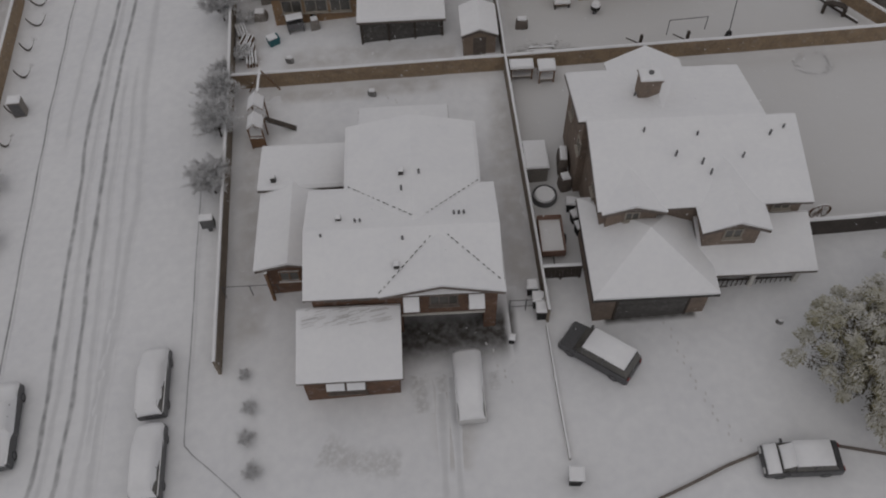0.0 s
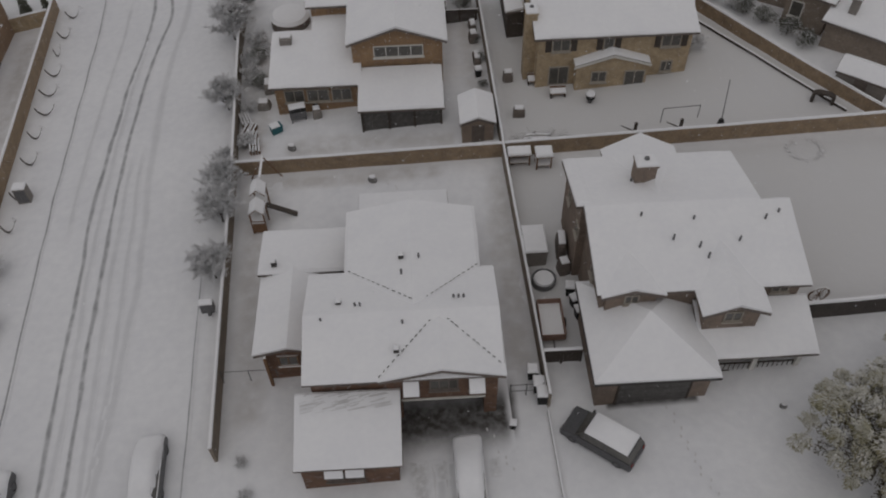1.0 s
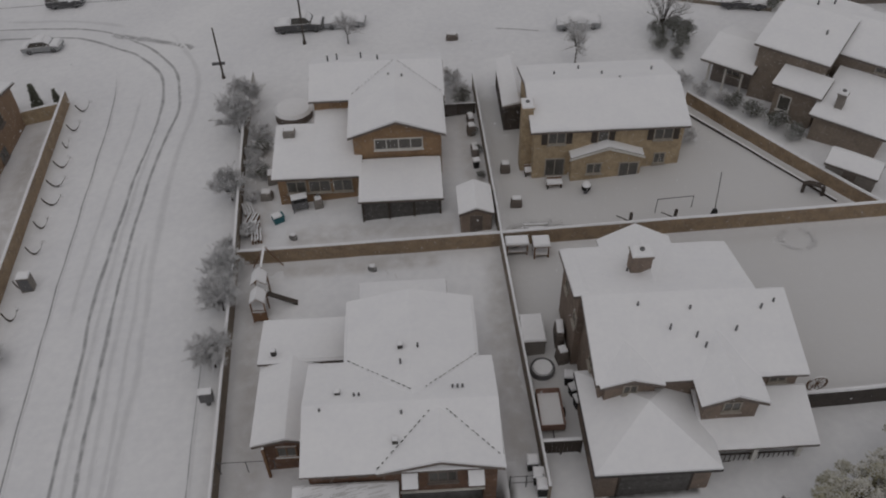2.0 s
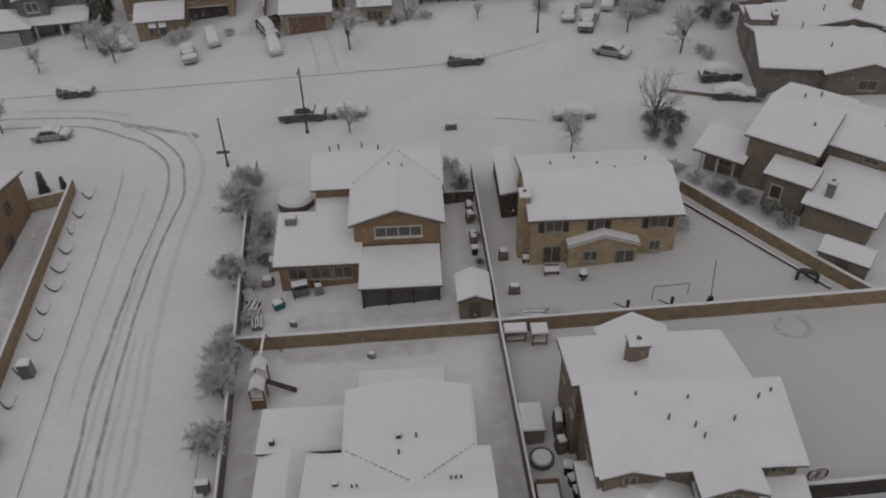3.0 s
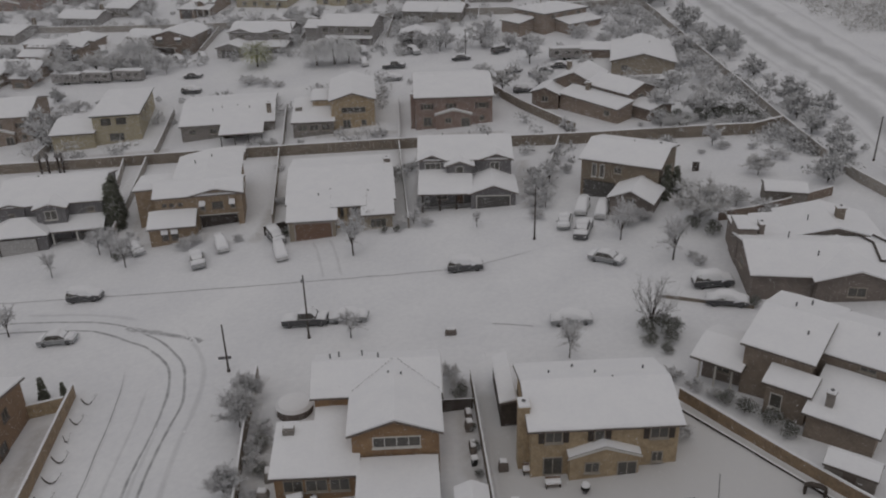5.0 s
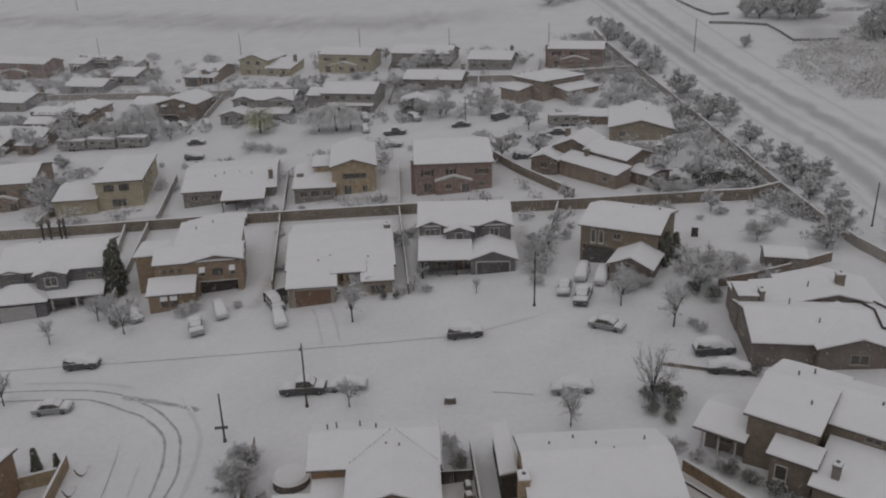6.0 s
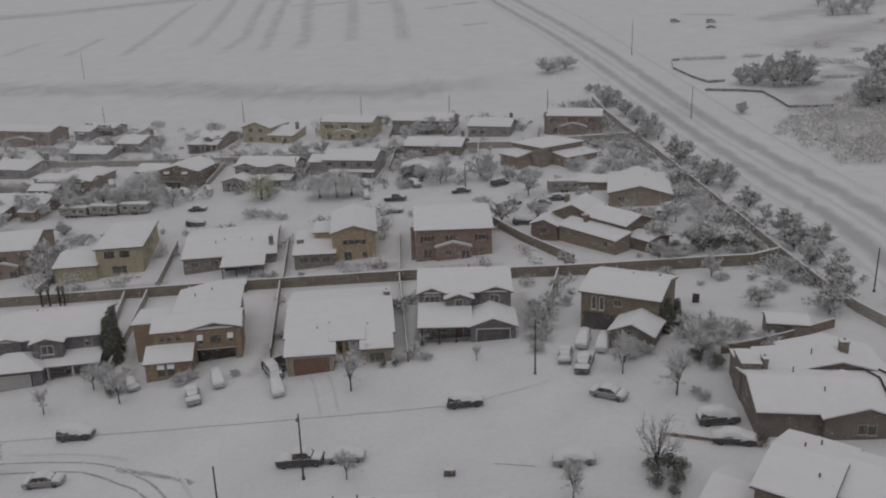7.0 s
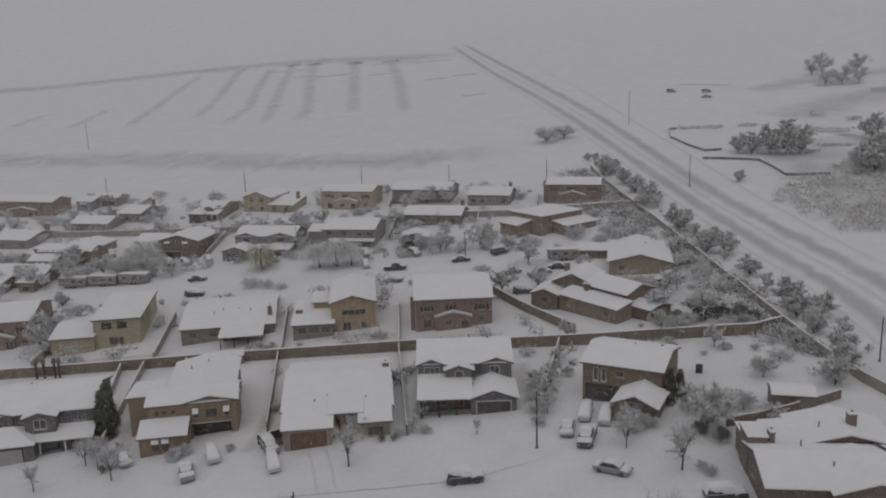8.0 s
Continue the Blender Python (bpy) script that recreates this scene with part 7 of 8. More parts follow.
def shed(x, y, yaw, w, d, h, label, wall=WOOD, ridge="gy"):
    o = thing("shed", x, y, label, "shed", yaw)
    house_wing(o, -w / 2, w / 2, 0, d, h, 0.5, ridge, wall, over=0.15, base=-0.8, snow=0.2)
    part("door", Shape().box(-0.5, 0.5, -0.05, -0.006, -0.1, h - 0.3), FASCIA, o)
    return o


shed(6.55, 64.05, -4, 2.5, 3.3, 2.0, "brown garden shed with snowy gable roof", PALE_BROWN)
shed(36.5, 62.3, -42, 3.9, 2.2, 1.9, "low grey shed beside the slanting wall", STUCCO_GREY, "gx")
shed(58.4, 116.0, -20, 5.6, 4.2, 2.2, "grey shed in a snowy back yard", STUCCO_GREY, "gx")
shed(-90, 268, -22, 9, 7, 3.0, "far outbuilding under snow", STUCCO_GREY, "gx")

o = thing("play_set", -10.8, 57.4, "wooden climbing frame with slide and snowy roofs", "play set", -4)
for px, py in ((-0.7, 0.3), (0.3, 0.3), (-0.7, 1.6), (0.3, 1.6), (-0.7, 3.0), (0.3, 3.0)):
    part("post", Shape().box(px - 0.05, px + 0.05, py - 0.05, py + 0.05, -0.3, 2.1 if py < 2 else 2.5), WOOD, o)
for y0, y1, z in ((0.2, 1.5, 2.1), (1.8, 3.1, 2.5)):
    r = part("canopy", Shape().prism([(-0.8, z - 0.1), (-0.2, z + 0.45), (0.4, z - 0.1), (0.4, z - 0.18), (-0.2, z + 0.37), (-0.8, z - 0.18)], "y", (y0, y1)), WOOD, o)
    part("canopy_snow", Shape().prism([(-0.8, z - 0.09), (-0.76, z + 0.04), (-0.2, z + 0.6), (0.36, z + 0.04), (0.4, z - 0.09), (-0.2, z + 0.46)], "y", (y0 + 0.05, y1 - 0.05)), ROOF_SNOW, r)
part("deck", Shape().box(-0.7, 0.3, 0.3, 3.0, 1.15, 1.25), WOOD, o)
part("front_board", Shape().box(-0.7, 0.3, 0.18, 0.24, 0.1, 1.1), WOOD, o)
part("slide", Shape().loft([[(0.3, 1.7, 1.25), (0.3, 2.15, 1.25), (0.3, 2.15, 1.35), (0.3, 1.7, 1.35)], [(2.5, 1.6, 0.15), (2.5, 2.05, 0.15), (2.5, 2.05, 0.25), (2.5, 1.6, 0.25)]]), DARKWOOD, o)
part("swing_beam", Shape().tube((-0.2, 3.0, 2.3), (-0.2, 6.2, 2.3), 0.07, 0.07), WOOD, o)
for sx in (-1.3, 1.2):
    part("swing_leg", Shape().tube((-0.2, 6.1, 2.3), (sx - 0.2, 6.3, -0.2), 0.06, 0.06), WOOD, o)
snow_slab(o, -0.28, -0.12, 3.7, 6.1, 2.36, 0.08)

o = thing("utility_trailer", 8.6, 45.2, "rust-brown box trailer with a bare tan floor", "trailer", -4)
part("bed", Shape().box(-0.75, 0.75, -1.4, 1.4, 0.45, 0.55), RUST, o)
for a in ((-0.8, -0.75, -1.4, 1.4), (0.75, 0.8, -1.4, 1.4), (-0.75, 0.75, -1.45, -1.4), (-0.75, 0.75, 1.4, 1.45)):
    part("side_board", Shape().box(*a, 0.45, 1.05), RUST, o)
for sx in (-0.9, 0.9):
    part("wheel", Shape().loft([[(sx + q, 0.33 * math.cos(6.2832 * k / 12), 0.33 + 0.33 * math.sin(6.2832 * k / 12)) for k in range(12)] for q in (-0.09, 0.09)]), TYRE, o)
part("drawbar", Shape().tube((0, -1.4, 0.45), (0, -2.4, 0.4), 0.05, 0.05), STEEL, o)
part("bed_floor", Shape().box(-0.73, 0.73, -1.38, 1.38, 0.554, 0.6), PLYWOOD, o, "pale worn plywood floor")

o = thing("storage_box", 8.6, 50.4, "low storage hut with a flat snowy roof", "hut", -4)
part("body", Shape().box(-0.75, 0.75, 0, 2.4, -0.3, 1.35), STUCCO_GREY, o)
part("lid", Shape().box(-0.82, 0.82, -0.06, 2.46, 1.35, 1.43), FASCIA, o)
snow_slab(o, -0.8, 0.8, -0.04, 2.44, 1.43, 0.22)
o = thing("fire_ring", 8.9, 48.9, "low round basin rim half buried in snow", "basin")
part("rim", Shape().loft([[(q * math.cos(6.2832 * k / 24), q * math.sin(6.2832 * k / 24), z) for k in range(24)] for q, z in ((0.85, -0.1), (0.85, 0.4), (0.76, 0.4), (0.74, 0.2))], caps=False), STEEL, o)
part("snow_fill", Shape().disc(0, 0, 0.1, 0.46, 0.79, 24, 0.66), ROOF_SNOW, o)

for x, y, s, lab in ((6.7, 41.6, 0.85, "grey wheeled bin under snow by the wall"), (6.9, 40.6, 0.9, "black wheeled bin under snow by the wall"), (7.0, 39.8, 0.95, "dark wheeled bin under snow at the wall's end"), (10.4, 47.6, 0.8, "dark bin under snow against the house"), (10.5, 46.6, 0.75, "dark bin under snow against the house"), (10.6, 45.6, 0.8, "dark bin under snow against the house"), (4.9, 38.3, 0.5, "small dark box on the driveway"), (7.8, 72.4, 0.7, "dark bin beside the dividing wall"), (6.9, 29.2, 1.0, "dark box capped with snow at the end of the edging")):
    o = thing("bin", x, y, lab, "bin", random.Random(x).uniform(-20, 20), "bins")
    part("body", Shape().loft([[(a * q * s, b * q * s, z * s) for a, b in ((-1, -1), (1, -1), (1, 1), (-1, 1))] for q, z in ((0.3, -0.1), (0.38, 1.0))]), TYRE, o)
    part("lid", Shape().box(-0.42 * s, 0.42 * s, -0.42 * s, 0.42 * s, 1.0 * s, 1.08 * s), STEEL, o)
    snow_slab(o, -0.41 * s, 0.41 * s, -0.41 * s, 0.41 * s, 1.08 * s, 0.2)

for x, y, w, d, h, lab in ((9.3, 60.9, 1.7, 0.9, 1.1, "brown outdoor cabinet with snowy top by the wall"), (11.1, 60.3, 1.2, 1.1, 1.2, "small wooden hutch with snowy roof by the wall")):
    o = thing("hutch", x, y, lab, "hutch", -4)
    for px in (-w / 2 + 0.06, w / 2 - 0.06):
        for py in (-d / 2 + 0.06, d / 2 - 0.06):
            part("leg", Shape().box(px - 0.05, px + 0.05, py - 0.05, py + 0.05, -0.3, h), WOOD, o)
    part("shelf", Shape().box(-w / 2, w / 2, -d / 2, d / 2, 0.3, 0.36), WOOD, o)
    part("back_board", Shape().box(-w / 2, w / 2, d / 2 - 0.05, d / 2, 0.36, h), WOOD, o)
    part("top", Shape().box(-w / 2 - 0.06, w / 2 + 0.06, -d / 2 - 0.06, d / 2 + 0.06, h, h + 0.07), WOOD, o)
    snow_slab(o, -w / 2 - 0.04, w / 2 + 0.04, -d / 2 - 0.04, d / 2 + 0.04, h + 0.07, 0.22)

# gate between the brick house and the brown one
o = thing("gate", 8.7, 42.3, "dark slatted side gate capped with snow", "gate", -4)
for px in (-1.2, 0.0, 1.2):
    part("post", Shape().box(px - 0.07, px + 0.07, -0.07, 0.07, -0.4, 1.5), DARKWOOD, o)
for k in range(9):
    part("slat", Shape().box(-1.1 + k * 0.25, -0.87 + k * 0.25, -0.03, 0.03, 0.1, 1.35), DARKWOOD, o)
part("rail", Shape().box(-1.2, 1.2, -0.1, -0.035, 1.1, 1.2), DARKWOOD, o)
snow_slab(o, -1.2, 1.2, -0.1, 0.1, 1.5, 0.1)
o = thing("side_fence", 5.9, 40.4, "thin dark wire fence across the side yard", "fence", -4)
for px in (-0.8, 0.2, 1.2):
    part("post", Shape().tube((px, 0, -0.3), (px, 0, 1.3), 0.04, 0.04), STEEL, o)
for z in (0.5, 1.2):
    part("rail", Shape().tube((-0.8, 0, z), (1.2, 0, z), 0.025, 0.025), STEEL, o)
o = thing("side_fence", -11.3, 44.6, "thin wire fence across the west yard", "fence", -4)
for px in (-1.8, 0.0, 1.8):
    part("post", Shape().tube((px, 0, -0.3), (px, 0, 1.2), 0.035, 0.035), STEEL, o)
part("rail", Shape().tube((-1.8, 0, 1.15), (1.8, 0, 1.15), 0.025, 0.025), STEEL, o)

# low edging between the front yards
yard_wall("edging", [(7.2, 39.0), (7.0, 34.0), (6.9, 30.4)], 0.16, 0.11, "low edging between two front yards", STUCCO_GREY, 0.05)
yard_wall("edging_corner", [(9.5, 26.6), (11.1, 27.5), (12.8, 28.0), (15.3, 28.8), (17.0, 29.2)], 0.18, 0.13, "low dark planting edge near the hatchback", FASCIA, cap=False)
yard_wall("edging_corner", [(21.2, 29.0), (22.6, 28.5), (26, 27.3)], 0.14, 0.1, "low dark planting edge near the hatchback", FASCIA, cap=False)
yard_wall("edging_slant", [(27.6, 76.0), (30.8, 69.7), (33.9, 63.4), (35.2, 60.9)], 0.2, 0.15, "dark planting edge below the slanting wall", DARKWOOD, 0.02)
yard_wall("edging_street", [(33.2, 96.6), (42.3, 91.0)], 0.4, 0.16, "low grey edging by parked cars", GREY_STONE, 0.06)
yard_wall("wall_shed_yard", [(48.2, 114.6), (52.9, 114.6), (58.3, 115.6), (66.1, 117.5)], 1.3, 0.2, "dark low wall closing a back yard", STUCCO_DARK)

# letter box beside the street wall
o = thing("letter_box", -14.4, 50.6, "dark cluster letter box capped with snow", "letter box", 0)
part("cabinet", Shape().box(-0.45, 0.45, -0.25, 0.25, 0.5, 1.4), STEEL, o)
part("pedestal", Shape().box(-0.12, 0.12, -0.12, 0.12, -0.3, 0.5), STEEL, o)
snow_slab(o, -0.45, 0.45, -0.25, 0.25, 1.4, 0.18)
o = thing("cabinet", -30.6, 65.5, "grey utility cabinet beside the street wall", "utility cabinet", 0)
part("body", Shape().box(-0.5, 0.5, -0.4, 0.4, -0.3, 1.5), STUCCO_GREY, o)
part("door", Shape().box(-0.42, 0.42, -0.43, -0.405, 0.1, 1.4), STEEL, o)
snow_slab(o, -0.5, 0.5, -0.4, 0.4, 1.5, 0.18)

# back yard of the orange brick house
o = thing("grill", -8.0, 70.3, "dark barbecue grill under snow beside the house", "grill", 10)
part("body", Shape().box(-0.7, 0.7, -0.35, 0.35, 0.35, 1.0), STEEL, o)
part("lid", Shape().prism([(-0.35, 1.0), (-0.3, 1.25), (0.0, 1.38), (0.3, 1.25), (0.35, 1.0)], "x", (-0.5, 0.5)), TYRE, o)
for px in (-0.6, 0.6):
    part("leg", Shape().box(px - 0.04, px + 0.04, -0.3, 0.3, -0.2, 0.35), STEEL, o)
snow_slab(o, -0.68, 0.68, -0.33, 0.33, 1.38, 0.2)
o = thing("toy_chest", -9.9, 69.1, "teal plastic tub with snow on its lid", "tub", 25)
part("tub", Shape().loft([[(a * q, b * q * 0.7, z) for a, b in ((-1, -1), (1, -1), (1, 1), (-1, 1))] for q, z in ((0.42, -0.1), (0.5, 0.7))]), TEAL, o)
snow_slab(o, -0.48, 0.3, -0.33, 0.33, 0.7, 0.16)
o = thing("round_pool", -8.7, 84.9, "round above-ground pool filled with snow", "pool")
part("wall", Shape().loft([[(q * math.cos(6.2832 * k / 28), q * math.sin(6.2832 * k / 28), z) for k in range(28)] for q, z in ((1.85, -0.3), (1.85, 0.85), (1.76, 0.85), (1.76, 0.6))], caps=False), FASCIA, o)
part("snow_fill", Shape().disc(0, 0, 0.854, 1.12, 1.93, 28, 1.6), ROOF_SNOW, o)
for x, y, lab in ((-8.6, 66.6, "low dark rock capped with snow"), (-2.2, 61.4, "small dark rock beside the wall"), (19.6, 59.6, "small dark stone on the snow"), (20.9, 36.9, "small dark ball on the snow")):
    o, g = thing("rock", x, y, lab, "rock"), 0.5 if y < 40 else 0.85
    part("stone", Shape().loft([[(g * q * math.cos(6.2832 * k / 9 + q), g * q * 0.8 * math.sin(6.2832 * k / 9), z * g) for k in range(9)] for q, z in ((0.4, -0.2), (0.42, 0.2), (0.3, 0.5), (0.1, 0.6))]), EDGE_DARK, o)
    if y > 40:
        snow_slab(o, -0.2, 0.2, -0.15, 0.15, 0.45, 0.1)
o = thing("lantern", -0.6, 63.6, "small stone lantern capped with snow", "lantern")
part("base", Shape().box(-0.3, 0.3, -0.2, 0.2, -0.1, 0.5), STUCCO_GREY, o)
part("head", Shape().box(-0.12, 0.12, -0.12, 0.12, 0.5, 0.9), STUCCO_DARK, o)
snow_slab(o, -0.28, 0.28, -0.18, 0.18, 0.5, 0.06)
for k, (x, y) in enumerate(((-12.2, 69.5), (-12.0, 68.4), (-11.7, 67.4), (-12.6, 71.0))):
    o = thing("lumber_stack", x, y, "snow-striped stack of boards by the wall", "lumber", 70 + 12 * k, "board stacks")
    for j in range(4):
        part("board", Shape().box(-0.8, 0.8, -0.4 + 0.24 * j, -0.3 + 0.24 * j, 0.0, 0.35 + 0.1 * (j % 2)), WOOD, o)
        snow_slab(o, -0.8, 0.8, -0.4 + 0.24 * j, -0.3 + 0.24 * j, 0.35 + 0.1 * (j % 2), 0.08, "board_snow")

# back yard of the tan house
for x, y, lab in ((13.9, 68.1, "low garden bench with deep snow"), (12.4, 70.2, "folded garden table under snow")):
    o = thing("bench", x, y, lab, "bench", -4)
    part("seat", Shape().box(-0.65, 0.65, -0.3, 0.3, 0.35, 0.42), WOOD, o)
    part("back", Shape().box(-0.65, 0.65, 0.26, 0.32, 0.42, 0.85), WOOD, o)
    for px in (-0.58, 0.58):
        part("leg", Shape().box(px - 0.05, px + 0.05, -0.28, 0.28, -0.2, 0.35), DARKWOOD, o)
    snow_slab(o, -0.64, 0.64, -0.3, 0.25, 0.42, 0.28)
o = thing("grill", 16.3, 66.7, "small dark barbecue under a snow cushion", "grill", -4)
part("bowl", Shape().disc(0, 0, 0.4, 0.8, 0.36, 14, 0.42), TYRE, o)
part("stand", Shape().disc(0, 0, -0.2, 0.4, 0.2, 8, 0.14), STEEL, o)
part("snow_cap", Shape().disc(0, 0, 0.804, 1.05, 0.4, 14, 0.25), ROOF_SNOW, o)
o = thing("tetherball", 25.5, 61.6, "thin pole in a snow-capped base", "pole")
part("pole", Shape().tube((0, 0, 0.2), (-0.15, 0.3, 4.2), 0.04, 0.03), STEEL, o)
part("base", Shape().disc(0, 0, -0.1, 0.5, 0.3, 10, 0.2), TYRE, o)
for x, y in ((18.7, 61.9), (22.2, 61.5)):
    o = thing("garden_post", x, y, "dark garden ornament post with a low arm, snow-dusted", "ornament", 0, "garden ornaments")
    part("post", Shape().box(-0.1, 0.1, -0.1, 0.1, -0.2, 1.3), DARKWOOD, o)
    part("arm", Shape().tube((0, 0, 0.4), (-1.1, 0.3, 0.9), 0.06, 0.04), DARKWOOD, o)
    part("foot", Shape().box(0.1, 0.9, -0.2, 0.1, -0.1, 0.25), DARKWOOD, o)
o = thing("goal", 22.6, 62.9, "small goal frame half buried in snow", "goal")
for px in (-1.5, 1.5):
    part("upright", Shape().tube((px, 0, -0.2), (px, 0, 1.3), 0.035, 0.035), STEEL, o)
part("crossbar", Shape().tube((-1.5, 0, 1.3), (1.5, 0, 1.3), 0.035, 0.035), STEEL, o)
o = thing("stone_bench", 33.9, 62.4, "arched dark garden seat with snow on top", "bench", -30)
part("seat", Shape().prism([(-0.8, 0.75), (-0.4, 0.95), (0.4, 0.95), (0.8, 0.75), (0.75, 0.6), (0.4, 0.78), (-0.4, 0.78), (-0.75, 0.6)], "y", (-0.25, 0.25)), DARKWOOD, o)
for px in (-0.75, 0.75):
    part("leg", Shape().box(px - 0.12, px + 0.12, -0.25, 0.25, -0.3, 0.7), DARKWOOD, o)
o = thing("wheel_ornament", 25.8, 44.0, "old wagon wheel leaning at the wall, snow-rimmed", "wagon wheel", 0)
ring = Shape().loft([[(0.7 * q * math.cos(6.2832 * k / 20), 0.05 * sg, 0.6 + 0.7 * q * math.sin(6.2832 * k / 20)) for k in range(20)] for q, sg in ((0.88, -1), (1.0, -1), (1.0, 1), (0.88, 1), (0.88, -1))], caps=False)
part("rim", ring, WOOD, o)
for k in range(6):
    a = 3.1416 * k / 6
    part("spoke", Shape().tube((-0.6 * math.cos(a), 0, 0.6 - 0.6 * math.sin(a)), (0.6 * math.cos(a), 0, 0.6 + 0.6 * math.sin(a)), 0.03, 0.03, 5), WOOD, o)

# prunings heaped against the cross wall
o = thing("brush_pile", 11.4, 63.0, "heap of cut branches and boards under snow by the wall", "brush pile", -5)
rnd = random.Random(71)
heap, boards = Shape(), Shape()
for _ in range(150):
    a = Vector((rnd.gauss(0, 1.0), rnd.gauss(0, 0.35), rnd.uniform(0.0, 0.45)))
    d = Vector((rnd.gauss(0, 0.7), rnd.gauss(0, 0.35), rnd.uniform(-0.1, 0.5)))
    heap.tube(a, a + d, 0.022, 0.01, 4)
tagged(part("heap", heap, BARK, o), kind="stuff")
for k in range(3):
    part("board", Shape().box(-1.5 + 0.2 * k, 0.3 + 0.3 * k, -0.5 + 0.3 * k, -0.32 + 0.3 * k, 0.3 + 0.05 * k, 0.36 + 0.05 * k), WOOD, o)
    snow_slab(o, -1.48 + 0.2 * k, 0.28 + 0.3 * k, -0.5 + 0.3 * k, -0.32 + 0.3 * k, 0.36 + 0.05 * k, 0.1, "board_snow")
part("snow_heap", Shape().loft([[(-0.3 + q * 1.15 * math.cos(6.2832 * k / 14), q * 0.42 * math.sin(6.2832 * k / 14), z) for k in range(14)] for q, z in ((1.0, -0.05), (0.85, 0.18), (0.5, 0.33), (0.15, 0.38))]), ROOF_SNOW, o)

# footprints and bare gravel
prints = Shape()
rnd = random.Random(4)
for line in (((14.3, 38.0), (14.6, 36.0), (15.0, 33.5), (15.6, 31.4), (16.4, 29.6)), ((-1.5, 61.3), (0.0, 59.8)), ((3.4, 38.4), (3.9, 36.8), (4.6, 35.2))):
    for (ax, ay), (bx, by) in zip(line, line[1:]):
        n = int(math.hypot(bx - ax, by - ay) / 0.42)
        for k in range(n):
            x, y = ax + (bx - ax) * k / n + (0.12 if k % 2 else -0.12) + rnd.gauss(0, 0.05), ay + (by - ay) * k / n
            z, a = land(x, y) + 0.05, rnd.uniform(-0.5, 0.5)
            prints.face(*[(x + 0.065 * math.cos(q), y + 0.13 * math.sin(q + a), z) for q in (0.3, 1.2, 2.2, 3.4, 4.4, 5.4)])
for k in range(90):
    a = rnd.uniform(0, 6.2832)
    x, y = 30.6 + math.cos(a) * rnd.gauss(1.25, 0.12), 57.5 + math.sin(a) * rnd.gauss(1.15, 0.12)
    prints.face(*[(x + 0.14 * math.cos(q), y + 0.09 * math.sin(q + a), land(x, y) + 0.05) for q in (0.3, 1.2, 2.2, 3.4, 4.4, 5.4)])
structure("footprints", prints, STREAK, "trails of grey footprints in the snow", "footprints", "stuff")

for x0, y0, x1, y1 in ((5.7, 80.9, 9.0, 80.7), (6.1, 81.2, 6.5, 86.4)):
    o = thing("board_fence", x0, y0, "dark board fence dusted with snow in the side yard", "fence", math.degrees(math.atan2(y1 - y0, x1 - x0)), "side yard fences")
    run = math.hypot(x1 - x0, y1 - y0)
    for k in range(int(run / 1.6) + 1):
        part("post", Shape().box(k * 1.6 - 0.06, k * 1.6 + 0.06, 0.03, 0.15, -0.5, 1.55), DARKWOOD, o)
    for k in range(int(run / 0.2)):
        lean = 0.03 * math.sin(9.1 * k + x0)
        part("board", Shape().box(k * 0.2, k * 0.2 + 0.18, -0.025, 0.025, -0.4, 1.4 + lean), DARKWOOD, o)
    part("rail", Shape().box(0, run, 0.028, 0.07, 1.0, 1.1), DARKWOOD, o)
    snow_slab(o, 0, run, -0.05, 0.05, 1.44, 0.06)

for x, y, w, d, h in ((8.0, 74.6, 0.6, 1.4, 0.6), (8.1, 77.6, 0.7, 0.9, 0.9), (8.3, 79.5, 0.6, 1.2, 0.6), (8.55, 95.3, 1.2, 0.6, 0.6), (10.3, 66.4, 0.9, 0.6, 0.8), (10.2, 71.2, 0.8, 0.7, 0.9), (-10.6, 75.0, 0.8, 1.2, 0.9), (-11.0, 72.6, 1.0, 0.8, 0.7), (-6.4, 70.3, 0.7, 0.6, 0.9), (10.6, 51.5, 0.6, 1.6, 1.3), (10.4, 49.6, 0.7, 0.8, 1.1)):
    o = thing("covered_pile", x, y, "dull tarpaulin-covered pile with snow on top", "pile", 12 * math.sin(x * y), "covered piles")
    part("tarpaulin", Shape().loft([[(a * w * q / 2, b * d * q / 2, z) for a, b in ((-1, -1), (0, -1.1), (1, -1), (1.1, 0), (1, 1), (0, 1.05), (-1, 1), (-1.05, 0))] for q, z in ((1.1, -0.3), (1.0, h * 0.6), (0.85, h * 0.85), (0.5, h))]), FASCIA if x > 6.7 else STUCCO_GREY, o)
    snow_slab(o, -w * 0.38, w * 0.38, -d * 0.38, d * 0.38, h, 0.16)

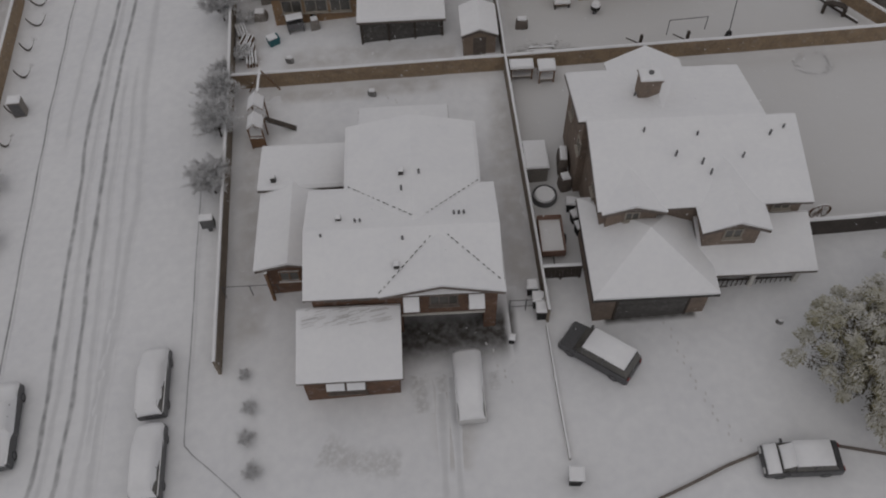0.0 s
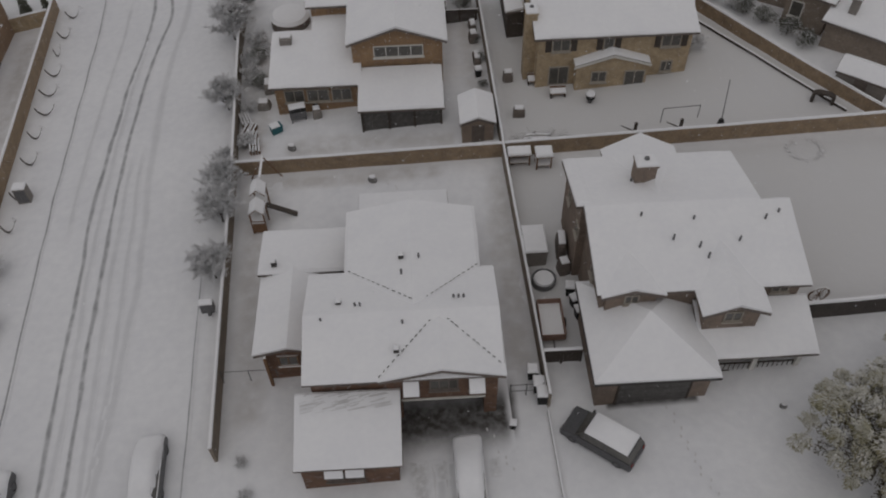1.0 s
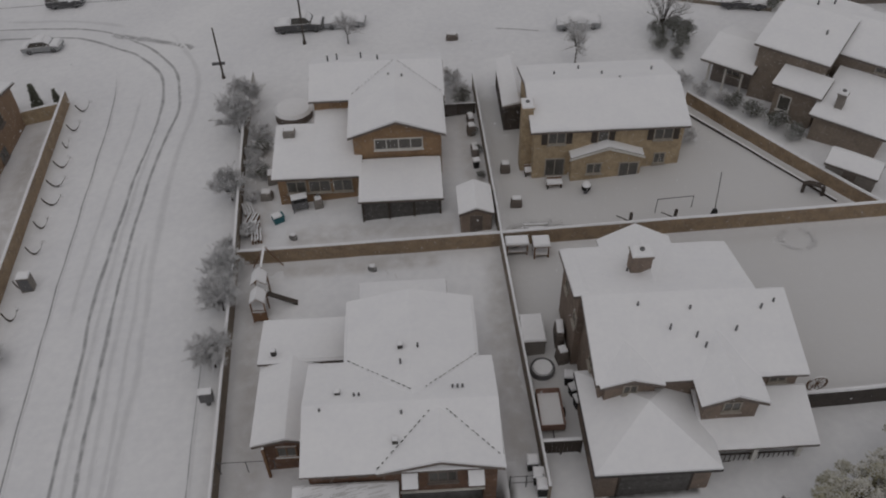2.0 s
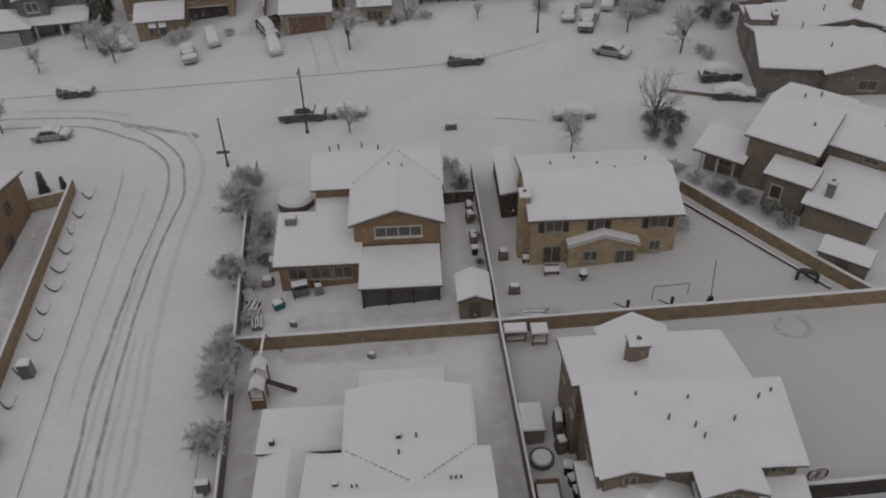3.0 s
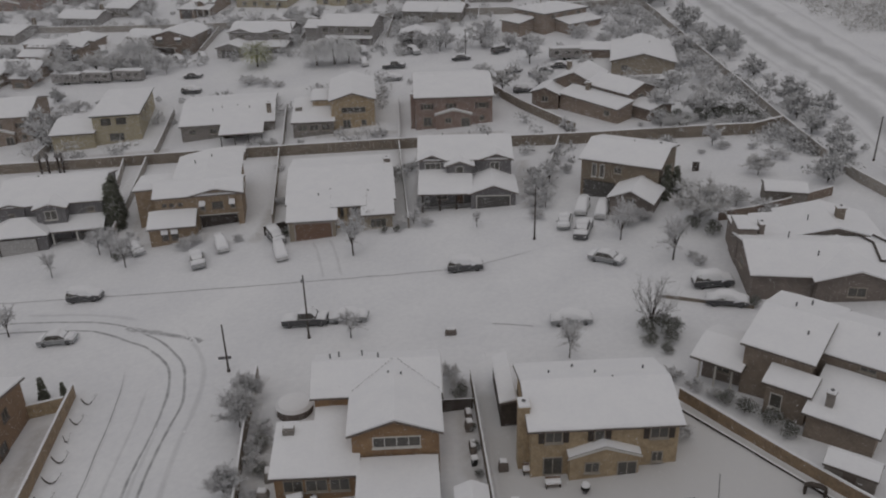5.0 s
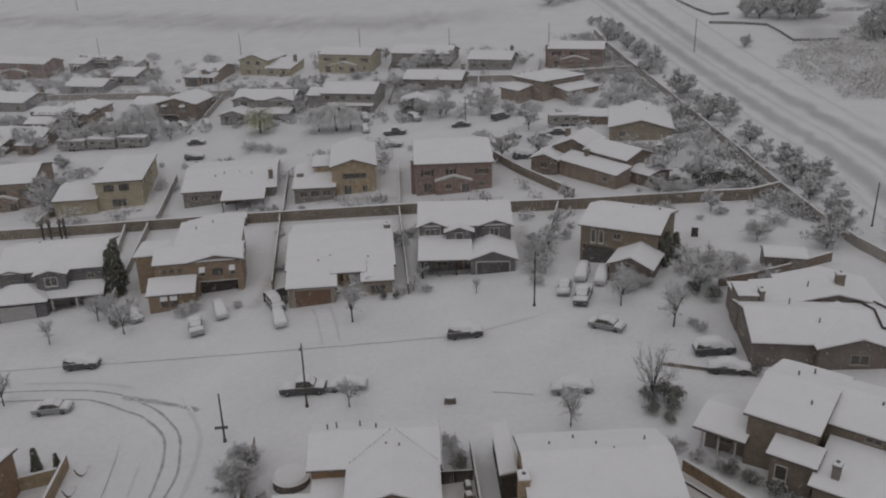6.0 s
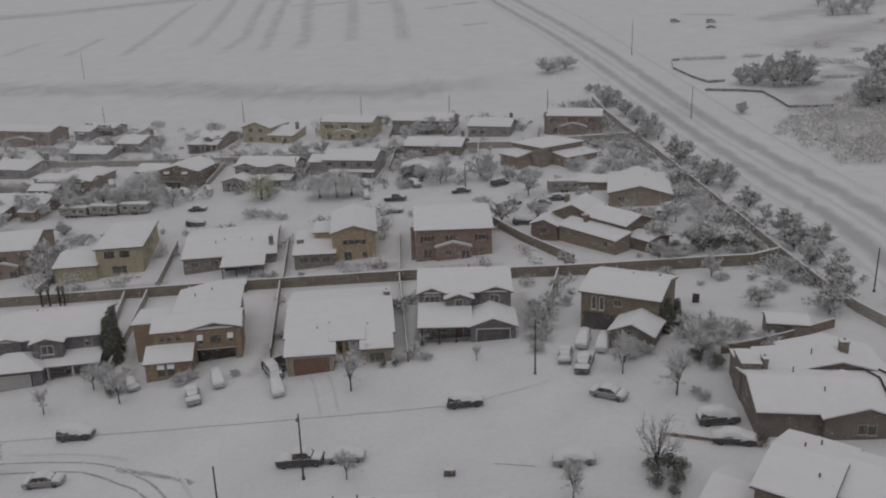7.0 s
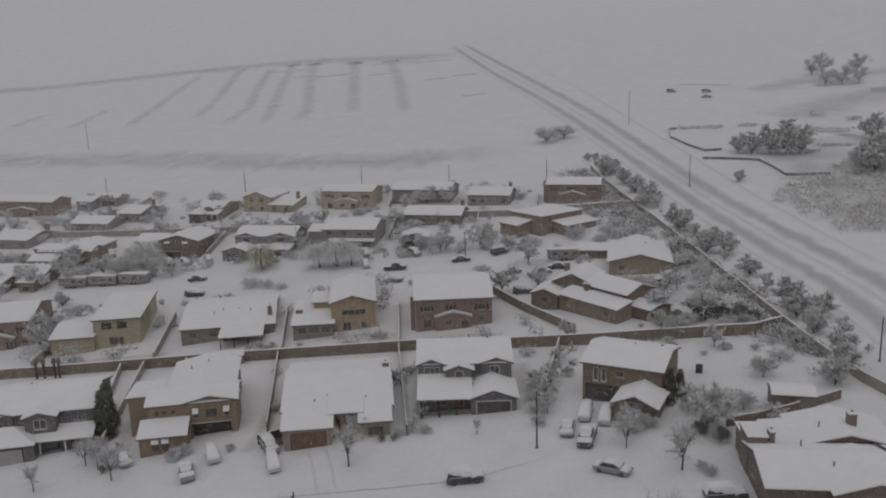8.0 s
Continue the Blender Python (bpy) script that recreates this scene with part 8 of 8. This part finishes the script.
shed(-24.6, 169.4, 0, 5.6, 2.6, 1.9, "low shed with a snowy roof behind the long wall", STUCCO_DARK, "gx")
for x, y in ((-49.5, 187.6), (-47.9, 187.3), (-46.2, 187.0)):
    o = thing("lawn_chair", x, y, "white lawn chair heaped with snow", "chair", 8, "lawn chairs")
    part("seat", Shape().box(-0.4, 0.4, -0.4, 0.4, 0.35, 0.42), TRIM, o)
    part("backrest", Shape().loft([[(-0.4, 0.4, 0.4), (0.4, 0.4, 0.4), (0.4, 0.5, 0.4), (-0.4, 0.5, 0.4)], [(-0.35, 0.6, 1.1), (0.35, 0.6, 1.1), (0.35, 0.68, 1.1), (-0.35, 0.68, 1.1)]]), TRIM, o)
    for px in (-0.36, 0.36):
        for py in (-0.36, 0.36):
            part("leg", Shape().box(px - 0.04, px + 0.04, py - 0.04, py + 0.04, -0.2, 0.35), TRIM, o)
    snow_slab(o, -0.38, 0.38, -0.38, 0.38, 0.42, 0.3)

# travel trailers and hedges on the third street
for x, y, yaw in ((-65.2, 236.4, -13), (-73.4, 238.2, -13), (-57.0, 234.6, -13), (50.4, 207.4, -6)):
    o = thing("travel_trailer", x, y, "long pale travel trailer under snow", "trailer", yaw, "travel trailers")
    part("body", Shape().prism([(-1.2, 0.5), (-1.25, 1.6), (-1.1, 2.7), (1.1, 2.7), (1.25, 1.6), (1.2, 0.5)], "x", (-4.0, 3.6)), PALE_GREY, o)
    for px in (-2.4, 0.2, 2.2):
        part("window", Shape().box(px - 0.5, px + 0.5, -1.29, -1.22, 1.5, 2.1), GLASS, o)
    for px in (-0.6, 0.4):
        part("wheel", Shape().loft([[(px + 0.35 * math.cos(6.2832 * k / 12), q, 0.35 + 0.35 * math.sin(6.2832 * k / 12)) for k in range(12)] for q in (-1.2, -1.0)]), TYRE, o)
    snow_slab(o, -4.0, 3.6, -1.1, 1.1, 2.7, 0.25)


# ---- lot walls, hedges and bushes of the farther rows ----
LOT = [(-66, 184, -63.5, 205), (-40.5, 178, -41, 204), (-14.9, 171, -15.2, 198), (7.6, 166, 9.3, 192), (-33, 172.5, -30.5, 160), (-46, 175, -44.5, 162), (-96, 250, -92, 270), (-66, 249, -62, 268), (-41, 249, -38, 268), (-14, 245, -11, 262), (10, 243, 13, 260), (34, 238, 37, 255), (-76, 312, -72, 326), (-22, 284, -19, 300), (12, 276, 15, 290), (55, 256, 58, 268), (-39.8, 140, -41.4, 174), (26.2, 129, 36, 155.6)]
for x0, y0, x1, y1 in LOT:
    yard_wall("wall_lot", [(x0, y0), (x1, y1)], 1.6, 0.25, "low rock wall between two back-row lots", HAZY_FROST_STONE)
yard_wall("wall_row_far", [(-130, 304), (-92, 290), (-62, 279), (-40, 271.5), (-8, 263), (28, 256.6), (46, 250), (60, 247.6), (79, 244)], 1.8, 0.4, "long rock wall behind the third row", HAZY_FROST_STONE)
for x0, y0, x1, y1, n, seed in ((52, 158, 70, 160, 8, 4), (46, 116, 52, 126, 6, 5), (56, 142, 68, 140, 5, 6), (-84, 224, -62, 218, 8, 7)):
    rnd = random.Random(seed)
    for k in range(n):
        t = k / (n - 1)
        x, y = x0 + (x1 - x0) * t + rnd.gauss(0, 0.8), y0 + (y1 - y0) * t + rnd.gauss(0, 0.8)
        copy_thing(BUSH, pose(x, y, land(x, y), 0, 0, rnd.uniform(0, 360)) @ Matrix.Scale(rnd.uniform(1.3, 2.4), 4))

# ---- frosted trees crowding the farther rows ----
rnd = random.Random(52)
for k in range(34):
    x = -122 + 4.9 * k + rnd.gauss(0, 1.2)
    row = 264 - 0.36 * (x + 55)
    for off, chance in ((17.0, 0.95), (-7.5, 0.4), (30.0, 0.45)):
        if rnd.random() < chance and not (off < 0 and -48 < x < -36):
            y = row + off + rnd.gauss(0, 2.2)
            copy_thing((WOODY, LOOSE, WIDE)[rnd.randrange(3)], pose(x, y, land(x, y), 0, 0, rnd.uniform(0, 360)) @ Matrix.Scale(rnd.uniform(0.45, 0.85), 4))

# ---- frosted shrubs and small trees in the yards between the farther houses ----
bpy.context.view_layer.update()
PLOTS = []
for ob in list(bpy.data.objects):
    if ob.parent is None and ob.name.split(".")[0] in ("house", "garage", "shed"):
        pts = [part_ob.matrix_basis @ Vector(c) for part_ob in ob.children if part_ob.type == "MESH" for c in part_ob.bound_box]
        PLOTS.append((ob.matrix_basis.inverted(), min(p.x for p in pts), max(p.x for p in pts), min(p.y for p in pts), max(p.y for p in pts)))


def open_ground(x, y, room):
    for inv, x0, x1, y0, y1 in PLOTS:
        p = inv @ Vector((x, y, 0))
        if x0 - room < p.x < x1 + room and y0 - room < p.y < y1 + room:
            return False
    return abs(y - (217 - 0.22 * x)) > 8.5


rnd = random.Random(311)
yard_brush = Shape()
for lo, hi, tilt, count, x0, x1 in ((146, 160, -0.13, 26, -60, 56), (168, 178, -0.2, 18, -70, 40), (190, 207, -0.18, 60, -96, 60), (228, 246, -0.25, 70, -110, 70), (252, 268, -0.3, 96, -116, 76), (272, 300, -0.33, 90, -120, 70)):
    placed = 0
    while placed < count:
        x = rnd.uniform(x0, x1)
        y = rnd.uniform(lo, hi) + tilt * x
        if not open_ground(x, y, 0.9):
            placed += 0.25
            continue
        placed += 1
        tall = rnd.choice((0.7, 0.9, 1.1, 1.5, 2.2, 2.9))
        for _ in range(2 if tall < 1.2 else 5):
            c = (x + rnd.gauss(0, 0.45 * tall), y + rnd.gauss(0, 0.45 * tall), land(x, y) + tall * rnd.uniform(0.3, 0.85))
            twigs(yard_brush, rnd, c, 34, 0.42 * tall + 0.25, 0.5, 0.85)
        yard_brush.tube((x, y, land(x, y) - 0.2), (x, y, land(x, y) + tall * 0.6), 0.06, 0.04, 4)
structure("yard_brush", yard_brush, DUSK, "frosted shrubs and saplings crowding the farther yards", "shrubbery", "stuff")

# ---- frosted trees of the verge along the boundary wall, and beyond the through road ----
rnd = random.Random(64)
VERGE = ((78.0, 122), (79.0, 140), (77.5, 158), (81.0, 170), (83.5, 205), (84.5, 240), (85.5, 292))
for (xa, ya), (xb, yb) in zip(VERGE, VERGE[1:]):
    n = max(2, int((yb - ya) / 6.0))
    for k in range(n):
        if rnd.random() < 0.72:
            x, y = xa + (xb - xa) * k / n + rnd.gauss(0.4, 1.0), ya + (yb - ya) * k / n + rnd.gauss(0, 1.6)
            copy_thing((WOODY, LOOSE, WIDE, LOOSE)[rnd.randrange(4)], pose(x, y, land(x, y), 0, 0, rnd.uniform(0, 360)) @ Matrix.Scale(rnd.uniform(0.4, 0.8), 4))
for k in range(12):
    x, y = rnd.uniform(160, 225), rnd.uniform(185, 275)
    copy_thing((WOODY, WIDE, LOOSE)[k % 3], pose(x, y, land(x, y), 0, 0, rnd.uniform(0, 360)) @ Matrix.Scale(rnd.uniform(0.35, 0.8), 4))

# ---- the falling snow ----
rng = np.random.default_rng(99)
corners = []
for near, far, count, least, most in ((28, 60, 4000, 0.022, 0.04), (60, 115, 150000, 0.023, 0.038), (115, 420, 1000000, 0.04, 0.064)):
    y = near + (far - near) * rng.random(count) ** 0.8
    x = rng.uniform(-0.62, 0.68, count) * (y + 25)
    a = np.clip(y - 140, 0, 100)
    z = SX * x + SY * y + 0.0006 * a * a + np.maximum(y - 240, 0) * 0.12 + rng.uniform(1.0, 34.0 if near < 50 else 48.0, count)
    r, turn = rng.uniform(least, most, count) * (np.clip(y / 200, 0.78, 1.3) if near > 100 else 1.0), rng.uniform(0, 6.28, count)
    ca, sa = np.cos(turn) * r, np.sin(turn) * r
    corners.append(np.stack([x + ca, y + sa * 0.5, z + 0.7 * r, x - 0.6 * ca - sa, y - 0.3 * sa + 0.3 * ca, z + 0.18 * r, x - 0.6 * ca + sa, y - 0.3 * sa - 0.3 * ca, z - 1.02 * r], 1).reshape(-1, 3))
corners = np.concatenate(corners)
flakes = bpy.data.meshes.new("snowfall")
flakes.vertices.add(len(corners))
flakes.vertices.foreach_set("co", corners.ravel())
flakes.loops.add(len(corners))
flakes.loops.foreach_set("vertex_index", np.arange(len(corners)))
flakes.polygons.add(len(corners) // 3)
flakes.polygons.foreach_set("loop_start", np.arange(0, len(corners), 3))
flakes.materials.append(ROOF_SNOW)
flakes.update()
tagged(new("snowfall", flakes), "fine snowflakes falling through the air", "snowfall", kind="stuff")
